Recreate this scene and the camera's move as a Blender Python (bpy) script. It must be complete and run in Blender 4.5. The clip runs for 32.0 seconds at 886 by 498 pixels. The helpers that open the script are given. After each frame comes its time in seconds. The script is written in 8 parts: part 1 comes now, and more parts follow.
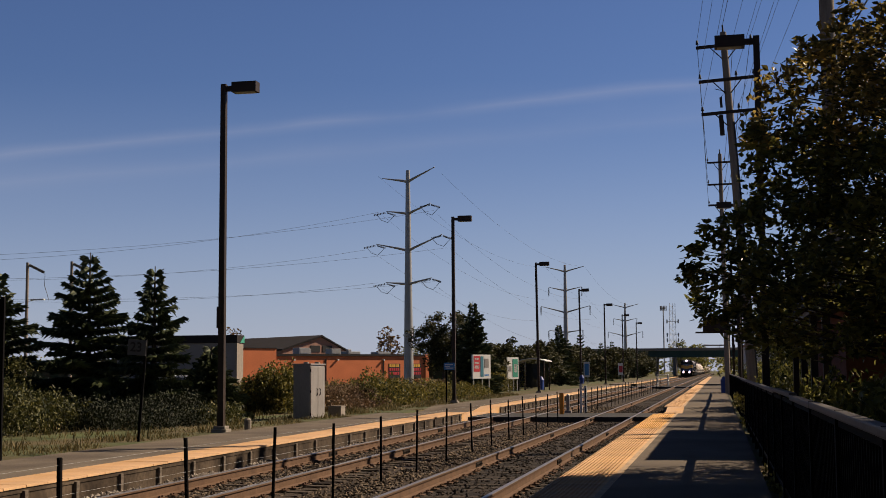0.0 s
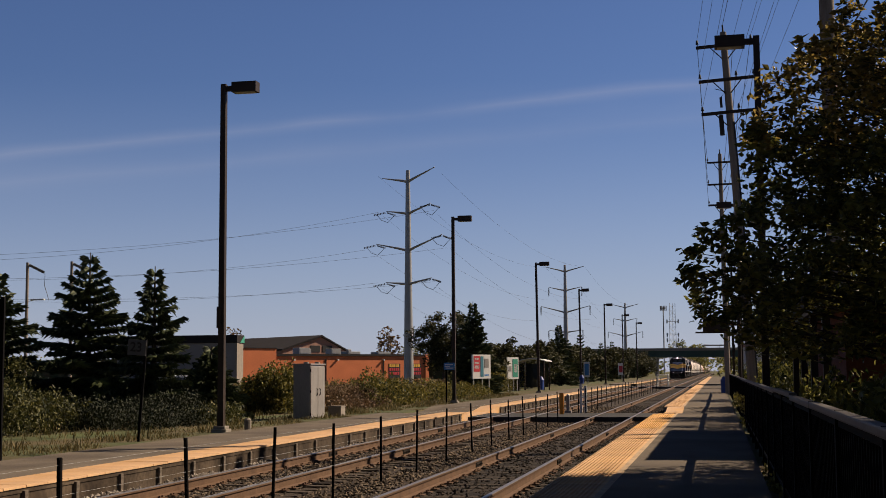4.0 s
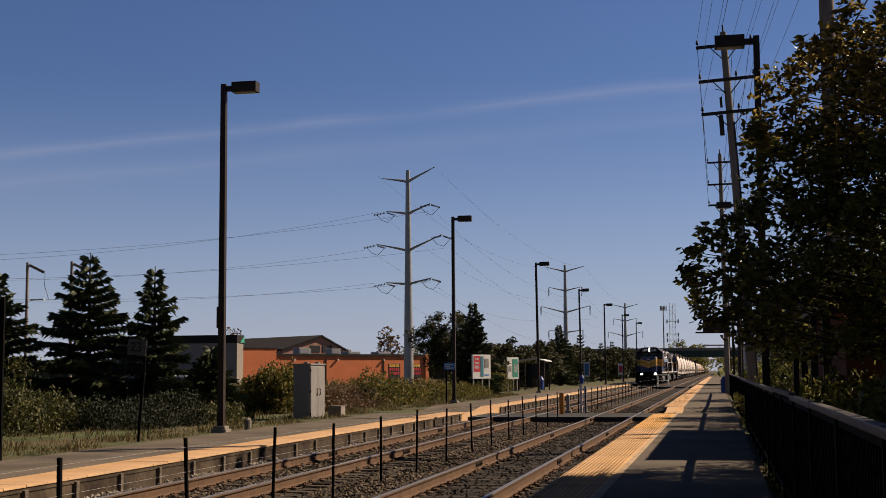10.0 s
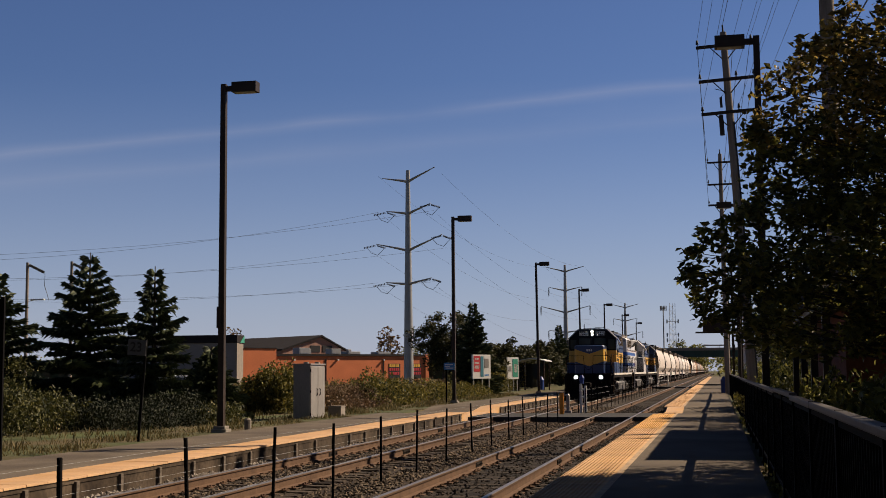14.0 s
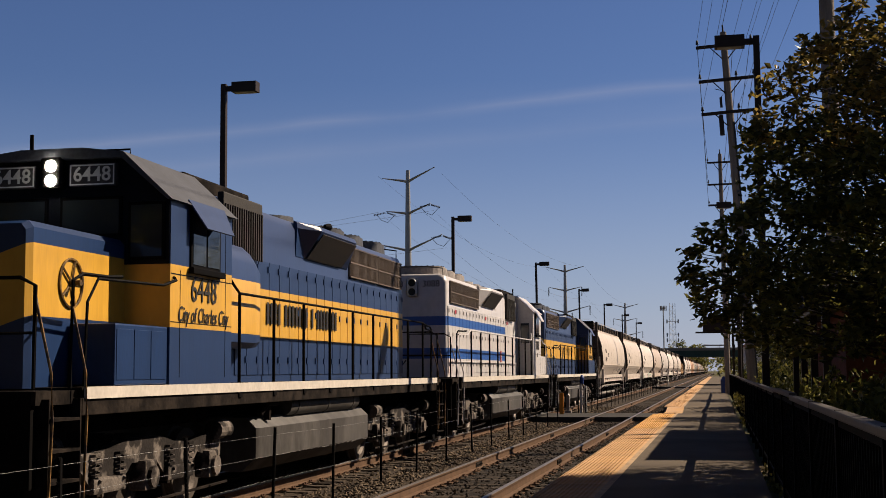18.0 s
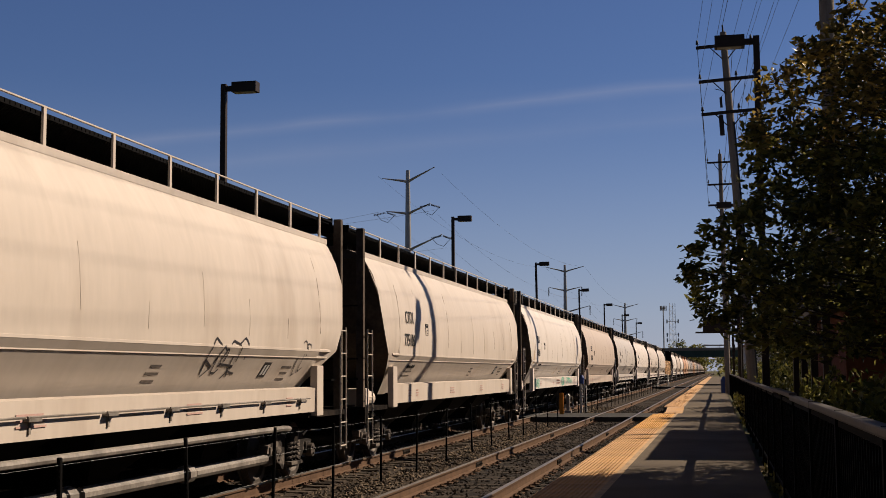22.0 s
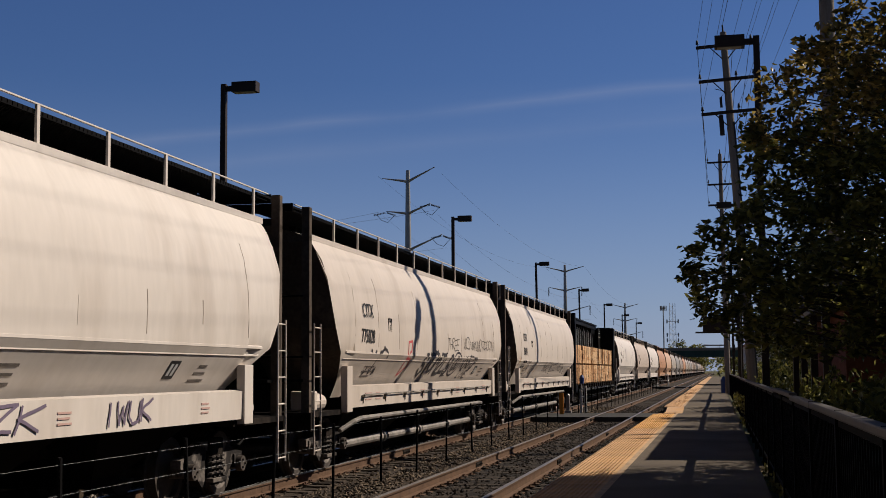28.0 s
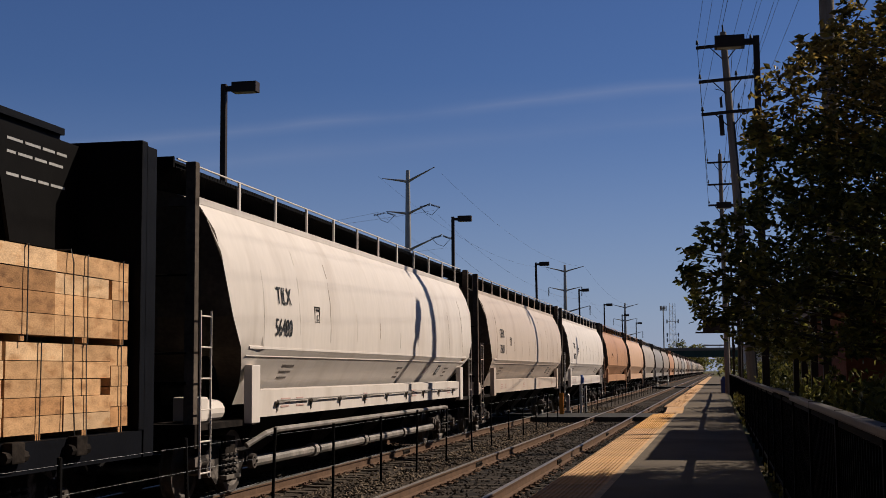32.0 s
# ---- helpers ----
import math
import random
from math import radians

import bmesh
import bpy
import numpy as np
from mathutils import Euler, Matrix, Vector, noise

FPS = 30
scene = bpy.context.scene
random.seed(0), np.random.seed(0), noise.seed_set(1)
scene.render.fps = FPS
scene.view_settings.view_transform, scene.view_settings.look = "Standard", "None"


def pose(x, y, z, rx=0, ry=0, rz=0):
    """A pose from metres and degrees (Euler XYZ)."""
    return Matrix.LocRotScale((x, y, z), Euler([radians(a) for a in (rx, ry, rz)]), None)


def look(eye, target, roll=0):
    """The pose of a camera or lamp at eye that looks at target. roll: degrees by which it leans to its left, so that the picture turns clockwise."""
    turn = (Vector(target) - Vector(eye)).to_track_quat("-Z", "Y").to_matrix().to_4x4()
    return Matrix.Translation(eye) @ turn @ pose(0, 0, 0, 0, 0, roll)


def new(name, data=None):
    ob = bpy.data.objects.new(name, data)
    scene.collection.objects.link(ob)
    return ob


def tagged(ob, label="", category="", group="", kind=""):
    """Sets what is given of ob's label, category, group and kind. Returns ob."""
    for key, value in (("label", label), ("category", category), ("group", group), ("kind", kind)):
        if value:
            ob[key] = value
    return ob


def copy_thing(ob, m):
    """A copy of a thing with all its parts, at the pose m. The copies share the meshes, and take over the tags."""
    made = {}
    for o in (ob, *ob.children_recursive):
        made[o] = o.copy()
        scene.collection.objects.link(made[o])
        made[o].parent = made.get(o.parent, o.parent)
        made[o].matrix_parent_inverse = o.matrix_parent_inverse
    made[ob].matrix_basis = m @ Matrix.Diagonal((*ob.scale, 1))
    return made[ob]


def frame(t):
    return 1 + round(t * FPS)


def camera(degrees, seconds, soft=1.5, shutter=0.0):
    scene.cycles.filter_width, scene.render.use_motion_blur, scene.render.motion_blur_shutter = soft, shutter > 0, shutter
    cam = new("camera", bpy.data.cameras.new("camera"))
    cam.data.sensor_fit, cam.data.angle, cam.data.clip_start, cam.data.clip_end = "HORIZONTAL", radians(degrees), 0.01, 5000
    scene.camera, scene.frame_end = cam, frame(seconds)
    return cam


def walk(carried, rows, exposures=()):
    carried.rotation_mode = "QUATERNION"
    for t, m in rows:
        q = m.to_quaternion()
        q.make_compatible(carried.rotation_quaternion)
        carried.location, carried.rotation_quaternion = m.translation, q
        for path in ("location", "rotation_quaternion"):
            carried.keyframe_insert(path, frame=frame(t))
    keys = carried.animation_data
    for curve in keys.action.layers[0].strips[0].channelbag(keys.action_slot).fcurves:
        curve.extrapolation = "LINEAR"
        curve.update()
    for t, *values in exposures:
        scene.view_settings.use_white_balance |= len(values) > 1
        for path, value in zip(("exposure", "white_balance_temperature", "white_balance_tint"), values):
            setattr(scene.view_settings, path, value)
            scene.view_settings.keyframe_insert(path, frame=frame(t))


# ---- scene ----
# camera on a tripod on the platform, standing still
cam = camera(37.19, 32.0, soft=0.85, shutter=0.0)
EYE = (0.0, 0.0, 1.74)
VIEW = look(EYE, (-20.225, 97.49, 11.051), -0.4)
walk(cam, [(0.0, VIEW), (32.0, VIEW)], [(0.0, 0.97, 6350, 9), (17.0, 0.94, 6350, 9), (20.0, 0.92, 6300, 9), (22.5, 0.71, 6200, 9), (25.0, 0.61, 5850, 8), (28.0, 0.57, 5600, 6), (32.0, 0.57, 5700, 7)])

# daylight: clear autumn sky, sun high on the right and ahead
SUN_AZ, SUN_EL = radians(54.7), radians(39.6)
world = bpy.data.worlds.new("sky")
scene.world = world
world.use_nodes = True
wn, wl = world.node_tree.nodes, world.node_tree.links
wn.clear()
sky = wn.new("ShaderNodeTexSky")
sky.sky_type, sky.sun_disc = "NISHITA", False
sky.sun_elevation, sky.sun_rotation = SUN_EL, SUN_AZ
sky.altitude, sky.air_density, sky.dust_density, sky.ozone_density = 200, 1.0, 0.35, 3.0
wbg, wout = wn.new("ShaderNodeBackground"), wn.new("ShaderNodeOutputWorld")
wbg.inputs[1].default_value = 0.0265
# thin cirrus: straight streaks broken up by noise, and paler air towards the horizon
wtc = wn.new("ShaderNodeTexCoord")


def wmath(op, a, b=None, clamp=False):
    k = wn.new("ShaderNodeMath")
    k.operation, k.use_clamp = op, clamp
    for i, q in enumerate((a, b)):
        if q is None:
            continue
        if isinstance(q, (int, float)):
            k.inputs[i].default_value = q
        else:
            wl.new(q, k.inputs[i])
    return k.outputs[0]


def streak(normal, width, strength, seed, lo):
    dot, noi, mp = wn.new("ShaderNodeVectorMath"), wn.new("ShaderNodeTexNoise"), wn.new("ShaderNodeMapping")
    dot.operation = "DOT_PRODUCT"
    dot.inputs[1].default_value = normal
    wl.new(wtc.outputs["Generated"], dot.inputs[0]); wl.new(wtc.outputs["Generated"], mp.inputs[0])
    mp.inputs["Location"].default_value, mp.inputs["Scale"].default_value = (seed, seed * 2, 0), (3.0, 3.0, 9.0)
    noi.inputs["Scale"].default_value, noi.inputs["Detail"].default_value = 2.0, 4.0
    wl.new(mp.outputs[0], noi.inputs["Vector"])
    wob = wmath("MULTIPLY", wmath("SUBTRACT", noi.outputs["Fac"], 0.5), width * 1.2)
    band = wmath("SUBTRACT", 1.0, wmath("DIVIDE", wmath("ABSOLUTE", wmath("ADD", dot.outputs["Value"], wob)), width), True)
    band = wmath("POWER", band, 1.6)
    return wmath("MULTIPLY", wmath("MULTIPLY", band, strength), wmath("MULTIPLY", wmath("SUBTRACT", noi.outputs["Fac"], lo, True), 3.0, True))


s1 = streak((0.0519, 0.211, -0.9761), 0.008, 0.17, 1.3, 0.22)
s2 = streak((0.0526, 0.187, -0.981), 0.010, 0.07, 4.1, 0.25)
s3 = streak((0.068, 0.195, -0.9784), 0.035, 0.06, 7.7, 0.28)
wsep = wn.new("ShaderNodeSeparateXYZ")
wl.new(wtc.outputs["Generated"], wsep.inputs[0])
low = wmath("MULTIPLY", wmath("POWER", wmath("SUBTRACT", 1.0, wmath("DIVIDE", wmath("ABSOLUTE", wsep.outputs["Z"]), 0.22), True), 1.5), 0.55)
wtint, whaze, wmix = (wn.new("ShaderNodeMixRGB") for _ in range(3))
wtint.blend_type, wtint.inputs[0].default_value, wtint.inputs[2].default_value = "MULTIPLY", 1.0, (0.87, 0.93, 1.26, 1)  # clear, slightly violet autumn air
whaze.inputs[2].default_value, wmix.inputs[2].default_value = (10.4, 10.9, 13.8, 1), (9.0, 8.8, 10.5, 1)
wl.new(sky.outputs[0], wtint.inputs[1]); wl.new(wtint.outputs[0], whaze.inputs[1]); wl.new(low, whaze.inputs[0])
wdeep = wn.new("ShaderNodeVectorMath")  # the clear sky deepens towards the zenith
wdeep.operation = "SCALE"
wl.new(whaze.outputs[0], wdeep.inputs[0]); wl.new(wmath("SUBTRACT", 1.0, wmath("MULTIPLY", wmath("MULTIPLY", wmath("SUBTRACT", wsep.outputs["Z"], 0.27, True), 1.6, True), 0.78)), wdeep.inputs["Scale"])
wl.new(wdeep.outputs[0], wmix.inputs[1]); wl.new(wmath("ADD", wmath("ADD", s1, s2), s3), wmix.inputs[0])
wl.new(wmix.outputs[0], wbg.inputs[0]); wl.new(wbg.outputs[0], wout.inputs[0])
sun = new("sun", bpy.data.lights.new("sun", "SUN"))
sun.data.energy, sun.data.angle, sun.data.color = 5.0, radians(0.53), (1.0, 0.80, 0.60)
sun.matrix_world = look((math.sin(SUN_AZ) * 60, math.cos(SUN_AZ) * 60, math.tan(SUN_EL) * 60), (0, 0, 0))

# ---------------------------------------------------------------- materials
def mat_nodes(name):
    m = bpy.data.materials.new(name)
    m.use_nodes = True
    n, l = m.node_tree.nodes, m.node_tree.links
    return m, n, l, n["Principled BSDF"]


def rgb(c):
    return (c[0], c[1], c[2], 1.0)


ALBEDO_SCALE = 0.63   # base colours cut by a third to deepen shade at the raised exposure


def scaled_col(c):
    return (c[0] * ALBEDO_SCALE, c[1] * ALBEDO_SCALE, c[2] * ALBEDO_SCALE, 1.0)


def wear(n, l, color_socket, bsdf, var=0.15, scale=2.0, fine=40.0, bump=0.1, stretch=(1, 1, 1), per_object=0.0):
    """Two scales of noise over a colour, fine relief and, if asked, a tone of its own for each object."""
    tc, mp = n.new("ShaderNodeTexCoord"), n.new("ShaderNodeMapping")
    mp.inputs["Scale"].default_value = stretch
    l.new(tc.outputs["Object"], mp.inputs[0])
    a, b = n.new("ShaderNodeTexNoise"), n.new("ShaderNodeTexNoise")
    a.inputs["Scale"].default_value, a.inputs["Detail"].default_value = scale, 4.0
    b.inputs["Scale"].default_value, b.inputs["Detail"].default_value = fine, 3.0
    for k in (a, b):
        l.new(mp.outputs[0], k.inputs["Vector"])
    add = n.new("ShaderNodeMath"); add.operation = "ADD"
    l.new(a.outputs["Fac"], add.inputs[0]); l.new(b.outputs["Fac"], add.inputs[1])
    rng = n.new("ShaderNodeMapRange")
    rng.inputs["From Min"].default_value, rng.inputs["From Max"].default_value = 0.7, 1.3
    rng.inputs["To Min"].default_value, rng.inputs["To Max"].default_value = 1 - var, 1 + var
    l.new(add.outputs[0], rng.inputs["Value"])
    val = rng.outputs[0]
    if per_object:
        oi, r2, mu = n.new("ShaderNodeObjectInfo"), n.new("ShaderNodeMapRange"), n.new("ShaderNodeMath")
        r2.inputs["To Min"].default_value, r2.inputs["To Max"].default_value = 1 - per_object, 1 + per_object
        mu.operation = "MULTIPLY"
        l.new(oi.outputs["Random"], r2.inputs["Value"]); l.new(r2.outputs[0], mu.inputs[0]); l.new(val, mu.inputs[1])
        val = mu.outputs[0]
    mix = n.new("ShaderNodeVectorMath"); mix.operation = "SCALE"
    l.new(color_socket, mix.inputs[0]); l.new(val, mix.inputs["Scale"])
    l.new(mix.outputs[0], bsdf.inputs["Base Color"])
    if bump:
        bp = n.new("ShaderNodeBump")
        bp.inputs["Strength"].default_value, bp.inputs["Distance"].default_value = bump, 0.02
        l.new(b.outputs["Fac"], bp.inputs["Height"]); l.new(bp.outputs[0], bsdf.inputs["Normal"])
    return mp


def surf(name, col, rough=0.6, metal=0.0, var=0.15, scale=2.0, fine=40.0, bump=0.1, stretch=(1, 1, 1), per_object=0.0, col2=None, mixscale=1.5, lo=0.4, hi=0.6, spec=None):
    """A plain weathered surface; col2: a second colour in patches."""
    m, n, l, b = mat_nodes(name)
    c = n.new("ShaderNodeRGB"); c.outputs[0].default_value = scaled_col(col)
    out = c.outputs[0]
    mp = wear(n, l, out, b, var, scale, fine, bump, stretch, per_object)
    if col2:
        t = n.new("ShaderNodeTexNoise"); t.inputs["Scale"].default_value, t.inputs["Detail"].default_value = mixscale, 5.0
        l.new(mp.outputs[0], t.inputs["Vector"])
        r = n.new("ShaderNodeMapRange")
        r.inputs["From Min"].default_value, r.inputs["From Max"].default_value = lo, hi
        l.new(t.outputs["Fac"], r.inputs["Value"])
        x = n.new("ShaderNodeMixRGB"); x.inputs[1].default_value, x.inputs[2].default_value = scaled_col(col), scaled_col(col2)
        l.new(r.outputs[0], x.inputs[0])
        for k in list(l):
            if k.from_socket == out:
                tgt = k.to_socket
                l.remove(k); l.new(x.outputs[0], tgt)
    b.inputs["Roughness"].default_value, b.inputs["Metallic"].default_value = rough, metal
    b.inputs["Specular IOR Level"].default_value = spec if spec is not None else (0.12 if rough > 0.75 else 0.3)
    return m


def banded(name, low, bands, rough=0.4, vee=0.0, var=0.10, streak=True, ahead=None):
    """Paint in level bands by height on its thing: low colour, then (height, colour) upwards; vee lowers the limits towards the middle (a chevron)."""
    m, n, l, b = mat_nodes(name)
    tc, sp = n.new("ShaderNodeTexCoord"), n.new("ShaderNodeSeparateXYZ")
    l.new(tc.outputs["Object"], sp.inputs[0])
    z = sp.outputs["Z"]
    if vee:
        ab, mu, su = (n.new("ShaderNodeMath") for _ in range(3))
        ab.operation, mu.operation, su.operation = "ABSOLUTE", "MULTIPLY", "SUBTRACT"
        mu.inputs[1].default_value = vee
        l.new(sp.outputs["X"], ab.inputs[0]); l.new(ab.outputs[0], mu.inputs[0])
        l.new(z, su.inputs[0]); l.new(mu.outputs[0], su.inputs[1])
        z = su.outputs[0]
    c = n.new("ShaderNodeRGB"); c.outputs[0].default_value = scaled_col(low)
    cur = c.outputs[0]
    for h, col in bands:
        g, x = n.new("ShaderNodeMath"), n.new("ShaderNodeMixRGB")
        g.operation = "GREATER_THAN"; g.inputs[1].default_value = h
        l.new(z, g.inputs[0]); l.new(g.outputs[0], x.inputs[0]); l.new(cur, x.inputs[1])
        x.inputs[2].default_value = scaled_col(col)
        cur = x.outputs[0]
    if ahead:
        g, x = n.new("ShaderNodeMath"), n.new("ShaderNodeMixRGB")
        g.operation = "LESS_THAN"; g.inputs[1].default_value = ahead[0]
        l.new(sp.outputs["Y"], g.inputs[0]); l.new(g.outputs[0], x.inputs[0]); l.new(cur, x.inputs[1])
        x.inputs[2].default_value = scaled_col(ahead[1])
        cur = x.outputs[0]
    wear(n, l, cur, b, var, 1.2, 9.0, 0.03, (1, 3, 0.5) if streak else (1, 1, 1))
    b.inputs["Roughness"].default_value = rough
    return m


def leafmat(name, col, col2, rough=0.55, trans=0.25):
    m, n, l, b = mat_nodes(name)
    g, x = n.new("ShaderNodeNewGeometry"), n.new("ShaderNodeMixRGB")
    x.inputs[1].default_value, x.inputs[2].default_value = scaled_col(col), scaled_col(col2)
    l.new(g.outputs["Random Per Island"], x.inputs[0]); l.new(x.outputs[0], b.inputs["Base Color"])
    b.inputs["Roughness"].default_value, b.inputs["Specular IOR Level"].default_value = rough, 0.2
    tr, mx, out = n.new("ShaderNodeBsdfTranslucent"), n.new("ShaderNodeMixShader"), n["Material Output"]
    mx.inputs[0].default_value = trans
    l.new(x.outputs[0], tr.inputs[0]); l.new(b.outputs[0], mx.inputs[1]); l.new(tr.outputs[0], mx.inputs[2]); l.new(mx.outputs[0], out.inputs[0])
    return m


def glow(name, col, power):
    m, n, l, b = mat_nodes(name)
    b.inputs["Base Color"].default_value = rgb(col)
    b.inputs["Emission Color"].default_value, b.inputs["Emission Strength"].default_value = rgb(col), power
    return m


def glass(name, tint=(0.02, 0.025, 0.03)):
    m, n, l, b = mat_nodes(name)
    b.inputs["Base Color"].default_value, b.inputs["Roughness"].default_value = rgb(tint), 0.05
    b.inputs["Specular IOR Level"].default_value = 0.6
    return m


M = dict(
    asphalt=surf("asphalt", (0.120, 0.096, 0.072), 0.9, var=0.26, scale=0.8, fine=60, bump=0.25, col2=(0.165, 0.134, 0.100), mixscale=0.5),
    concrete=surf("concrete", (0.27, 0.235, 0.195), 0.85, var=0.18, scale=2, fine=30, bump=0.15),
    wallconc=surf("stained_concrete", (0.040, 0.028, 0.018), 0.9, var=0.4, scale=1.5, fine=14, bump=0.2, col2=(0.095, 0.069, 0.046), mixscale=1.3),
    tactile=surf("yellow_tactile", (0.66, 0.42, 0.235), 0.75, var=0.16, scale=1.2, fine=25, bump=0.25, per_object=0.10, col2=(0.62, 0.35, 0.13), mixscale=0.6),
    tactile_new=surf("fresh_yellow_tactile", (0.70, 0.36, 0.06), 0.65, var=0.16, scale=1.2, fine=25, bump=0.25, per_object=0.05),
    ballast=surf("ballast", (0.045, 0.033, 0.022), 0.95, var=0.45, scale=3, fine=22, bump=0.9, col2=(0.055, 0.042, 0.032), mixscale=0.7),
    stone=surf("ballast_stone", (0.175, 0.148, 0.118), 0.9, var=0.45, scale=7, fine=30, bump=0.2, col2=(0.075, 0.060, 0.046), mixscale=11),
    darkbed=surf("oily_dark_ballast", (0.016, 0.012, 0.009), 0.95, var=0.45, scale=4, fine=26, bump=0.9, col2=(0.038, 0.029, 0.021), mixscale=1.5),
    darkstone=surf("oily_ballast_stone", (0.055, 0.044, 0.035), 0.9, var=0.35, scale=6, fine=30, bump=0.2, col2=(0.045, 0.037, 0.03), mixscale=9),
    tie=surf("old_timber", (0.058, 0.044, 0.033), 0.9, var=0.35, scale=3, fine=30, bump=0.4, stretch=(0.4, 4, 4), per_object=0.25),
    railhead=surf("polished_rail", (0.33, 0.29, 0.25), 0.38, 0.7, var=0.12, scale=3, fine=60, bump=0.02, stretch=(8, 0.3, 1)),
    railrust=surf("rusty_rail", (0.125, 0.073, 0.043), 0.85, var=0.3, scale=4, fine=35, bump=0.15),
    rubber=surf("crossing_rubber", (0.055, 0.053, 0.05), 0.9, var=0.25, scale=2, fine=40, bump=0.2),
    dirt=surf("dry_grass_ground", (0.115, 0.088, 0.046), 0.95, var=0.35, scale=0.6, fine=8, bump=0.6, col2=(0.085, 0.10, 0.04), mixscale=0.25),
    black=surf("black_steel", (0.006, 0.0055, 0.0055), 0.65, 0.0, spec=0.03, var=0.2, scale=4, fine=40, bump=0.05),
    bronze=surf("dark_bronze_paint", (0.042, 0.030, 0.022), 0.5, 0.0, spec=0.15, var=0.2, scale=3, fine=40, bump=0.04),
    grime=surf("underframe_grime", (0.011, 0.009, 0.008), 0.85, 0.0, spec=0.04, var=0.4, scale=3, fine=25, bump=0.2, col2=(0.028, 0.022, 0.018), mixscale=3),
    truckgrey=surf("dusty_truck_casting", (0.17, 0.145, 0.125), 0.8, 0.0, var=0.4, scale=5, fine=30, bump=0.25, col2=(0.022, 0.018, 0.016), mixscale=3.2, lo=0.46, hi=0.54),
    steelwheel=surf("wheel_steel", (0.12, 0.10, 0.085), 0.6, 0.5, var=0.3, scale=6, fine=40, bump=0.1),
    galv=surf("galvanised_steel", (0.38, 0.375, 0.36), 0.5, 0.4, var=0.15, scale=2, fine=25, bump=0.06, stretch=(1, 1, 0.4)),
    cabinet=surf("cabinet_aluminium", (0.30, 0.275, 0.25), 0.5, 0.25, var=0.14, scale=3, fine=30, bump=0.06, stretch=(1, 1, 0.25)),
    woodpole=surf("weathered_pole_wood", (0.27, 0.225, 0.185), 0.9, var=0.3, scale=3, fine=40, bump=0.4, stretch=(6, 6, 0.3)),
    wire=surf("wire", (0.05, 0.05, 0.052), 0.6, 0.4),
    white=surf("white_paint", (0.74, 0.72, 0.68), 0.5, var=0.1, scale=2, fine=20, bump=0.04),
    handrail=surf("worn_handrail_grey", (0.085, 0.072, 0.062), 0.6, 0.0, var=0.25, scale=3, fine=30, bump=0.08),
    red=surf("red_paint", (0.55, 0.05, 0.06), 0.45), blue=surf("blue_paint", (0.02, 0.06, 0.26), 0.5), green=surf("green_paint", (0.05, 0.30, 0.20), 0.5),
    orange=surf("orange_paint", (0.80, 0.30, 0.03), 0.5), silver=surf("silver_paint", (0.62, 0.62, 0.62), 0.35, 0.3),
    signblue=surf("sign_blue", (0.06, 0.22, 0.50), 0.5),
    bridge=surf("bridge_green_steel", (0.035, 0.07, 0.055), 0.7, var=0.2, scale=0.4, fine=6, bump=0.05),
    bark=surf("bark", (0.085, 0.065, 0.05), 0.95, var=0.4, scale=4, fine=30, bump=0.6, stretch=(3, 3, 0.5)),
    tankgrey=surf("dusty_tank_paint", (0.085, 0.078, 0.072), 0.6, var=0.3, scale=2, fine=20, bump=0.08, col2=(0.045, 0.04, 0.036), mixscale=2.5, stretch=(1, 1, 0.5)),
    glass=glass("dark_glass"), boardgrey=surf("number_board_grey", (0.42, 0.41, 0.40), 0.5), palepipe=surf("pale_pipe_paint", (0.34, 0.30, 0.26), 0.6, var=0.3, scale=2, fine=20, col2=(0.16, 0.14, 0.12), mixscale=2), navy=surf("dark_navy_steel", (0.004, 0.0045, 0.007), 0.6, spec=0.05, var=0.3, scale=2, fine=20, bump=0.05), channel=surf("grey_steel_channel", (0.055, 0.058, 0.066), 0.5, 0.2, var=0.3, scale=3, fine=20),
    headlight=glow("headlight", (1.0, 0.86, 0.66), 160.0), beam=glow("headlight_dim", (1.0, 0.75, 0.5), 1.2),
    ink=surf("black_lettering", (0.02, 0.018, 0.018), 0.6), whiteink=surf("white_lettering", (0.72, 0.72, 0.70), 0.6),
)

# ---------------------------------------------------------------- mesh helpers
def box(bm, x0, x1, y0, y1, z0, z1, bev=0.0):
    r = bmesh.ops.create_cube(bm, size=1.0, matrix=Matrix.Translation(((x0 + x1) / 2, (y0 + y1) / 2, (z0 + z1) / 2)) @ Matrix.Diagonal((abs(x1 - x0), abs(y1 - y0), abs(z1 - z0), 1)))
    if bev:
        es = {e for v in r["verts"] for e in v.link_edges}
        bmesh.ops.bevel(bm, geom=list(es), offset=bev, segments=2, affect="EDGES", profile=0.6)
    return r


def rod(bm, a, b, r, r2=None, n=8, cap=True):
    a, b = Vector(a), Vector(b)
    d = b - a
    m = Matrix.Translation((a + b) / 2) @ d.to_track_quat("Z", "Y").to_matrix().to_4x4()
    bmesh.ops.create_cone(bm, cap_ends=cap, segments=n, radius1=r, radius2=r if r2 is None else r2, depth=d.length, matrix=m)


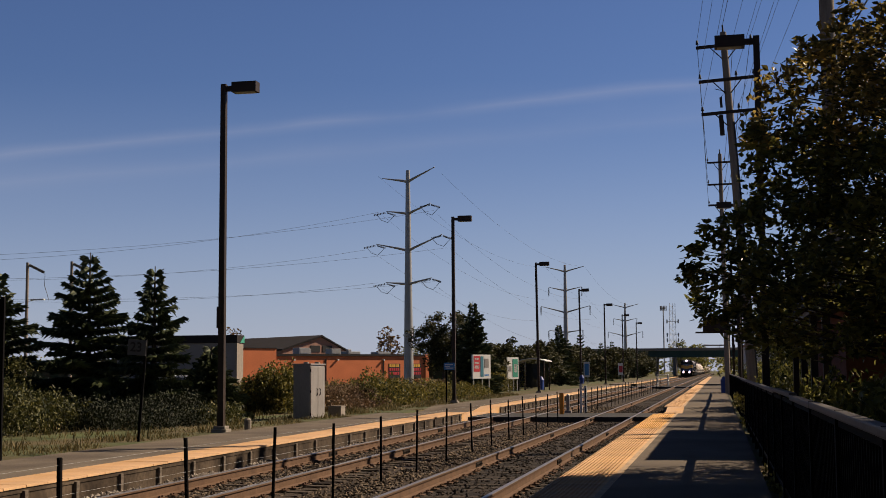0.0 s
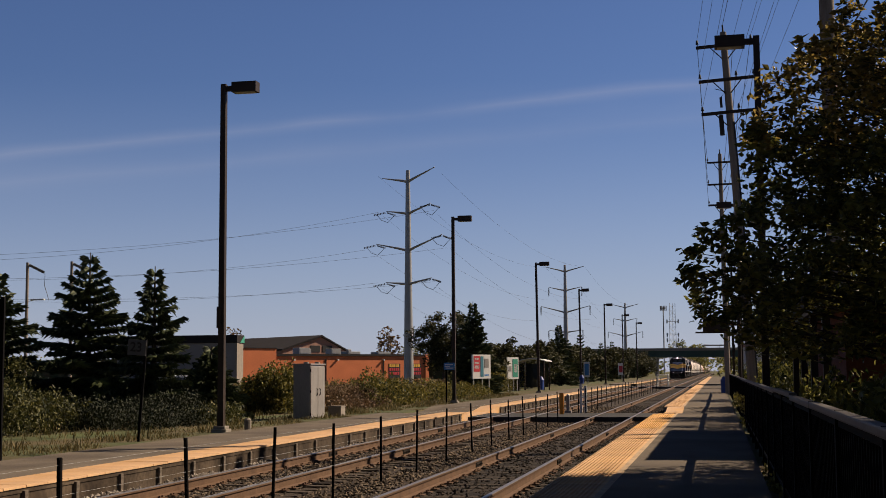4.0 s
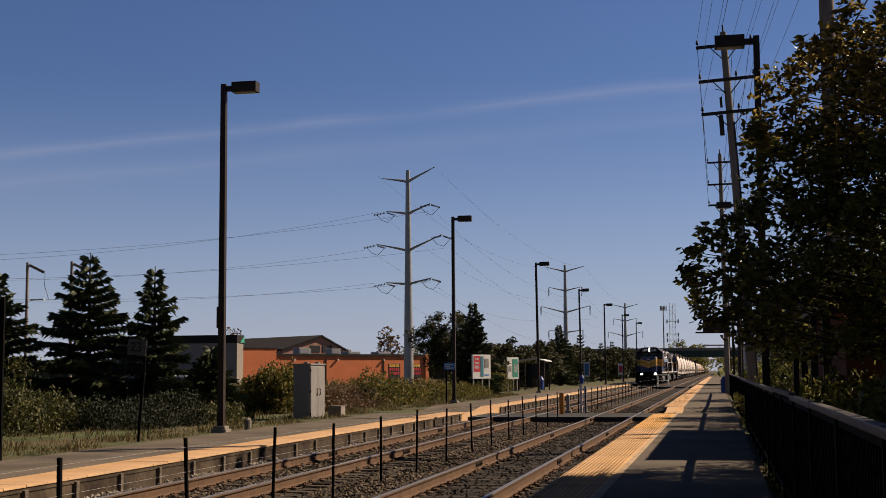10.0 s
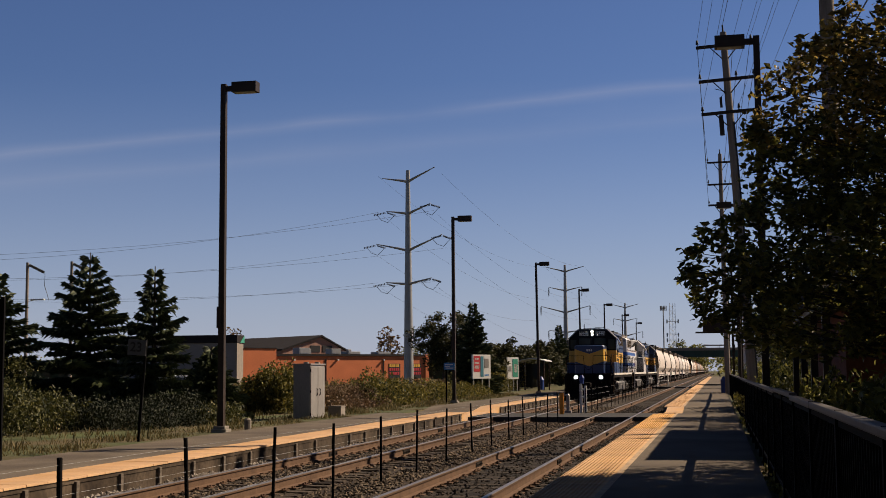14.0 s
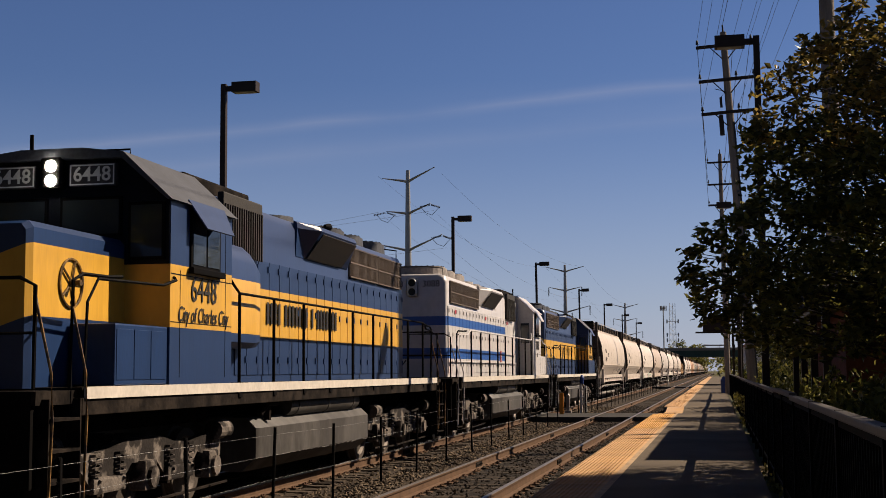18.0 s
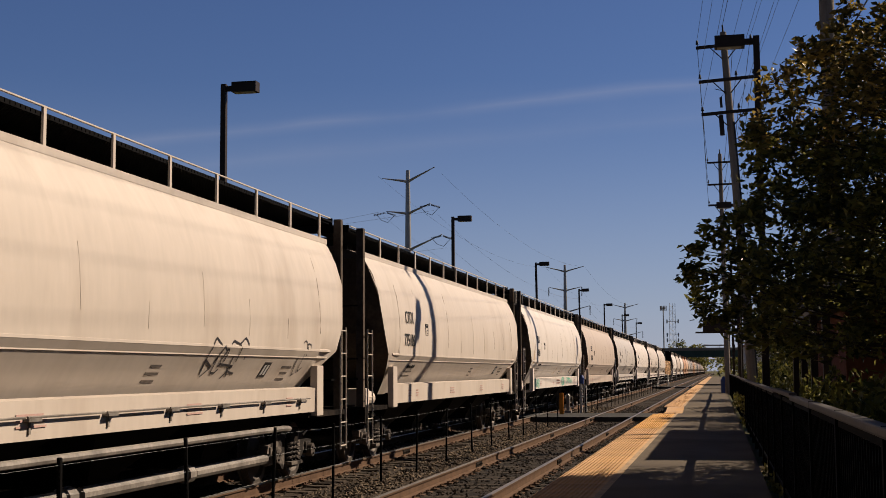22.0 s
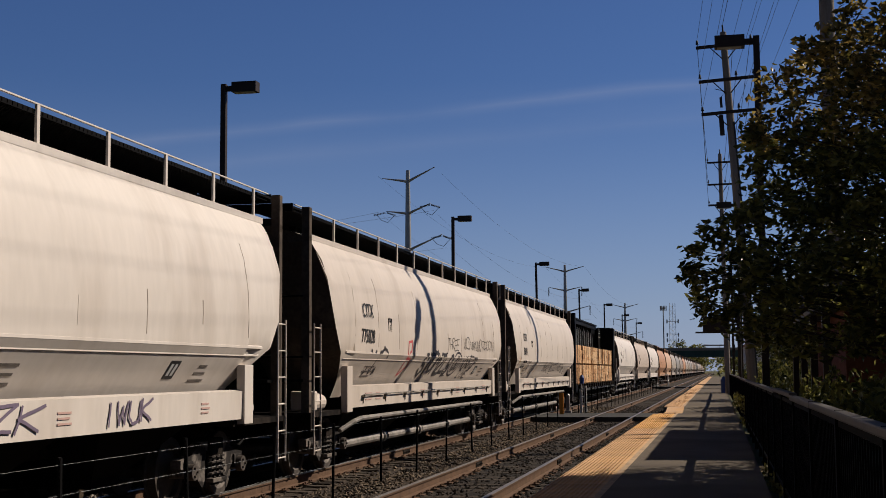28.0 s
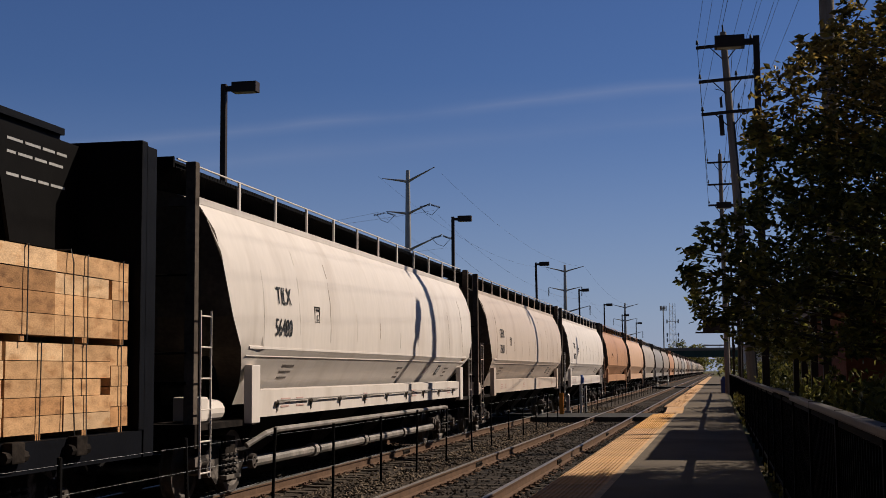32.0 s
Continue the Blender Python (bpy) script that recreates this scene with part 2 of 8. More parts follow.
def tube(bm, pts, r, n=6):
    """A bent pipe through points."""
    pts = [Vector(p) for p in pts]
    rings = []
    for i, p in enumerate(pts):
        d = (pts[min(i + 1, len(pts) - 1)] - pts[max(i - 1, 0)]).normalized()
        q = d.to_track_quat("Z", "Y")
        rings.append([bm.verts.new(p + q @ Vector((r * math.cos(k * 2 * math.pi / n), r * math.sin(k * 2 * math.pi / n), 0))) for k in range(n)])
    for a, b in zip(rings, rings[1:]):
        for k in range(n):
            bm.faces.new((a[k], a[(k + 1) % n], b[(k + 1) % n], b[k]))
    bm.faces.new(rings[0][::-1]); bm.faces.new(rings[-1])


def loft(bm, rings, closed=True, caps=True):
    """Skin over rings of points of equal count."""
    vs = [[bm.verts.new(p) for p in r] for r in rings]
    n = len(vs[0])
    for a, b in zip(vs, vs[1:]):
        for k in range(n if closed else n - 1):
            bm.faces.new((a[k], a[(k + 1) % n], b[(k + 1) % n], b[k]))
    if caps and closed:
        bm.faces.new(vs[0][::-1]); bm.faces.new(vs[-1])


def prism_y(bm, poly, y0, y1):
    """A prism along y over a polygon in x, z."""
    loft(bm, [[(x, y0, z) for x, z in poly], [(x, y1, z) for x, z in poly]])


def prism_x(bm, poly, x0, x1):
    """A prism along x over a polygon in y, z."""
    loft(bm, [[(x0, y, z) for y, z in poly], [(x1, y, z) for y, z in poly]])


def prism_z(bm, poly, z0, z1):
    loft(bm, [[(x, y, z0) for x, y in poly], [(x, y, z1) for x, y in poly]])


def to_mesh(name, bm, mat, smooth=False):
    bmesh.ops.recalc_face_normals(bm, faces=bm.faces)
    me = bpy.data.meshes.new(name)
    bm.to_mesh(me); bm.free()
    me.materials.append(mat)
    if smooth:
        me.polygons.foreach_set("use_smooth", [True] * len(me.polygons))
        me.set_sharp_from_angle(angle=radians(40))
    return me


def part(name, bm, mat, parent=None, label="", smooth=False):
    """One mesh object of a bmesh (or a ready mesh), under its thing if one is given."""
    me = bm if isinstance(bm, bpy.types.Mesh) else to_mesh(name, bm, mat, smooth)
    ob = new(name, me)
    if parent is not None:
        ob.parent = parent
    if label:
        ob["label"] = label
    return ob


def thing(name, m, label, category, group="", kind=""):
    ob = new(name)
    ob.empty_display_size = 0.3
    ob.matrix_basis = m
    return tagged(ob, label, category, group, kind)


def solid(name, mat, fill, label="", category="", kind="structure", smooth=False):
    bm = bmesh.new()
    fill(bm)
    return tagged(part(name, bm, mat, None, smooth=smooth), label, category, "", kind)


def raw(name, verts, faces, mat, parent=None, smooth=False):
    me = bpy.data.meshes.new(name)
    me.from_pydata(verts, [], faces)
    me.materials.append(mat)
    if smooth:
        me.polygons.foreach_set("use_smooth", [True] * len(me.polygons))
    ob = new(name, me)
    if parent is not None:
        ob.parent = parent
    return ob


FONT_CACHE = {}


def writing(text, size, mat, parent, m, name="lettering", label="", bold=0.0, squeeze=1.0, slant=0.0):
    """Raised letters as a mesh, at a pose on the parent: text runs along local x, up is local y."""
    key = (text, size, mat.name, bold, squeeze, slant)
    if key not in FONT_CACHE:
        cu = bpy.data.curves.new(name, "FONT")
        cu.body, cu.size, cu.extrude, cu.offset, cu.shear = text, size, 0.003, bold, slant
        cu.align_x, cu.align_y = "CENTER", "CENTER"
        cu.resolution_u = 3
        tmp = bpy.data.objects.new(name, cu)
        scene.collection.objects.link(tmp)
        me = bpy.data.meshes.new_from_object(tmp.evaluated_get(bpy.context.evaluated_depsgraph_get()))
        bpy.data.objects.remove(tmp)
        me.transform(Matrix.Diagonal((squeeze, 1, 1, 1)))
        me.materials.clear(); me.materials.append(mat)
        FONT_CACHE[key] = me
    ob = part(name, FONT_CACHE[key], mat, parent, label)
    ob.matrix_basis = m
    return ob


SIDE = Matrix(((0, 0, 1, 0), (1, 0, 0, 0), (0, 1, 0, 0), (0, 0, 0, 1)))  # text on a face that looks to +x, reading along +y
FRONT = Matrix(((1, 0, 0, 0), (0, 0, -1, 0), (0, 1, 0, 0), (0, 0, 0, 1)))  # text on a face that looks to -y
# ---------------------------------------------------------------- ground, tracks, platforms
NEAR, FAR = -4.0, -7.92   # track centres
GAUGE = 0.7525


def ground_fill(bm):
    prof = [(-1800, -1.0), (-90, -0.6), (-40, -0.1), (-20, 0.05), (-13.2, 0.12), (-12.7, 0.1), (-12.6, -0.3), (-9.7, -0.45), (-5.96, -0.42), (-2.2, -0.45), (0.4, -0.3), (0.62, 0.12), (1.6, 0.1), (12, 0.0), (60, -0.4), (1800, -1.0)]
    ys = [-120, -20, 0, 20, 40, 60, 80, 120, 200, 320, 480, 800, 1500, 2800]
    loft(bm, [[(x, y, z) for x, z in prof] for y in ys], closed=False)


tagged(solid("ground", M["dirt"], ground_fill), "dry grass and bare soil beside the railway", "ground")


def bed(bm):
    loft(bm, [[(x, y, z) for x, z in ((-9.75, -0.40), (-9.3, -0.26), (-8.9, -0.21), (-6.9, -0.21), (-5.96, -0.26), (-5.1, -0.21), (-2.9, -0.21), (-2.5, -0.27), (-2.2, -0.40))] for y in range(-60, 900, 20)], closed=False)


solid("ballast_bed", M["ballast"], bed, "grey-brown crushed stone ballast under the tracks", "ballast")


def rail_profile(x0, side=0):
    web = [(x0 - 0.07, -0.18), (x0 + 0.07, -0.18), (x0 + 0.07, -0.165), (x0 + 0.012, -0.145), (x0 + 0.012, -0.045), (x0 + 0.036, -0.035), (x0 + 0.036, -0.012), (x0 - 0.036, -0.012), (x0 - 0.036, -0.035), (x0 - 0.012, -0.045), (x0 - 0.012, -0.145), (x0 - 0.07, -0.165)]
    head = [(x0 - 0.036, -0.012), (x0 + 0.036, -0.012), (x0 + 0.034, -0.003), (x0 + 0.024, 0.0), (x0 - 0.024, 0.0), (x0 - 0.034, -0.003)]
    return web, head


TRACK_LABEL = {NEAR: "railway track with polished rail heads beside the platform", FAR: "railway track with rusty webs that the train runs on"}
for cx in (NEAR, FAR):
    tr = thing("railway_track", pose(0, 0, 0), TRACK_LABEL[cx], "track", "tracks", "structure")
    for s in (-1, 1):
        web, head = rail_profile(cx + s * GAUGE)
        bm = bmesh.new(); prism_y(bm, web, -60, 900)
        r = part("rail", bm, M["railrust"], tr, "rusty steel rail")
        bm = bmesh.new(); prism_y(bm, head, -60, 900)
        part("rail_head", bm, M["railhead"], r, "polished running surface")
        # joint bars and their bolts here and there
        bm = bmesh.new()
        for y in np.arange(14.3 + (0.9 if s > 0 else 0) + (3 if cx == FAR else 0), 80, 11.9):
            for k in (-1, 1):
                box(bm, cx + s * GAUGE + k * 0.018 - 0.008, cx + s * GAUGE + k * 0.018 + 0.012, y - 0.32, y + 0.32, -0.14, -0.05)
                for j in (-0.22, -0.08, 0.08, 0.22):
                    rod(bm, (cx + s * GAUGE, y + j, -0.095), (cx + s * GAUGE + k * 0.055, y + j, -0.095), 0.016, n=6)
        part("joint_bar", bm, M["grime"], r)
    bm = bmesh.new(); box(bm, -1.3, 1.3, -0.115, 0.115, -0.36, -0.196, 0.012)
    tie_me = to_mesh("tie", bm, M["tie"])
    bm = bmesh.new()
    for s in (-1, 1):
        box(bm, s * GAUGE - 0.17, s * GAUGE + 0.17, -0.09, 0.09, -0.187, -0.172)
        for a in (-0.10, 0.10):
            for b in (-0.05, 0.05):
                box(bm, s * GAUGE + a - 0.015, s * GAUGE + a + 0.015, b - 0.02, b + 0.02, -0.172, -0.145)
    plate_me = to_mesh("tie_plate", bm, M["railrust"])
    y, i = 12.0, 0
    while y < 130:
        t = part("tie", tie_me, None, tr)
        t.matrix_basis = pose(cx + random.uniform(-0.05, 0.05), y, random.uniform(-0.012, 0.012), 0, 0, random.uniform(-1.2, 1.2))
        if y < 70:
            part("tie_plate", plate_me, None, t)
        y += random.uniform(0.50, 0.56)

STONES = leafmat("ballast_stone_mixed", (0.018, 0.0125, 0.008), (0.205, 0.152, 0.10), 0.9, 0.0)
DARKSTONES = leafmat("oily_stone_mixed", (0.007, 0.005, 0.004), (0.042, 0.029, 0.019), 0.9, 0.0)


# loose stones of the ballast, densest where the camera sees them near
def stones(name, label, mat, n, x0, x1, seed, power=1.7):
    rng = np.random.default_rng(seed)
    u = rng.random(n)
    y = 13 + 60 * u ** power
    x = rng.uniform(x0, x1, n)
    keep = np.ones(n, bool)
    for cx in (NEAR, FAR):
        for s in (-1, 1):
            keep &= np.abs(x - (cx + s * GAUGE)) > 0.09
    x, y = x[keep], y[keep]
    n = len(x)
    mid = np.abs(x - (NEAR + FAR) / 2) < 1.0
    zb = np.where(mid, -0.235, -0.205) + rng.normal(0, 0.012, n)
    zb = np.where(x < -9.1, -0.25 - (-9.1 - x) * 0.2, zb)
    r = rng.uniform(0.018, 0.042, n) * (1 + y / 160)
    base = np.array([(1, 0, 0), (0, 1, 0), (-1, 0, 0), (0, -1, 0), (0, 0, 1), (0, 0, -1), (0.62, 0.62, 0.45), (-0.6, 0.55, 0.5)])
    f = [(0, 6, 4), (6, 1, 4), (1, 7, 4), (7, 2, 4), (2, 3, 4), (3, 0, 4), (0, 1, 6), (1, 2, 7), (1, 0, 5), (2, 1, 5), (3, 2, 5), (0, 3, 5)]
    ang = rng.uniform(0, 6.28, n)
    c, s = np.cos(ang), np.sin(ang)
    v = base[None] * rng.uniform(0.7, 1.3, (n, 8, 1)) * np.stack([r * rng.uniform(0.7, 1.4, n), r, r * rng.uniform(0.5, 0.95, n)], 1)[:, None]
    vx = v[..., 0] * c[:, None] - v[..., 1] * s[:, None] + x[:, None]
    vy = v[..., 0] * s[:, None] + v[..., 1] * c[:, None] + y[:, None]
    vz = v[..., 2] + zb[:, None]
    verts = np.stack([vx, vy, vz], -1).reshape(-1, 3)
    faces = (np.array(f)[None] + (np.arange(n) * 8)[:, None, None]).reshape(-1, 3)
    tagged(raw(name, verts.tolist(), faces.tolist(), mat), label, "gravel", "", "stuff")


stones("ballast_stones", "loose grey and brown crushed ballast stones between the tracks", STONES, 26000, -9.6, NEAR - GAUGE, 4)
stones("oily_ballast_stones", "dark oily ballast stones inside the near track", DARKSTONES, 9000, NEAR - GAUGE, -2.35, 5)
SHOULDER = leafmat("pale_shoulder_stone", (0.10, 0.085, 0.07), (0.46, 0.40, 0.33), 0.9, 0.0)


def shoulder_stones():
    """Pale fresh stones heaped against the foot of the far platform."""
    rng = np.random.default_rng(17)
    n = 9000
    y = 14 + 46 * rng.random(n) ** 1.6
    x = rng.uniform(-9.54, -8.86, n)
    z = -0.15 - 0.10 * (x + 9.54) / 0.68 + 0.03 * np.sin(y * 1.7) + rng.normal(0, 0.015, n)
    r = rng.uniform(0.018, 0.045, n)
    v, f = stone_mesh(rng, x, y, z, r)
    tagged(raw("shoulder_stones", v, f, SHOULDER), "pale crushed stones heaped along the far platform", "gravel", "", "stuff")


def stone_mesh(rng, x, y, z, r):
    n = len(x)
    base = np.array([(1, 0, 0), (0, 1, 0), (-1, 0, 0), (0, -1, 0), (0.1, 0.1, 1), (0, 0, -1)], float)
    f = np.array([(0, 1, 4), (1, 2, 4), (2, 3, 4), (3, 0, 4), (1, 0, 5), (2, 1, 5), (3, 2, 5), (0, 3, 5)])
    a = rng.uniform(0, 6.28, n)
    v = base[None] * rng.uniform(0.65, 1.3, (n, 6, 1)) * np.stack([r * rng.uniform(0.7, 1.5, n), r, r * rng.uniform(0.5, 1.0, n)], 1)[:, None]
    vx = v[..., 0] * np.cos(a)[:, None] - v[..., 1] * np.sin(a)[:, None] + x[:, None]
    vy = v[..., 0] * np.sin(a)[:, None] + v[..., 1] * np.cos(a)[:, None] + y[:, None]
    verts = np.stack([vx, vy, v[..., 2] + z[:, None]], -1).reshape(-1, 3)
    return verts.tolist(), (f[None] + (np.arange(n) * 6)[:, None, None]).reshape(-1, 3).tolist()


shoulder_stones()
solid("oily_ballast_strip", M["darkbed"], lambda b: loft(b, [[(NEAR - 0.72, y, -0.214), (NEAR - 0.5, y, -0.198), (NEAR + 0.5, y, -0.198), (NEAR + 0.74, y, -0.2), (NEAR + 1.3, y, -0.206)] for y in (-60, 0, 30, 60, 120, 300, 900)], closed=False), "dark oily ballast strip of the near track", "ballast")


FACEPOST = surf("worn_face_post", (0.16, 0.13, 0.10), 0.9, var=0.4, scale=3, fine=14, bump=0.2)


# far platform with its concrete face
def platform_far():
    p = thing("platform_far", pose(0, 0, 0), "low asphalt platform with a yellow tactile edge and stained concrete face", "platform", "platforms", "structure")
    for y0, y1, xe in ((-30, 49.5, -9.55), (58.5, 150, -9.55), (158, 330, -9.55)):
        bm = bmesh.new(); box(bm, -12.75, xe - 0.903, y0, y1, -0.4, 0.20)
        part("deck", bm, M["asphalt"], p, "worn grey asphalt")
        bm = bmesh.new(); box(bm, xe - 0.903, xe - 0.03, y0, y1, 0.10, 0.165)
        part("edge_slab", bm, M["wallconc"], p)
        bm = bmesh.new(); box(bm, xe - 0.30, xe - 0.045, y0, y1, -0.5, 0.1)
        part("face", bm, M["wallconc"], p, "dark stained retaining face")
        y = max(y0, 8)
        bm = bmesh.new(); box(bm, xe - 0.10, xe + 0.015, -0.05, 0.05, -0.5, 0.13, 0.012)
        me = to_mesh("face_post", bm, FACEPOST)
        while y < min(y1, 90):
            o = part("face_post", me, None, p); o.matrix_basis = pose(0, y, 0)
            y += 1.52
        bm = bmesh.new(); box(bm, xe - 0.9, xe - 0.01, 0.004, 0.60, 0.166, 0.203, 0.004)
        me = to_mesh("tactile_tile", bm, M["tactile"])
        y = max(y0, 8.0)
        while y < min(y1, 110):
            o = part("tactile_tile", me, None, p); o.matrix_basis = pose(0, y, random.uniform(-0.002, 0.002))
            y += 0.61
        if y1 > 110:
            bm = bmesh.new(); box(bm, xe - 0.9, xe - 0.01, max(y, 110), y1, 0.166, 0.203)
            part("tactile_strip", bm, M["tactile"], p)
    # the ramp down to the crossing, set back
    bm = bmesh.new(); prism_x(bm, [(49.5, -0.3), (58.5, -0.3), (58.5, 0.20), (56.5, 0.05), (51.5, 0.03), (49.5, 0.20)], -12.75, -10.46)
    part("ramp", bm, M["asphalt"], p)
    bm = bmesh.new(); prism_x(bm, [(49.5, -0.3), (58.5, -0.3), (58.5, 0.204), (56.5, 0.056), (51.5, 0.036), (49.5, 0.204)], -10.455, -9.60)
    part("ramp_tactile", bm, M["tactile"], p)


platform_far()


EDGELINE = surf("pale_edge_line", (0.50, 0.36, 0.23), 0.85, var=0.3, scale=2, fine=18, bump=0.1)


def domes(bm, x0, nx, y0, ny, z, step):
    """Rows of low truncated domes on a tactile tile."""
    for i in range(nx):
        for j in range(ny):
            x, y = x0 + i * step, y0 + j * step
            loft(bm, [[(x + a * r, y + b * r, zz) for a, b in ((1, 0), (0.5, 0.87), (-0.5, 0.87), (-1, 0), (-0.5, -0.87), (0.5, -0.87))] for r, zz in ((0.021, z - 0.002), (0.013, z + 0.009))])


def platform_near():
    p = thing("platform_near", pose(0, 0, 0), "low asphalt platform with yellow tactile tiles along its edge", "platform", "platforms", "structure")
    xe = -2.32
    for y0, y1 in ((-40, 48.5), (57.5, 145), (152, 330)):
        bm = bmesh.new(); box(bm, xe + 0.78 + 0.09, 0.60, y0, y1, -0.4, 0.20)
        part("deck", bm, M["asphalt"], p, "worn grey asphalt")
        bm = bmesh.new(); box(bm, xe + 0.78, xe + 0.87, y0, y1, -0.4, 0.204)
        part("kerb", bm, EDGELINE, p, "pale concrete strip")
        bm = bmesh.new(); box(bm, xe + 0.02, xe + 0.78, y0, y1, -0.4, 0.165)
        part("edge_slab", bm, M["concrete"], p)
        bm = bmesh.new(); box(bm, xe, xe + 0.776, 0.004, 0.60, 0.166, 0.200, 0.004); domes(bm, xe + 0.04, 12, 0.04, 9, 0.2, 0.0605)
        old, fresh = to_mesh("tactile_tile", bm, M["tactile"]), None
        fresh = old.copy(); fresh.materials[0] = M["tactile_new"]
        y = max(y0, 14.0)
        while y + 0.6 < min(y1, 110):
            o = part("tactile_tile", fresh if 35.5 < y < 49 else old, None, p); o.matrix_basis = pose(0, y, random.uniform(-0.002, 0.002))
            y += 0.61
        if y1 > 110:
            bm = bmesh.new(); box(bm, xe, xe + 0.776, max(y, 110), y1, 0.166, 0.203)
            part("tactile_strip", bm, M["tactile"], p)
    bm = bmesh.new(); prism_x(bm, [(48.5, -0.3), (57.5, -0.3), (57.5, 0.20), (55.5, 0.05), (50.5, 0.03), (48.5, 0.20)], -1.455, 0.60)
    part("ramp", bm, M["asphalt"], p)
    bm = bmesh.new(); prism_x(bm, [(48.5, -0.3), (57.5, -0.3), (57.5, 0.204), (55.5, 0.056), (50.5, 0.036), (48.5, 0.204)], -2.16, -1.46)
    part("ramp_tactile", bm, M["tactile"], p)


platform_near()


# level crossings for walkers
for y0, y1 in ((50.8, 55.5), (146.5, 150.0)):
    c = thing("pedestrian_crossing", pose(0, 0, 0), "black rubber and asphalt walkway across both tracks at rail level", "crossing", "crossings", "structure")
    for x0, x1 in ((-11.0, FAR - GAUGE - 0.05), (FAR - GAUGE + 0.08, FAR + GAUGE - 0.08), (FAR + GAUGE + 0.05, NEAR - GAUGE - 0.05), (NEAR - GAUGE + 0.08, NEAR + GAUGE - 0.08), (NEAR + GAUGE + 0.05, -2.0)):
        bm = bmesh.new(); box(bm, x0, x1, y0, y1, -0.35, -0.006, 0.01)
        part("panel", bm, M["rubber"], c)


# fence between the tracks: steel posts with thin wires
FENCE_X = (NEAR + FAR) / 2
f = thing("track_fence", pose(FENCE_X, 0, 0), "low fence of dark steel posts and thin wires between the tracks", "fence")
bm = bmesh.new(); box(bm, -0.019, 0.019, -0.014, 0.014, -0.35, 0.97, 0.003); box(bm, -0.006, 0.006, 0.02, 0.05, -0.35, 0.96)
for z in np.arange(-0.1, 0.95, 0.055):
    box(bm, -0.012, 0.012, -0.028, -0.02, z, z + 0.025)
post_me = to_mesh("post", bm, M["black"])
POSTS = [11.3 + 2.955 * i for i in range(14)] + [57.5 + 2.96 * i for i in range(30)]
for y in POSTS:
    o = part("post", post_me, None, f)
    o.matrix_basis = pose(random.uniform(-0.02, 0.02), y, random.uniform(-0.04, 0.05), random.uniform(-1.5, 1.5), random.uniform(-1.5, 1.5), 0)
for z in (0.30, 0.62, 0.90):
    bm = bmesh.new()
    tube(bm, [(0, 5.5, z)] + [(random.uniform(-0.01, 0.01), y, z + random.uniform(-0.012, 0.012)) for y in POSTS if y < 50], 0.0014, 4)
    tube(bm, [(0, y, z) for y in POSTS if y > 50], 0.003, 4)
    part("wire", bm, M["galv"], f)
# ---------------------------------------------------------------- rolling stock (each car runs towards -y; its own middle on the rail tops is its origin)
BLUE, YELLOW, WHITE_L = (0.013, 0.040, 0.128), (0.76, 0.42, 0.05), (0.66, 0.63, 0.62)
STRIPE_BLUE = (0.015, 0.10, 0.40)
P_IOWA = banded("blue_yellow_locomotive_paint", BLUE, [(2.30, YELLOW), (3.06, BLUE)], 0.42)
P_IOWA_NOSE = banded("blue_yellow_nose_paint", BLUE, [(2.05, YELLOW), (2.82, BLUE)], 0.35, vee=0.33)
P_CITY = banded("white_locomotive_paint", WHITE_L, [(2.10, STRIPE_BLUE), (2.38, WHITE_L), (2.98, STRIPE_BLUE), (3.22, WHITE_L)], 0.4, ahead=(-1.9, WHITE_L))
P_IOWA_REAR = banded("blue_yellow_end_paint", BLUE, [(2.61, YELLOW), (3.37, BLUE)], 0.35, vee=-0.33)
P_FRONT = surf("dark_cab_front_paint", (0.006, 0.008, 0.014), 0.5, spec=0.08)
P_CITY_ROOF = surf("sooty_white_roof_paint", (0.34, 0.30, 0.27), 0.6, var=0.3, scale=2, fine=14)
P_CITY_PLAIN = surf("plain_white_locomotive_paint", WHITE_L, 0.4, var=0.1, scale=1.2, fine=12, bump=0.03)
P_BLUE = surf("locomotive_blue_paint", BLUE, 0.42, var=0.15, scale=1.2, fine=12, bump=0.03, stretch=(1, 3, 0.5))
P_ROOFGREY = surf("locomotive_roof_grime", (0.055, 0.060, 0.075), 0.6, var=0.3, scale=2, fine=20)
FILTER = surf("dark_filter_mesh", (0.028, 0.024, 0.020), 0.75, var=0.35, scale=3, fine=40, bump=0.2)
GRILLE = surf("radiator_grille", (0.17, 0.13, 0.10), 0.6, 0.2, var=0.2, scale=3, fine=30)
BOARD = surf("dark_number_board", (0.045, 0.043, 0.045), 0.5)
YELLOWRAIL = surf("yellow_grab_iron", (0.80, 0.45, 0.06), 0.5)
SANDY = surf("faded_white_stripe", (0.70, 0.64, 0.56), 0.6, var=0.15, scale=2, fine=14)


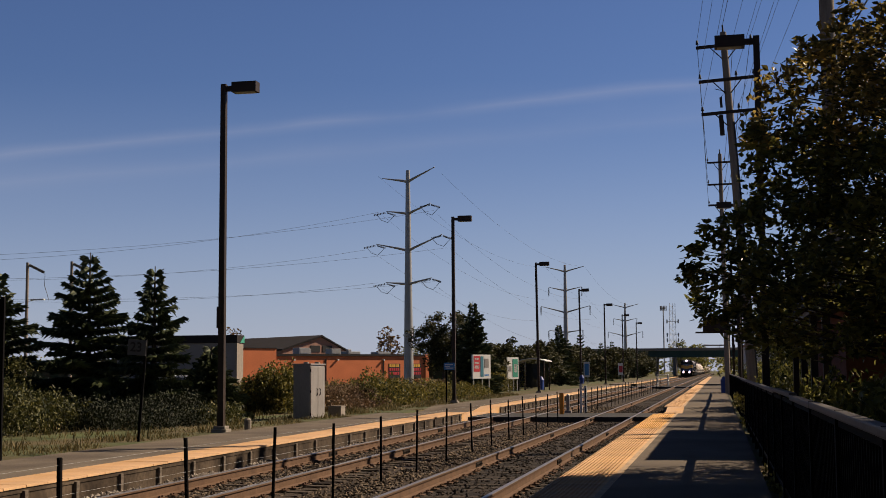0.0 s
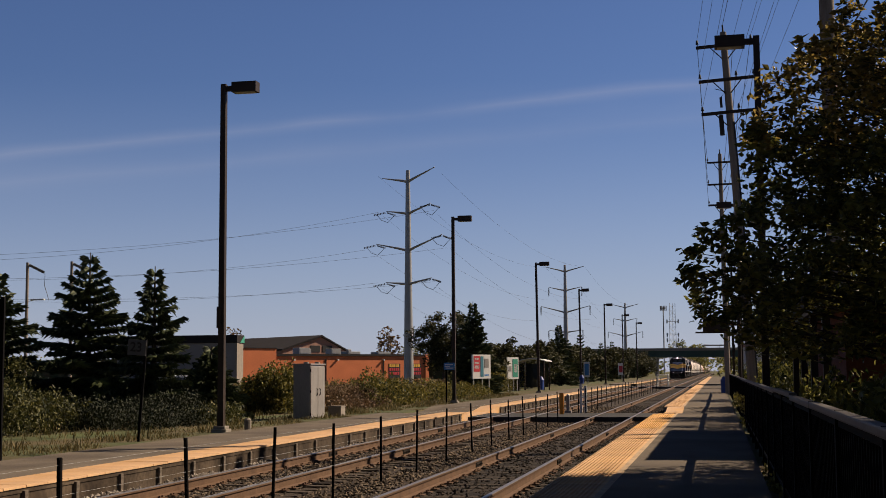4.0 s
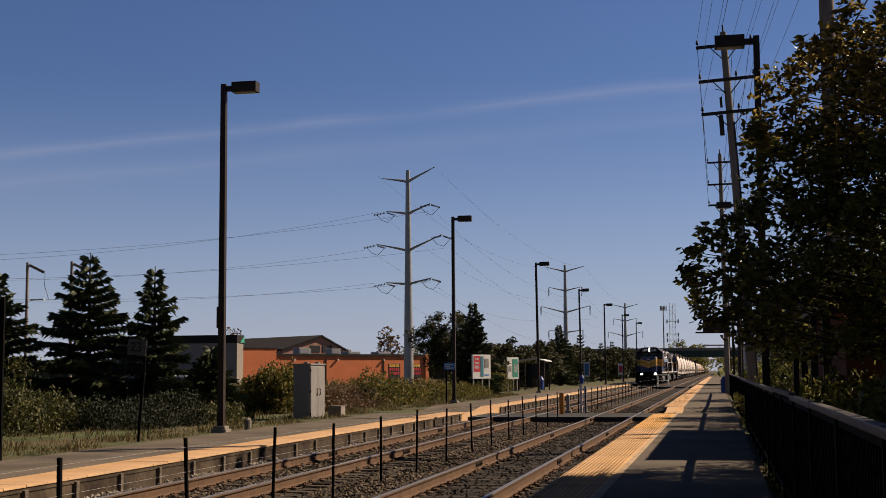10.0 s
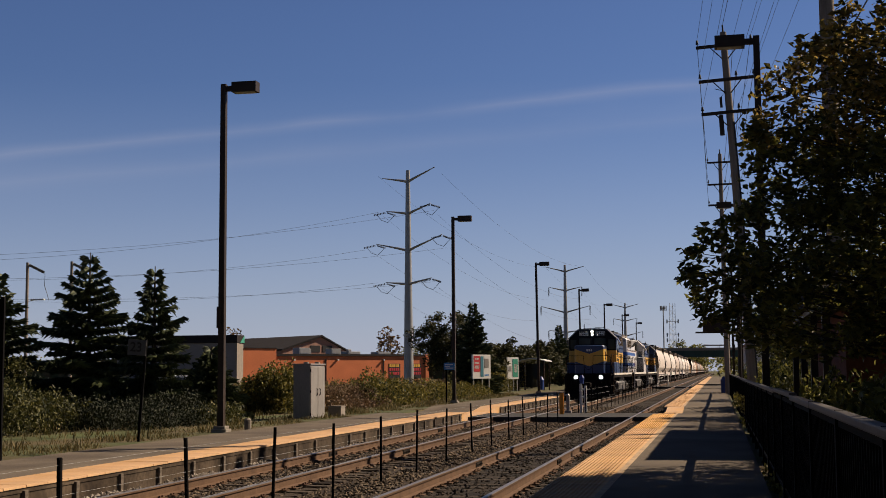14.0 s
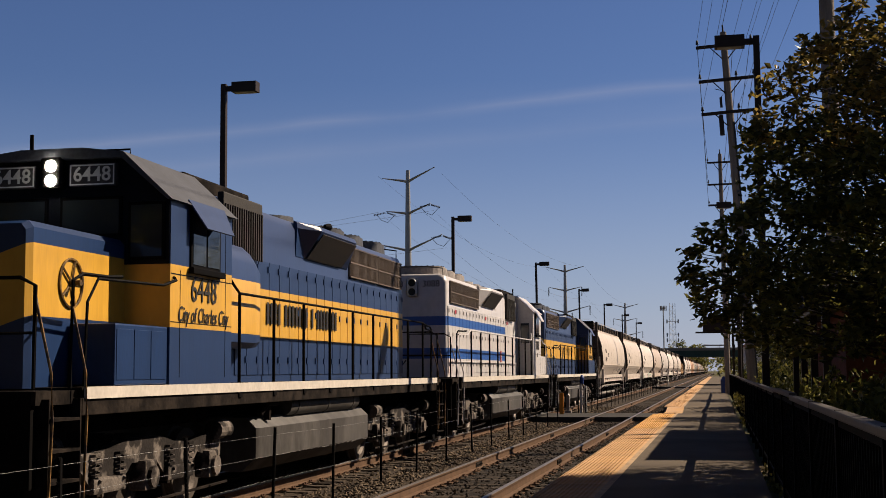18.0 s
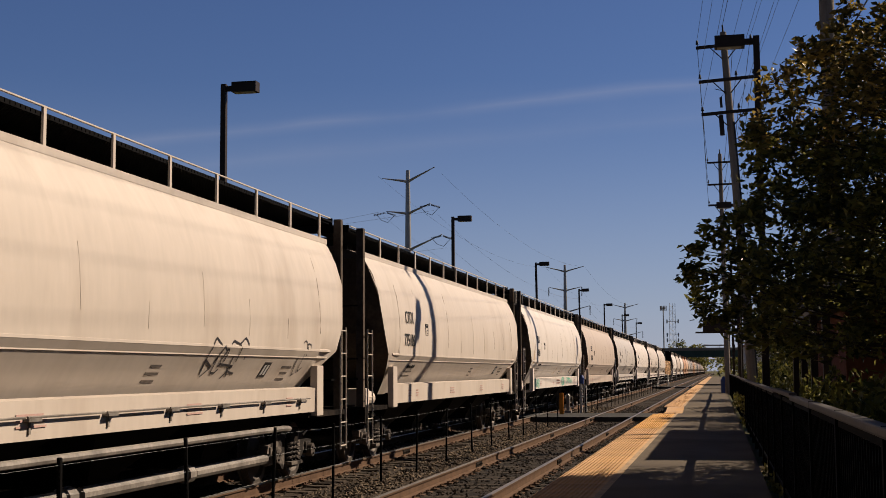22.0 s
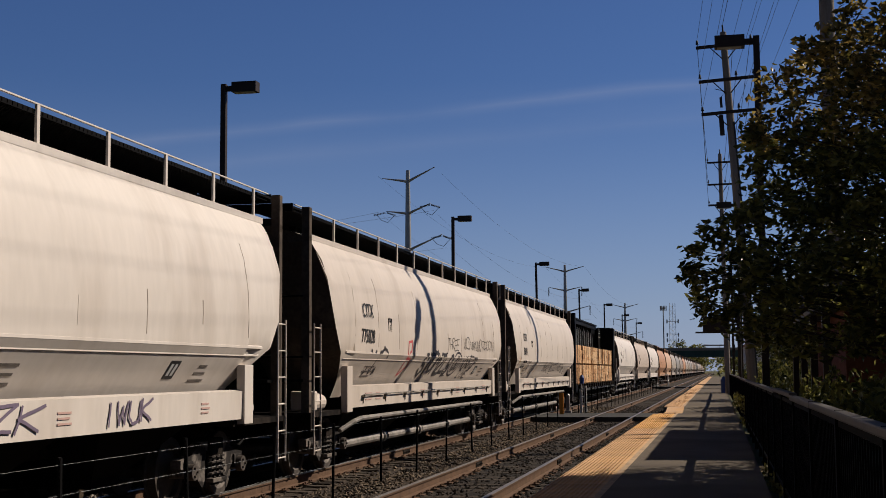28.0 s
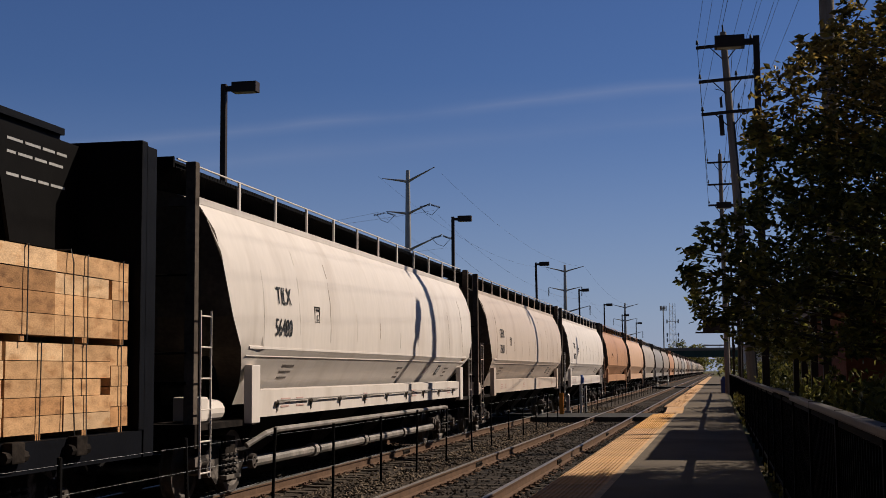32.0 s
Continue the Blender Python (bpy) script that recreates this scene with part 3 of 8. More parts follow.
def wheelset_mesh(r, half):
    """Axle, two flanged wheels and the bearing caps: they turn as one."""
    bm = bmesh.new()
    prof = [(0.06, 0.0), (0.06, 0.10), (r * 0.45, 0.05), (r * 0.72, 0.04), (r * 0.80, 0.09), (r, 0.09), (r, -0.03), (r + 0.028, -0.045), (r + 0.028, -0.065), (r * 0.8, -0.065), (r * 0.72, -0.02), (r * 0.3, 0.0)]
    n = 28
    for s in (-1, 1):
        rings = [[bm.verts.new((s * (0.74 + x), p * math.cos(a), p * math.sin(a))) for p, x in prof] for a in (2 * math.pi * k / n for k in range(n))]
        for k in range(n):
            a, b = rings[k], rings[(k + 1) % n]
            for q in range(len(prof)):
                w = (q + 1) % len(prof)
                bm.faces.new((a[q], a[w], b[w], b[q]))
    rod(bm, (-half, 0, 0), (half, 0, 0), 0.085, n=12)
    for s in (-1, 1):
        rod(bm, (s * half, 0, 0), (s * (half + 0.09), 0, 0), 0.11, n=12)
        for k in range(3):
            a = k * 2.094
            rod(bm, (s * (half + 0.09), 0.06 * math.cos(a), 0.06 * math.sin(a)), (s * (half + 0.115), 0.06 * math.cos(a), 0.06 * math.sin(a)), 0.018, n=6)
    return to_mesh("wheelset", bm, M["steelwheel"], True)


W_LOCO, W_CAR = wheelset_mesh(0.508, 1.14), wheelset_mesh(0.457, 1.10)
WHEELSETS = []   # (wheelset, its place on the bogie, radius, its car): the wheels turn as the train rolls


def spring(bm, x, y, z0, z1, r, wire=0.018, turns=4):
    pts = [(x + r * math.cos(a), y + r * math.sin(a), z0 + (z1 - z0) * k / (turns * 8)) for k in range(turns * 8 + 1) for a in (k * math.pi / 4,)]
    tube(bm, pts, wire, 5)


def truck_car_meshes():
    bm = bmesh.new()
    # cast side frame with its window for the springs
    top = [(-1.12, 0.50), (-1.12, 0.62), (-0.80, 0.66), (-0.42, 0.82), (0.42, 0.82), (0.80, 0.66), (1.12, 0.62), (1.12, 0.50), (0.76, 0.50), (0.40, 0.22), (-0.40, 0.22), (-0.76, 0.50)]
    for x in (0.94,):
        prism_x(bm, top, x, x + 0.14)
        for y in (-0.89, 0.89):
            box(bm, x - 0.02, x + 0.17, y - 0.14, y + 0.14, 0.40, 0.60, 0.02)
    side = to_mesh("side_frame", bm, M["truckgrey"])
    bm = bmesh.new()
    for x in (1.0,):
        box(bm, x - 0.03 if x > 0 else x - 0.11, x + 0.11 if x > 0 else x + 0.03, -0.27, 0.27, 0.34, 0.70)
    dark = to_mesh("spring_pocket", bm, M["black"])
    bm = bmesh.new()
    spring(bm, 1.10, 0, 0.33, 0.62, 0.075)
    coil = to_mesh("coil_spring", bm, M["truckgrey"])
    bm = bmesh.new(); box(bm, 1.0, 1.2, -0.28, 0.28, 0.27, 0.33, 0.01)
    seat = to_mesh("spring_seat", bm, M["truckgrey"])
    bm = bmesh.new(); box(bm, -1.15, 1.15, -0.2, 0.2, 0.62, 0.86, 0.02); rod(bm, (0, 0, 0.86), (0, 0, 0.98), 0.2, n=16)
    bol = to_mesh("bolster", bm, M["grime"])
    bm = bmesh.new()
    for y in (-0.42, 0.42):
        box(bm, -0.8, 0.8, y - 0.05, y + 0.05, 0.36, 0.46)
        for x in (-0.74, 0.74):
            box(bm, x - 0.06, x + 0.06, y + (0.0 if y < 0 else -0.08), y + (0.08 if y < 0 else 0.0), 0.28, 0.62)
    brake = to_mesh("brake_beam", bm, M["grime"])
    return side, dark, coil, bol, brake, seat


TRUCK_CAR = truck_car_meshes()


def truck_car(car, y):
    t = part("bogie", TRUCK_CAR[3], None, car, "dusty grey two-axle bogie")
    t.matrix_basis = pose(0, y, 0)
    part("brake_beam", TRUCK_CAR[4], None, t)
    for turn in (0, 180):
        for name, k in (("side_frame", 0), ("spring_pocket", 1), ("spring_seat", 5)):
            o = part(name, TRUCK_CAR[k], None, t); o.matrix_basis = pose(0, 0, 0, 0, 0, turn)
        for dy in (-0.17, 0.0, 0.17):
            o = part("coil_spring", TRUCK_CAR[2], None, t); o.matrix_basis = pose(0, dy, 0, 0, 0, turn)
    for s in (-0.89, 0.89):
        ws = part("wheelset", W_CAR, None, t)
        ws.matrix_basis = pose(0, s, 0.457)
        WHEELSETS.append((ws, s, 0.457, car))


def coupler(car, y, z=0.88):
    s = 1 if y > 0 else -1
    bm = bmesh.new()
    box(bm, -0.10, 0.10, y - s * 1.0, y - s * 0.28, z - 0.10, z + 0.10, 0.02)
    box(bm, -0.19, 0.13, y - s * 0.30, y + s * 0.02, z - 0.16, z + 0.16, 0.04)
    box(bm, 0.05, 0.20, y - s * 0.22, y + s * 0.10, z - 0.14, z + 0.14, 0.04)
    part("coupler", bm, M["grime"], car)
    bm = bmesh.new()
    tube(bm, [(0.45, y - s * 0.9, z + 0.05), (0.43, y - s * 0.5, z - 0.10), (0.36, y - s * 0.2, z - 0.28), (0.26, y, z - 0.33)], 0.03, 6)
    part("air_hose", bm, M["black"], car)


# ---- covered hopper
PROFILE = [(1.25, 1.10), (1.52, 1.24), (2.08, 1.605), (2.50, 1.62), (2.90, 1.60), (3.30, 1.54), (3.65, 1.43), (3.90, 1.29), (4.05, 1.18)]


def half_width(z):
    for (z0, x0), (z1, x1) in zip(PROFILE, PROFILE[1:]):
        if z <= z1:
            return x0 + (x1 - x0) * max(0.0, z - z0) / (z1 - z0)
    return PROFILE[-1][1]


# grime brown, made darker still for wagon ends and posts standing in shade
ENDSHEET = surf("grimy_shaded_end", (0.085, 0.066, 0.050), 0.85, var=0.3, scale=2, fine=16, bump=0.08, col2=(0.14, 0.11, 0.085), mixscale=1.2)


def hopper_body_mesh(mat):
    bm = bmesh.new()
    rings = []
    ends = [(9.00, 3.95), (8.98, 3.80), (8.90, 3.2), (8.68, 2.5), (8.34, 2.10), (7.92, 1.85), (7.50, 1.55), (7.40, 1.30)]
    stations = [(-y, z) for y, z in ends] + [(-4, 1.30), (0, 1.30), (4, 1.30)] + ends[::-1]
    for y, zb in stations:
        a = abs(y)
        ring = []
        zs = [zb + (k - 1.30) * (4.05 - zb) / 2.75 for k in (1.30, 1.55, 1.8, 2.08, 2.3, 2.5, 2.7, 2.9, 3.1, 3.3, 3.5, 3.65, 3.8, 3.9, 4.0, 4.05)]
        sh = 0.0 if a < 9.0 else 0.03
        right = [(half_width(z) - sh, y, z) for z in zs]
        roof = [(x, y, 4.05 + 0.20 * (1 - (x / 1.18) ** 2)) for x in (0.9, 0.5, 0, -0.5, -0.9)]
        rings.append(right + roof + [(-x, yy, z) for x, yy, z in reversed(right)])
    loft(bm, rings)
    me = to_mesh("body", bm, mat, True)
    me.set_sharp_from_angle(angle=radians(16))
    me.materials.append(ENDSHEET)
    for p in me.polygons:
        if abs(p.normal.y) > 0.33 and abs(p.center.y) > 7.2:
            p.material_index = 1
    return me


def hopper_shared():
    d = {}
    bm = bmesh.new()
    box(bm, 1.44, 1.56, -0.17, 0.17, 1.05, 1.86, 0.01)
    d["plate"] = bm
    bm = bmesh.new()
    # running boards raised on brackets along the roof edge
    for s in (-1, 1):
        for k in range(19):
            box(bm, s * (0.44 + k * 0.038), s * (0.448 + k * 0.038), -9.5, 9.5, 4.40, 4.455)
        for k in range(190):
            box(bm, s * 0.44, s * 1.14, -9.45 + k * 0.1, -9.443 + k * 0.1, 4.415, 4.45)
    for e in (-1, 1):
        box(bm, -1.16, 1.16, e * 9.0, e * 9.62, 4.44, 4.475)
        box(bm, -1.16, 1.16, e * 9.60, e * 9.64, 4.38, 4.52)
    d["board"] = bm
    bm = bmesh.new()
    box(bm, 1.135, 1.165, -0.03, 0.03, 4.05, 4.50)
    d["bracket"] = bm
    bm = bmesh.new()
    rod(bm, (1.15, -9.5, 4.51), (1.15, 9.5, 4.51), 0.014, n=6)
    d["toe_rail"] = bm
    bm = bmesh.new()
    box(bm, -0.44, 0.44, -0.83, 0.83, 4.20, 4.43, 0.03)
    for s in (-1, 1):
        box(bm, s * 0.43, s * 0.56, -0.06, 0.06, 4.2, 4.36)
    d["hatch"] = bm
    bm = bmesh.new()
    loft(bm, [[(-0.6, -0.35, 0.38), (0.6, -0.35, 0.38), (0.6, 0.35, 0.38), (-0.6, 0.35, 0.38)], [(-0.62, -0.38, 0.5), (0.62, -0.38, 0.5), (0.62, 0.38, 0.5), (-0.62, 0.38, 0.5)], [(-1.36, -1.6, 1.32), (1.36, -1.6, 1.32), (1.36, 1.6, 1.32), (-1.36, 1.6, 1.32)]])
    d["chute"] = bm
    bm = bmesh.new()
    box(bm, -0.35, 0.35, -9.6, 9.6, 0.78, 1.06)
    d["centre_sill"] = bm
    bm = bmesh.new()
    prism_x(bm, [(7.3, 1.02), (9.40, 1.02), (9.40, 0.80), (9.55, 0.80), (9.55, 1.10), (7.3, 1.10)], -1.45, 1.45)
    d["end_platform"] = bm
    bm = bmesh.new()
    loft(bm, [[(x, 7.3, 1.10), (x, 8.8, 1.10), (x, 8.6, 3.3), (x, 8.45, 3.3)] for x in (-0.06, 0.06)])
    d["end_web"] = bm
    bm = bmesh.new()
    loft(bm, [[(k, 7.5, 1.10), (k, 7.75, 1.10), (k, 8.6, 3.0), (k, 8.45, 3.0)] for k in (-0.05, 0.05)])
    d["slope_brace"] = bm
    for key, e in (("ladder", 1), ("ladder_b", -1)):
        bm = bmesh.new()
        for y in (9.08, 9.44):
            rod(bm, (1.47, e * y, 0.42), (1.47, e * y, 2.55), 0.014, n=6)
        for z in np.arange(0.48, 2.5, 0.40):
            rod(bm, (1.47, e * 9.08, z), (1.47, e * 9.44, z), 0.011, n=5)
        d[key] = bm
        bm = bmesh.new(); box(bm, 1.26, 1.40, e * 9.34, e * 9.48, 1.02, 4.47, 0.015); box(bm, 1.02, 1.40, e * 9.36, e * 9.46, 3.9, 4.0)
        d[key.replace("ladder", "post")] = bm
    bm = bmesh.new()
    for e in (-1, 1):
        rod(bm, (-1.3, e * 9.5, 2.0), (1.3, e * 9.5, 2.0), 0.016, n=5)
        rod(bm, (-1.3, e * 9.5, 3.0), (1.3, e * 9.5, 3.0), 0.016, n=5)
        box(bm, -1.3, 1.3, e * 9.1, e * 9.5, 1.60, 1.64)
    d["crossover"] = bm
    bm = bmesh.new()
    rod(bm, (1.10, -0.35, 1.24), (1.10, 0.35, 1.24), 0.15, n=14)
    d["reservoir"] = bm
    bm = bmesh.new()
    rod(bm, (0.55, 9.45, 2.6), (0.55, 9.52, 2.6), 0.28, n=18); rod(bm, (0.55, 9.40, 1.2), (0.55, 9.45, 2.6), 0.03, n=6)
    d["brake"] = bm
    dull = ("centre_sill", "end_platform", "end_web", "slope_brace", "hatch")
    return {k: to_mesh(k, v, M["grime"] if k in dull else M["black"]) for k, v in d.items()}


HOP = hopper_shared()
SEAM = surf("grimy_weld_seam", (0.43, 0.365, 0.31), 0.8, var=0.4, scale=3, fine=12, stretch=(1, 1, 0.6))
PRINT = surf("faded_black_print", (0.20, 0.17, 0.15), 0.8, var=0.4, scale=9, fine=60)
ORANGE_DRIP = surf("orange_paint_mark", (0.62, 0.33, 0.07), 0.7)
REDPRINT = surf("faded_red_print", (0.56, 0.36, 0.31), 0.7)


def with_mat(me, mat):
    c = me.copy(); c.materials[0] = mat
    return c


def sidebar(bm, x, y0, y1, z0, z1):
    box(bm, x, x + 0.006, y0, y1, z0, z1)


def patch(bm, y0, y1, z0, z1, lift=0.006):
    """A thin flat panel lying on the curved side."""
    loft(bm, [[(half_width(z) - 0.004, y0, z), (half_width(z) + lift, y0, z), (half_width(z) + lift, y1, z), (half_width(z) - 0.004, y1, z)] for z in (z0, z1)])


def on_side(y, z, lift=0.012):
    a = math.atan2(half_width(z + 0.15) - half_width(z - 0.15), 0.3)
    return Matrix.Translation((half_width(z) + lift, y, z)) @ Matrix.Rotation(a, 4, "Y") @ SIDE


def scrawl(car, y0, y1, z0, z1, mat, seed, width=0.035, label="sprayed scrawl", loops=9):
    """Sprayed loops and strokes that form no letters, laid on the curved side."""
    rng = random.Random(seed)
    bm = bmesh.new()
    n = loops
    for i in range(n):
        c = y0 + (y1 - y0) * (i + 0.5) / n
        w, h = (y1 - y0) / n * rng.uniform(0.5, 0.9), (z1 - z0) * rng.uniform(0.3, 0.5)
        zc = (z0 + z1) / 2 + rng.uniform(-0.1, 0.1) * (z1 - z0)
        kind = rng.random()
        pts = []
        for k in range(11):
            a = k / 10 * rng.uniform(4.0, 6.6) + rng.uniform(-0.2, 0.2)
            if kind < 0.6:
                pts.append((c + w * math.cos(a), zc + h * math.sin(a)))
            else:
                pts.append((c - w + 2 * w * k / 10, zc + h * (1 if k % 4 < 2 else -1) * rng.uniform(0.6, 1)))
        for (ya, za), (yb, zb) in zip(pts, pts[1:]):
            d = math.hypot(yb - ya, zb - za) or 1
            oy, oz = -(zb - za) / d * width / 2, (yb - ya) / d * width / 2
            q = [(ya + oy, za + oz), (yb + oy, zb + oz), (yb - oy, zb - oz), (ya - oy, za - oz)]
            vs = [bm.verts.new(((half_width(z) if z1 > 1.55 else 1.535) + 0.006 + 0.001 * (i % 3) + 0.0004 * k2, y, z)) for k2, (y, z) in enumerate(q)]
            bm.faces.new(vs)
    tagged(part("graffiti", bm, mat, car, label), kind="stuff")


# strokes of sprayed letters on a 5 by 5 grid, column then row, one polyline after another
STROKES = {"T": "04 44|24 20", "R": "00 04 34 33 02 40", "A": "00 24 40|12 32", "I": "20 24", "N": "00 04 40 44", "H": "00 04|40 44|02 42", "E": "44 04 00 40|02 32",
           "O": "10 01 03 14 34 43 41 30 10", "S": "43 34 14 03 12 32 41 30 10 01", "P": "00 04 34 43 32 02", "W": "04 10 23 30 44", "K": "00 04|44 02 40", "M": "00 04 22 44 40",
           "V": "20 03 04 13 22 33 44 43 20", "L": "04 00 40", "Z": "04 44 00 40", "U": "04 01 10 30 41 44", "B": "00 04 34 33 02 32 41 00"}


def spray(car, text, y0, y1, z0, z1, mat, width, seed, lean=0.15, sill=False):
    """Hand-sprayed letters laid on the curved side or on the flat sill."""
    rng = random.Random(seed)
    bm = bmesh.new()
    pitch = (y1 - y0) / len(text)
    lift = 0.006
    for i, ch in enumerate(text):
        dz = rng.uniform(-0.08, 0.08) * (z1 - z0)
        for line in STROKES.get(ch, "").split("|"):
            pts = [(int(q[0]) / 4, int(q[1]) / 4) for q in line.split()]
            fine = []
            for (ax, az), (bx, bz) in zip(pts, pts[1:]):
                for k in range(3):
                    fine.append((ax + (bx - ax) * k / 3 + rng.uniform(-0.04, 0.04), az + (bz - az) * k / 3 + rng.uniform(-0.04, 0.04)))
            fine += pts[-1:]
            pos = [(y0 + pitch * (i + 0.06 + 0.84 * (a + lean * b)), z0 + (z1 - z0) * b + dz) for a, b in fine]
            for (ya, za), (yb, zb) in zip(pos, pos[1:]):
                d = math.hypot(yb - ya, zb - za) or 1.0
                uy, uz = (yb - ya) / d * width * 0.4, (zb - za) / d * width * 0.4
                oy, oz = -(zb - za) / d * width / 2, (yb - ya) / d * width / 2
                lift = lift + 0.00002
                q = [(ya - uy + oy, za - uz + oz), (yb + uy + oy, zb + uz + oz), (yb + uy - oy, zb + uz - oz), (ya - uy - oy, za - uz - oz)]
                bm.faces.new([bm.verts.new(((1.533 if sill else half_width(z)) + lift, y, z)) for y, z in q])
    tagged(part("graffiti", bm, mat, car, "sprayed letters"), kind="stuff")


def ring(car, y, z, ry, rz, mat, width, sill=False):
    bm = bmesh.new()
    n = 26
    at_ = lambda k, r: (y + (ry + r) * math.cos(k * 2 * math.pi / n), z + (rz + r) * math.sin(k * 2 * math.pi / n))
    for k in range(n):
        q = [at_(k, width / 2), at_(k + 1, width / 2), at_(k + 1, -width / 2), at_(k, -width / 2)]
        bm.faces.new([bm.verts.new(((1.533 if sill else half_width(b)) + 0.0055, a, b)) for a, b in q])
    part("graffiti", bm, mat, car, "sprayed ring")


def drip(car, ya, za, yb, zb, width=0.07):
    """A slanting dash of orange paint."""
    bm = bmesh.new()
    n = 5
    for k in range(n):
        a, b = k / n, (k + 1) / n
        q = [(ya + (yb - ya) * a - width / 2, za + (zb - za) * a), (ya + (yb - ya) * b - width / 2, za + (zb - za) * b), (ya + (yb - ya) * b + width / 2, za + (zb - za) * b), (ya + (yb - ya) * a + width / 2, za + (zb - za) * a)]
        bm.faces.new([bm.verts.new((half_width(z) + 0.012, y, z)) for y, z in q])
    part("paint_dash", bm, ORANGE_DRIP, car, "orange dash of paint")


def stencil(car, text, size, y, z, mat, sill=False):
    m = Matrix.Translation((1.536, y, z)) @ SIDE if sill else on_side(y, z)
    writing(text, size, mat, car, m, "stencil_print", squeeze=0.9)


def hopper(col, label, code="", number="", pipes=False, seed=0, sill=None, graffiti=(), full=True, marks=()):
    paint = surf("hopper_paint", col, 0.5, var=0.06, scale=0.7, fine=5, bump=0.012, stretch=(1, 1.6, 0.5), col2=tuple(c * k for c, k in zip(col, (0.80, 0.77, 0.74))), mixscale=0.9, lo=0.52, hi=0.80)
    car = thing("hopper_car", pose(FAR, 0, 0), label, "railway wagon", "wagons of the freight train")
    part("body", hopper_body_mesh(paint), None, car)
    bm = bmesh.new()
    for s in (-1, 1):
        prism_y(bm, [(s * 1.40, 1.12), (s * 1.52, 1.12), (s * 1.53, 1.50), (s * 1.40, 1.52)], -7.5, 7.5)
    part("side_sill", bm, sill or paint, car, "pale lower sill band")
    bm = bmesh.new()
    for s in (-1, 1):
        box(bm, s * 1.12, s * 1.23, -9.05, 9.05, 3.99, 4.08)
    part("roof_rail", bm, paint, car)
    pl = with_mat(HOP["plate"], paint)
    for y in (-7.60, 7.60):
        for turn in (0, 180):
            o = part("end_plate", pl, None, car); o.matrix_basis = pose(0, y, 0, 0, 0, turn)
    part("running_board", HOP["board"], None, car, "dark steel grating walkway")
    rail, brk = with_mat(HOP["toe_rail"], paint), with_mat(HOP["bracket"], paint)
    for turn in (0, 180):
        o = part("toe_rail", rail, None, car); o.matrix_basis = pose(0, 0, 0, 0, 0, turn)
        if full or turn == 0:
            for y in np.linspace(-8.85, 8.85, 12):
                o = part("board_bracket", brk, None, car); o.matrix_basis = pose(0, 0, 0, 0, 0, turn) @ Matrix.Translation((0, float(y), 0))
    ladders = {k: with_mat(HOP[k], paint) for k in ("ladder", "ladder_b")}
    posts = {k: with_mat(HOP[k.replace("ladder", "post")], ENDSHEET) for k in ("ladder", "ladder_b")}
    for key in ("ladder", "ladder_b"):
        for turn in (0, 180):
            o = part("ladder", ladders[key], None, car); o.matrix_basis = pose(0, 0, 0, 0, 0, turn)
            o = part("end_post", posts[key], None, car); o.matrix_basis = pose(0, 0, 0, 0, 0, turn)
    part("centre_sill", HOP["centre_sill"], None, car)
    for turn in (0, 180):
        for name in ("end_platform", "end_web"):
            o = part(name, HOP[name], None, car); o.matrix_basis = pose(0, 0, 0, 0, 0, turn)
        for x in (-1.0, 1.0):
            o = part("slope_brace", HOP["slope_brace"], None, car); o.matrix_basis = pose(0, 0, 0, 0, 0, turn) @ Matrix.Translation((x, 0, 0))
    for y in (-5.2, -1.75, 1.75, 5.2):
        o = part("outlet_chute", HOP["chute"], None, car); o.matrix_basis = pose(0, y, 0)
    for y in (-7.5, 7.5):
        truck_car(car, y)
    for y in (-10.15, 10.15):
        coupler(car, y)
    if full:
        for y in np.linspace(-7.6, 7.6, 10):
            o = part("hatch_cover", HOP["hatch"], None, car); o.matrix_basis = pose(0, float(y), 0)
        part("end_rail", HOP["crossover"], None, car)
        part("brake_wheel", HOP["brake"], None, car)
        res = with_mat(HOP["reservoir"], paint)
        for y in (-8.35, 8.3):
            o = part("air_reservoir", res, None, car); o.matrix_basis = pose(0, y, 0)
        bm = bmesh.new(); box(bm, 0.95, 1.35, -9.1, -8.85, 1.12, 1.44, 0.03)
        part("valve_box", bm, paint, car)
        # weld seams up the side, picked out by grime over part of their height
        srng = random.Random(seed + 50)
        for k in range(10):
            y = -7.43 + k * 1.65
            za = srng.uniform(2.15, 2.4)
            zb = za + srng.choice((0.3, 0.5, 0.7, 1.0, 1.3))
            bm = bmesh.new()
            w = srng.uniform(0.007, 0.014)
            loft(bm, [[(half_width(z) - 0.02, y - w * 1.5, z), (half_width(z) + 0.003, y - w, z), (half_width(z) + 0.003, y + w, z), (half_width(z) - 0.02, y + w * 1.5, z)] for z in np.linspace(za, zb, 7)])
            part("side_seam", bm, SEAM if srng.random() < 0.6 else paint, car)
        # fold of the side sheet above the slope
        for zf, out, hh in ((2.10, 0.004, 0.03), (1.99, 0.003, 0.02)):
            bm = bmesh.new()
            for s in (-1, 1):
                prism_y(bm, [(s * (half_width(zf - hh) - 0.02), zf - hh), (s * (half_width(zf) + out), zf - hh * 0.5), (s * (half_width(zf) + out), zf + hh * 0.5), (s * (half_width(zf + hh) - 0.02), zf + hh)], -8.0, 8.0)
            part("side_fold", bm, paint, car)
        # small panels of print and stains near the sill
        bm = bmesh.new()
        rng = random.Random(seed)
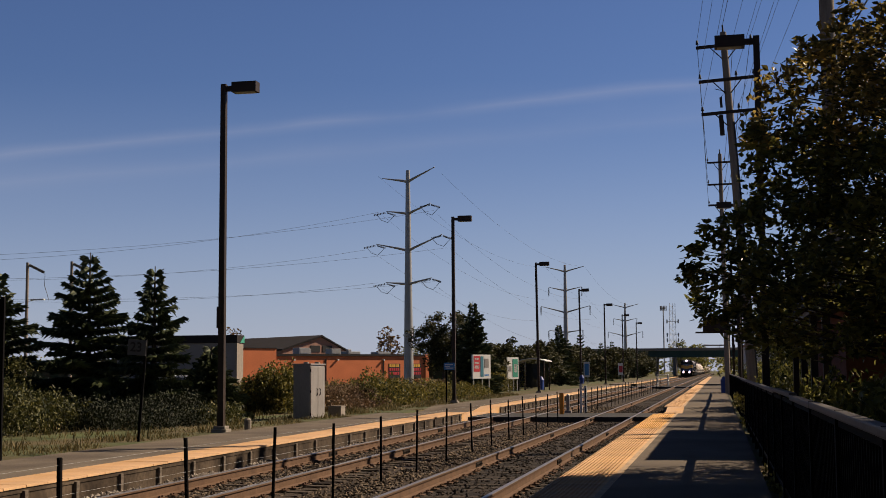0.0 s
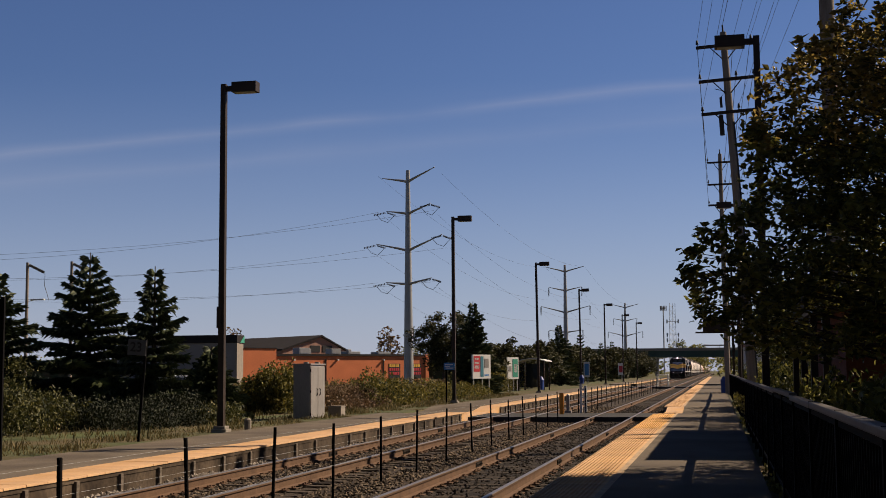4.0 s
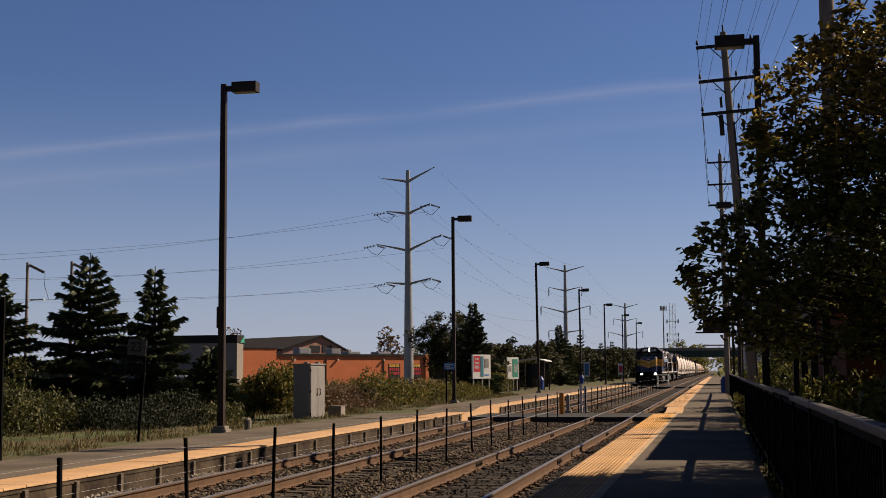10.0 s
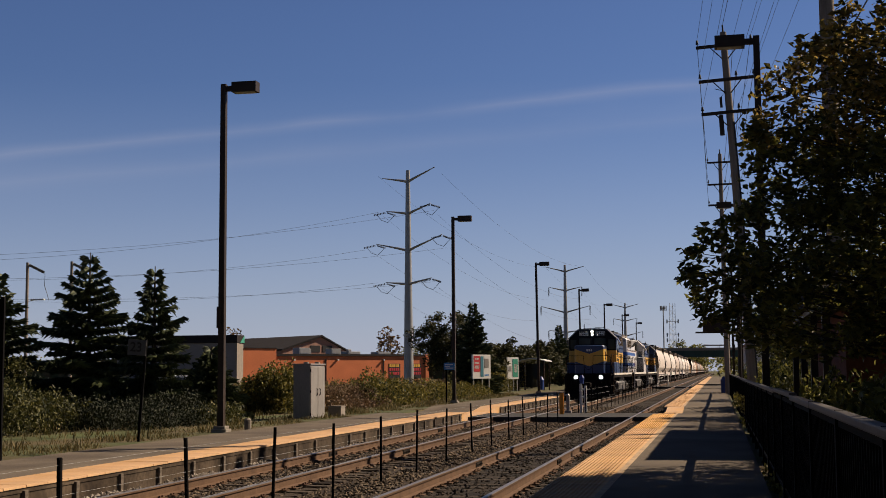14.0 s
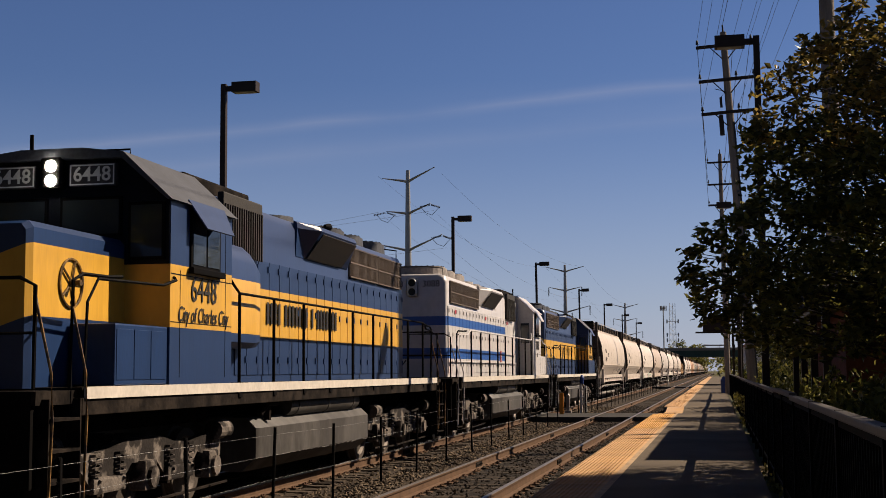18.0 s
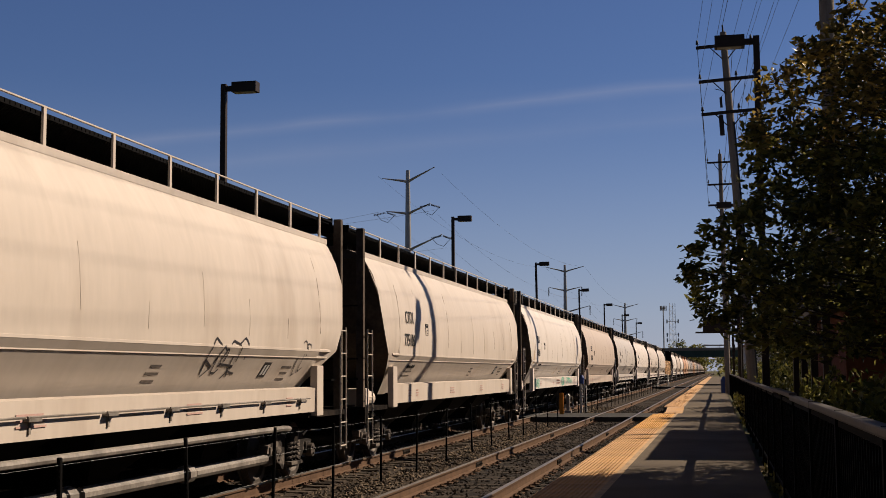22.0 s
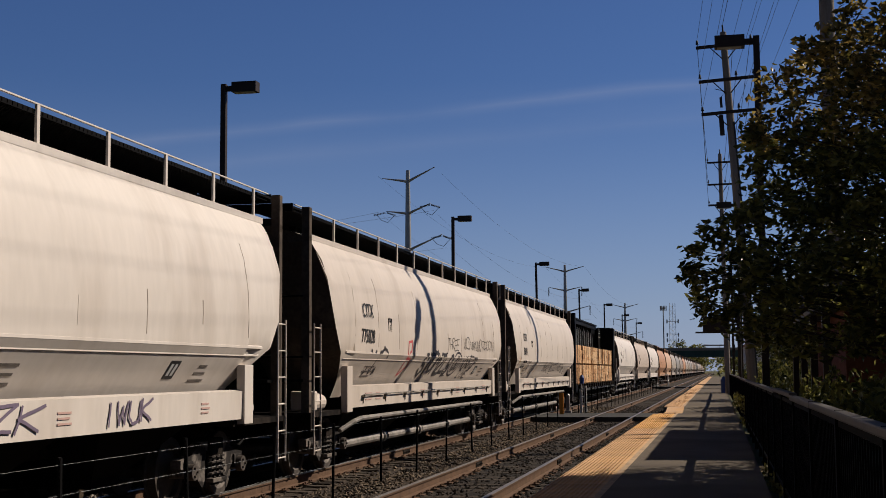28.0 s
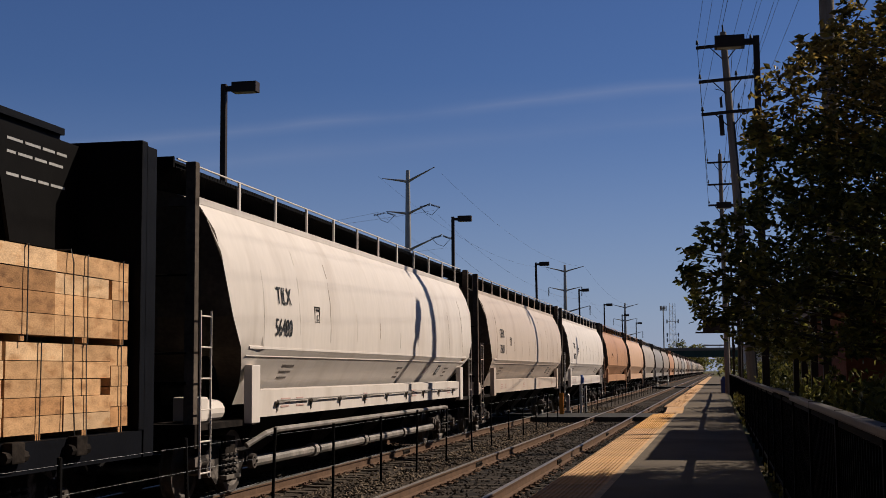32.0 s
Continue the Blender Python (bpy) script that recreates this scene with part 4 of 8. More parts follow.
        for (yy, zz) in ((-5.9, 1.84), (1.4, 1.82), (6.2, 1.82)):
            for r in range(3):
                w = rng.uniform(0.35, 0.7) * (1.1 if yy < -5 else 0.7)
                patch(bm, yy - w / 2, yy + w / 2, zz - r * 0.09, zz - r * 0.09 + 0.03)
        tagged(part("print_block", bm, PRINT, car, "small unreadable print"), kind="stuff")
        bm = bmesh.new(); patch(bm, 5.12, 5.42, 1.68, 1.90)
        st = part("stencil_plate", bm, M["ink"], car, "black consolidated stencil plate")
        for q in (5.17, 5.29):
            bm = bmesh.new(); patch(bm, q, q + 0.07, 1.72, 1.86, 0.010)
            part("print_bar", bm, M["whiteink"], st)
        for yy in (-6.2, -5.5, -1.6, 2.4, 6.1):
            w = rng.uniform(0.25, 0.6)
            for r in range(3):
                bm = bmesh.new(); box(bm, 1.53, 1.534, yy - w / 2, yy + w * rng.uniform(0.3, 0.5), 1.24 + r * 0.055, 1.262 + r * 0.055)
                part("sill_print", bm, REDPRINT, car, "small faded red print")
        if code:
            writing(code, 0.36, M["ink"], car, on_side(-6.56, 2.87), "reporting_mark", squeeze=0.92)
        if number:
            writing(number, 0.36, M["ink"], car, on_side(-6.58, 2.40), "car_number", squeeze=1.0 if len(number) < 5 else 0.88)
        bm = bmesh.new()
        zc = 2.62
        for (a, b, c, d2) in ((-5.03, -4.77, 2.79, 2.80), (-5.03, -4.77, 2.55, 2.56), (-5.03, -5.02, 2.55, 2.80), (-4.78, -4.77, 2.55, 2.80),):
            box(bm, half_width(zc) - 0.01, half_width(zc) + 0.008, a, b, c, d2)
        dp = part("data_plate", bm, M["truckgrey"], car)
        writing("PLATE", 0.065, M["ink"], dp, on_side(-4.90, 2.74), "plate_print", squeeze=0.9)
        writing("C", 0.13, M["ink"], dp, on_side(-4.90, 2.62), "plate_print")
    if pipes:
        bm = bmesh.new()
        tube(bm, [(1.2, -7.0, 0.70), (1.38, -6.7, 0.86), (1.40, -6.3, 0.90), (1.40, 0, 0.90), (1.40, 6.2, 0.90), (1.36, 6.6, 0.88)], 0.045, 8)
        part("vent_pipe", bm, M["palepipe"], car, "long pale unloading pipe")
        bm = bmesh.new()
        for y0 in (-6.2, -2.9, 0.4, 3.6):
            rod(bm, (1.0, y0, 0.42), (1.0, y0 + 2.9, 0.42), 0.085, n=10)
            rod(bm, (1.0, y0 + 2.9, 0.42), (1.0, y0 + 3.1, 0.42), 0.12, n=10)
        part("product_pipe", bm, M["palepipe"], car, "pale unloading pipe in flanged lengths")
        for y in np.arange(-6.6, 6.7, 1.65):
            bm = bmesh.new(); box(bm, 1.49, 1.60, y - 0.12, y + 0.12, 1.30, 1.33); box(bm, 1.50, 1.54, y - 0.02, y + 0.02, 1.18, 1.31)
            rod(bm, (1.57, y - 0.10, 1.34), (1.57, min(y + 1.5, 7.0), 1.34), 0.014, n=5)
            part("grab_rail", bm, M["palepipe"], car)
    for g in graffiti:
        scrawl(car, *g)
    for g in marks:
        g[0](car, *g[1:])
    return car


# ---- lumber on a centre-beam flat car
def lumber_car():
    car = thing("centerbeam_car", pose(FAR, 0, 0), "black centre-beam flat wagon with high end bulkheads", "railway wagon", "wagons of the freight train")
    L = 11.3
    bm = bmesh.new()
    for s in (-1, 1):
        prism_y(bm, [(s * 1.25, 0.80), (s * 1.45, 0.80), (s * 1.45, 1.10), (s * 1.25, 1.10)], -L, L)
    box(bm, -1.3, 1.3, -L, L, 1.02, 1.10); box(bm, -0.3, 0.3, -L - 0.3, L + 0.3, 0.55, 1.02)
    part("deck", bm, M["navy"], car)
    for e in (-1, 1):
        bm = bmesh.new(); box(bm, -1.45, 1.45, e * (L - 0.08), e * (L + 0.08), 1.1, 4.45, 0.02)
        wall = part("bulkhead", bm, M["navy"], car, "tall black end bulkhead")
        for x in (-1.38, -0.5, 0.5, 1.38):
            bm = bmesh.new(); box(bm, x - 0.07, x + 0.07, e * (L + 0.05), e * (L + 0.32), 0.8, 4.4)
            part("upright", bm, M["navy"], wall)
        bm = bmesh.new()
        prism_x(bm, [(e * (L - 2.6), 4.56), (e * L, 4.56), (e * L, 1.1), (e * (L - 0.5), 1.1), (e * (L - 0.9), 2.6), (e * (L - 2.2), 3.4)], -0.30, 0.30)
        part("end_gusset", bm, M["navy"], car)
        for x in (-0.66, 0.62):
            bm = bmesh.new()
            prism_x(bm, [(e * (L - 0.1), 3.15), (e * (L - 0.1), 4.40), (e * (L - 2.0), 4.40), (e * (L - 1.6), 3.15)], x, x + 0.04)
            g = part("side_gusset", bm, M["black"], car)
        bm = bmesh.new()
        rng = random.Random(int(e + 5))
        for r, z in enumerate((4.22, 4.08, 3.84)):
            y = e * L - e * 1.7 if e > 0 else e * L + 0.25
            for k in range(4):
                w = rng.uniform(0.18, 0.36)
                box(bm, 0.66, 0.664, y, y + w, z, z + 0.03); y += w + 0.05
        tagged(part("print_block", bm, M["boardgrey"], g, "small unreadable white print"), kind="stuff")
    bm = bmesh.new(); box(bm, -0.42, 0.42, -L, L, 4.56, 4.64); box(bm, -0.36, -0.28, -L, L, 4.34, 4.56); box(bm, 0.28, 0.36, -L, L, 4.34, 4.56)
    part("top_chord", bm, M["navy"], car, "black top beam")
    ys = np.linspace(-L + 2.0, L - 2.0, 17)
    bm = bmesh.new(); box(bm, -0.10, 0.10, -0.14, 0.14, 1.1, 4.5)
    me = to_mesh("post", bm, M["navy"])
    for y in ys:
        o = part("post", me, None, car); o.matrix_basis = pose(0, float(y), 0)
    for i, (a, b) in enumerate(zip(ys, ys[1:])):
        if i % 2 == 0:
            y0, y1 = (a + 0.2, b - 0.05) if (a + b) / 2 < 2.5 else (b - 0.2, a + 0.05)
            bm = bmesh.new(); loft(bm, [[(x, y0 - 0.07, 1.2), (x, y0 + 0.07, 1.2), (x, y1 + 0.07, 4.1), (x, y1 - 0.07, 4.1)] for x in (0.17, 0.25)]); rod(bm, (0.2, y1, 4.08), (0.265, y1, 4.08), 0.13, n=12)
            part("brace", bm, M["channel"], car, "grey slanting steel brace")
    bm = bmesh.new()
    for a, b in zip(ys, ys[1:]):
        tube(bm, [(0.30, a, 4.05), (0.34, (a + b) / 2 - 0.1, 3.35), (0.36, b, 2.9)], 0.012, 4)
        tube(bm, [(0.30, b, 4.05), (0.34, (a + b) / 2 + 0.1, 3.35), (0.36, a, 2.9)], 0.012, 4)
    part("tie_cable", bm, M["ink"], car)
    rng = random.Random(21)
    for y in np.arange(-L + 0.95, L - 0.5, 2.5):
        bm = bmesh.new(); d = rng.choice((0, 0, 0.05, -0.08, 0.5, -0.45))
        tube(bm, [(0.40, y + d, 3.025), (1.395, y + d, 3.03), (1.425, y + d * 0.9, 2.9), (1.44, y + d * 0.3, 1.6), (1.47, y, 1.1)], 0.008, 4)
        if rng.random() < 0.5:
            tube(bm, [(1.42, y + d, 3.02), (1.44, y + d + 0.06, 2.2), (1.45, y + d - 0.05, 1.9)], 0.007, 4)
        part("load_cable", bm, M["ink"], car)
    for y in np.arange(-L + 0.95, L - 0.5, 1.25):
        bm = bmesh.new(); box(bm, 1.45, 1.56, y - 0.12, y + 0.12, 0.92, 1.12, 0.02); rod(bm, (1.50, y - 0.2, 0.98), (1.50, y + 0.2, 0.98), 0.06, n=8)
        part("winch", bm, M["grime"], car)
    bm = bmesh.new()
    for (y, w, h) in ((-9.6, 0.5, 0.1), (-8.6, 0.7, 0.1), (-3.2, 0.5, 0.1), (-1.9, 0.5, 0.1), (3.0, 0.4, 0.1), (6.2, 0.4, 0.1)):
        for k in range(4):
            box(bm, 1.452, 1.458, y + k * w / 4, y + k * w / 4 + w / 5, 0.88, 0.88 + h)
    part("sill_print", bm, M["whiteink"], car, "white print")
    for word, y in (("NOKL", -7.26), ("736", -5.97), ("20", -4.95)):
        writing(word, 0.27, M["whiteink"], car, Matrix.Translation((1.455, y, 0.95)) @ SIDE, "reporting_mark", squeeze=0.85)
    for y in (-9.1, 9.1):
        truck_car(car, y)
    for y in (-12.3, 12.3):
        coupler(car, y)
    return car


LUMBER = [surf("sawn_pine", c, 0.8, var=0.28, scale=2.5, fine=24, bump=0.2, stretch=(5, 1.6, 4), per_object=0.17, col2=d, mixscale=2.2, lo=0.52, hi=0.70)
          for c, d in (((0.62, 0.37, 0.18), (0.42, 0.22, 0.095)), ((0.46, 0.245, 0.105), (0.22, 0.11, 0.05)), ((0.70, 0.465, 0.26), (0.53, 0.30, 0.135)))]


def lumber_load():
    """Strapped packs of timber, two tiers on each side of the beam; each pack a thing of its own that rides on the car."""
    rng = random.Random(11)
    packs = []
    for tier, (z0, z1) in enumerate(((1.16, 2.06), (2.13, 3.0))):
        for side in (1, -1):
            y = -11.12
            while y < 10.9:
                w = rng.choice((1.15, 1.25, 1.3, 2.2, 1.28, 1.6))
                w = min(w, 11.14 - y)
                p = thing("lumber_pack", pose(FAR, 0, 0), "strapped pack of pale sawn pine timber on a flat wagon", "lumber", "lumber packs on the wagon")
                rows = rng.choice((4, 4, 5))
                h = (z1 - z0) / rows
                xo = rng.uniform(-0.03, 0.03)
                mt = rng.choice(LUMBER)
                if side == 1:
                    for r in range(rows):
                        if r == 0 or rng.random() < 0.12:
                            cols = rng.choice((1, 1, 2)) if w < 2 else rng.choice((2, 2, 3))
                            cut = sorted([0, w] + [w * (k + 1) / cols + rng.uniform(-0.15, 0.15) * w / cols for k in range(cols - 1)])
                        for a, b in zip(cut, cut[1:]):
                            bm = bmesh.new(); j = rng.choice((0.008, 0.0, -0.004, -0.01))
                            box(bm, 0.32, 1.36 + xo + j, y + a + 0.003, y + b - 0.003 - (rng.uniform(0.05, 0.3) if b == w and rng.random() < 0.10 else 0), z0 + r * h + 0.003, z0 + (r + 1) * h - 0.004)
                            part("timber", bm, rng.choice(LUMBER) if rng.random() < 0.28 else mt, p)
                else:
                    bm = bmesh.new(); box(bm, -1.36, -0.32, y, y + w - 0.02, z0, z1)
                    part("timber", bm, mt, p)
                for q in (0.28, 0.72) if w > 1.5 else (0.5,):
                    bm = bmesh.new(); d = rng.uniform(-0.02, 0.02)
                    loft(bm, [[(side * (1.385 + xo), y + w * q - 0.006 + k, z), (side * (1.393 + xo), y + w * q - 0.006 + k, z), (side * (1.393 + xo), y + w * q + 0.006 + k, z), (side * (1.385 + xo), y + w * q + 0.006 + k, z)] for z, k in ((z0 - 0.06, d), (z1 + 0.008, -d))])
                    box(bm, side * 0.3, side * (1.392 + xo), y + w * q - 0.012, y + w * q + 0.012, z1 + 0.002, z1 + 0.010)
                    part("strap", bm, M["ink"], p, "black steel strap")
                    bm = bmesh.new(); box(bm, side * 0.32, side * 1.36, y + w * q - 0.05, y + w * q + 0.05, z0 - 0.06, z0)
                    part("bearer", bm, LUMBER[1], p, "timber bearer")
                packs.append(p)
                y += w + rng.uniform(0.01, 0.06)
    return packs
BRAKEGOLD = surf("worn_gold_paint", (0.30, 0.17, 0.05), 0.5, var=0.4, scale=6, fine=30, col2=(0.03, 0.02, 0.015), mixscale=5)


# ---- six-axle road diesel, short hood towards -y
def loco_truck(loco, yc):
    bm = bmesh.new(); box(bm, -0.95, 0.95, -0.35, 0.35, 0.70, 1.02, 0.03); rod(bm, (0, 0, 1.0), (0, 0, 1.22), 0.35, n=18)
    t = part("bogie", bm, M["grime"], loco, "dusty three-axle bogie")
    t.matrix_basis = pose(0, yc, 0)
    for s in (-1, 1):
        bm = bmesh.new()
        poly = [(-2.55, 0.62), (-2.55, 0.86), (-2.2, 0.95), (-1.6, 0.86), (-0.9, 0.90), (-0.5, 0.98), (0.5, 0.98), (0.9, 0.90), (1.6, 0.86), (2.2, 0.95), (2.55, 0.86), (2.55, 0.62), (2.35, 0.60), (1.7, 0.72), (1.45, 0.52), (0.6, 0.52), (0.35, 0.70), (-0.35, 0.70), (-0.6, 0.52), (-1.45, 0.52), (-1.7, 0.72), (-2.35, 0.60)]
        prism_x(bm, poly, s * 0.98, s * 1.14)
        for y in (-1.03, 1.03):
            box(bm, s * 1.0, s * 1.2, y - 0.42, y + 0.42, 0.42, 0.60, 0.03)
        part("side_frame", bm, M["truckgrey"], t, "dusty grey cast side frame")
        for y in (-2.07, 0.0, 2.07):
            bm = bmesh.new(); box(bm, s * 1.02, s * 1.24, y - 0.17, y + 0.17, 0.36, 0.72, 0.03); rod(bm, (s * 1.2, y, 0.52), (s * 1.29, y, 0.52), 0.13, n=14)
            part("journal_box", bm, M["truckgrey"], t)
        for y in (-1.35, -0.72, 0.72, 1.35):
            bm = bmesh.new(); spring(bm, s * 1.12, y, 0.56, 0.86, 0.10, 0.022)
            part("coil_spring", bm, M["truckgrey"], t)
        for y in (-2.35, 2.35):
            bm = bmesh.new(); rod(bm, (s * 1.2, y - 0.22, 0.98), (s * 1.2, y + 0.22, 0.98), 0.13, n=14); rod(bm, (s * 1.2, y + 0.22, 0.98), (s * 1.2, y + 0.34, 0.98), 0.05, n=8)
            part("brake_cylinder", bm, M["truckgrey"], t)
        bm = bmesh.new()
        for y in (-2.66, -1.48, -0.58, 0.58, 1.48, 2.66):
            box(bm, s * 0.70, s * 0.84, y - 0.05, y + 0.05, 0.32, 0.75, 0.01); rod(bm, (s * 0.9, y, 0.75), (s * 0.9, y, 0.95), 0.03, n=6)
        tube(bm, [(s * 1.25, -2.5, 0.26), (s * 1.24, -0.8, 0.22), (s * 1.24, 0.8, 0.24), (s * 1.25, 2.5, 0.27)], 0.02, 5)
        part("brake_rigging", bm, M["grime"], t)
    for y in (-2.07, 0.0, 2.07):
        ws = part("wheelset", W_LOCO, None, t); ws.matrix_basis = pose(0, y, 0.508)
        WHEELSETS.append((ws, y, 0.508, loco))


def locomotive(label, style, number):
    city = style == "white"
    P = P_CITY if city else P_IOWA
    PT = P_CITY_PLAIN if city else P_BLUE
    ROOF = P_CITY_PLAIN if city else P_ROOFGREY
    lo = thing("diesel_locomotive", pose(FAR, 0, 0), label, "locomotive", "locomotives of the freight train")
    # frame
    bm = bmesh.new()
    box(bm, -1.50, 1.50, -9.0, 9.0, 1.32, 1.50, 0.01); box(bm, -1.42, 1.42, -9.85, 9.85, 1.44, 1.58)
    box(bm, -0.55, 0.55, -9.6, 9.6, 1.05, 1.35)
    part("frame", bm, M["grime"], lo)
    for s in (-1, 1):
        bm = bmesh.new(); box(bm, s * 1.49, s * 1.525, -8.95, 8.95, 1.49, 1.615)
        part("sill_stripe", bm, SANDY, lo, "dirty white sill stripe")
    bm = bmesh.new(); box(bm, -1.49, 1.49, -9.0, 9.0, 1.58, 1.61)
    part("walkway", bm, M["grime"], lo)
    # ends: pilot, steps, drawgear
    for e in (-1, 1):
        bm = bmesh.new()
        box(bm, -1.38, 1.38, e * 9.72, e * 9.86, 0.62, 1.58, 0.02)
        prism_x(bm, [(e * 9.78, 0.62), (e * 10.0, 0.16), (e * 9.7, 0.16), (e * 9.6, 0.62)], -1.25, 1.25)
        part("pilot", bm, M["black"], lo, "black pilot with plough")
        for s in (-1, 1):
            for k in range(4):
                bm = bmesh.new(); box(bm, s * (1.02 + 0.06 * k), s * 1.52, e * 9.08, e * 9.70, 1.28 - k * 0.31, 1.31 - k * 0.31)
                part("step", bm, M["grime"], lo)
            for y in (9.02, 9.69):
                bm = bmesh.new(); box(bm, s * 0.98, s * 1.5, e * y, e * (y + 0.03), 0.30, 1.50)
                part("step_side", bm, M["grime"], lo)
        for s in (-1, 1):
            for y in (9.02, 9.76):
                bm = bmesh.new(); tube(bm, [(s * 1.53, e * y, 0.42), (s * 1.56, e * y, 1.3), (s * 1.54, e * y, 1.75), (s * 1.40, e * (y + (0.0 if y < 9.5 else 0.02)), 2.35), (s * 1.36, e * y, 2.5)], 0.015, 6)
                part("step_grab_iron", bm, P_CITY_PLAIN if city else BRAKEGOLD if style == "lead" else M["galv"], lo, "bent grab iron beside the steps")
        for s in (-1, 1):
            bm = bmesh.new()
            tube(bm, [(s * 1.36, e * 9.78, 1.6), (s * 1.36, e * 9.78, 2.62), (s * 1.2, e * 9.79, 2.70), (s * 0.3, e * 9.8, 2.70), (s * 0.25, e * 9.8, 1.6)], 0.022, 6)
            rod(bm, (s * 0.26, e * 9.8, 2.15), (s * 1.35, e * 9.79, 2.15), 0.016, n=5)
            part("end_handrail", bm, M["black"], lo)
            bm = bmesh.new(); tube(bm, [(s * 1.36, e * 9.02, 1.6), (s * 1.38, e * 9.02, 2.72), (s * 1.38, e * 8.8, 2.80), (s * 1.42, e * 8.3, 2.80), (s * 1.45, e * 8.0, 2.82)], 0.022, 6)
            part("corner_handrail", bm, M["black"], lo)
        bm = bmesh.new()
        tube(bm, [(-0.22, e * 9.82, 2.05), (-0.1, e * 9.9, 1.85), (0.1, e * 9.9, 1.85), (0.22, e * 9.82, 2.05)], 0.014, 5)
        for x in (-1.1, -0.8, 0.55, 0.8, 1.05):
            tube(bm, [(x, e * 9.86, 1.15), (x + 0.02, e * 9.98, 1.02), (x + 0.05, e * 9.98, 0.75)], 0.025, 5)
        tube(bm, [(-0.6, e * 9.9, 1.25), (-0.55, e * 9.98, 1.12), (0.4, e * 9.98, 1.1), (0.6, e * 9.9, 1.22)], 0.018, 5)
        part("hose", bm, M["black"], lo)
        coupler(lo, e * 10.5)
    # ditch lights on the leading end
    for x in (-0.78, 0.78):
        bm = bmesh.new(); rod(bm, (x, -9.80, 1.36), (x, -9.98, 1.36), 0.13, n=16); box(bm, x - 0.04, x + 0.04, -9.9, -9.8, 1.2, 1.5)
        dl = part("ditch_light", bm, M["black"], lo)
        bm = bmesh.new(); rod(bm, (x, -9.975, 1.36), (x, -9.99, 1.36), 0.10, n=18)
        part("lens", bm, M["headlight"] if style == "lead" else M["glass"], dl, "bright headlight lens" if style == "lead" else "")
    # short hood
    bm = bmesh.new()
    poly = [(-0.93, 1.60), (0.93, 1.60), (0.93, 3.29), (0.87, 3.36), (-0.87, 3.36), (-0.93, 3.29)]
    loft(bm, [[(x * 0.95, -9.12, 1.6 + (z - 1.6) * 0.98) for x, z in poly], [(x, -9.04, z) for x, z in poly], [(x, -6.75, z) for x, z in poly]])
    part("short_hood", bm, P_CITY_PLAIN if city else P_IOWA_NOSE, lo, "" if city else "blue nose with a yellow chevron")
    bm = bmesh.new()
    box(bm, -0.62, -0.02, -9.135, -9.10, 1.75, 3.05, 0.01); rod(bm, (-0.1, -9.16, 2.3), (-0.1, -9.13, 2.3), 0.03, n=6)
    part("nose_door", bm, P_CITY_PLAIN if city else P_IOWA_NOSE, lo)
    if not city:
        bm = bmesh.new()
        for k in range(20):
            a, b = k * 2 * math.pi / 20, (k + 1) * 2 * math.pi / 20
            rod(bm, (0.945, -8.2 + 0.27 * math.cos(a), 2.75 + 0.27 * math.sin(a)), (0.945, -8.2 + 0.27 * math.cos(b), 2.75 + 0.27 * math.sin(b)), 0.015, n=5)
        rod(bm, (0.93, -8.2, 2.75), (1.06, -8.2, 2.75), 0.035, n=8)
        for k in range(5):
            a = k * 1.256
            rod(bm, (0.95, -8.2, 2.75), (0.95, -8.2 + 0.26 * math.cos(a), 2.75 + 0.26 * math.sin(a)), 0.013, n=5)
        part("hand_brake_wheel", bm, BRAKEGOLD, lo)
    # cab with sloped roof sides
    cab_poly = [(-1.52, 1.60), (1.52, 1.60), (1.52, 3.86), (0.92, 4.40), (0.4, 4.46), (-0.4, 4.46), (-0.92, 4.40), (-1.52, 3.86)]
    bm = bmesh.new(); loft(bm, [[(x, -6.80, z) for x, z in cab_poly], [(x, -4.70, z) for x, z in cab_poly]])
    cab = part("cab", bm, P_CITY_PLAIN if city else P, lo)
    if not city:
        bm = bmesh.new(); prism_y(bm, [(-1.505, 3.06), (1.505, 3.06), (1.505, 3.85), (0.91, 4.38), (0.4, 4.44), (-0.4, 4.44), (-0.91, 4.38), (-1.505, 3.85)], -6.814, -6.79)
        part("cab_front", bm, P_FRONT, cab, "near-black cab front above the yellow band")
    bm = bmesh.new()
    loft(bm, [[(x * 1.012, y, z + 0.03) for x, z in ((1.56, 3.80), (0.93, 4.40), (0.4, 4.465), (-0.4, 4.465), (-0.93, 4.40), (-1.56, 3.80), (-1.5, 3.80), (-0.9, 4.33), (0.9, 4.33), (1.5, 3.80))] for y in (-6.92, -4.62)])
    part("cab_roof", bm, ROOF, cab)
    # cab front windows and number boards (thin proud frames and glass)
    for x0, x1, z0, z1 in ((-1.42, -1.02, 3.15, 3.78), (-0.86, -0.12, 3.44, 3.86), (0.12, 0.86, 3.44, 3.86), (1.02, 1.42, 3.15, 3.78)):
        bm = bmesh.new(); box(bm, x0 - 0.04, x1 + 0.04, -6.835, -6.80, z0 - 0.04, z1 + 0.04, 0.008)
        w = part("window", bm, M["black"], cab)
        bm = bmesh.new(); box(bm, x0, x1, -6.842, -6.832, z0, z1)
        part("pane", bm, M["glass"], w)
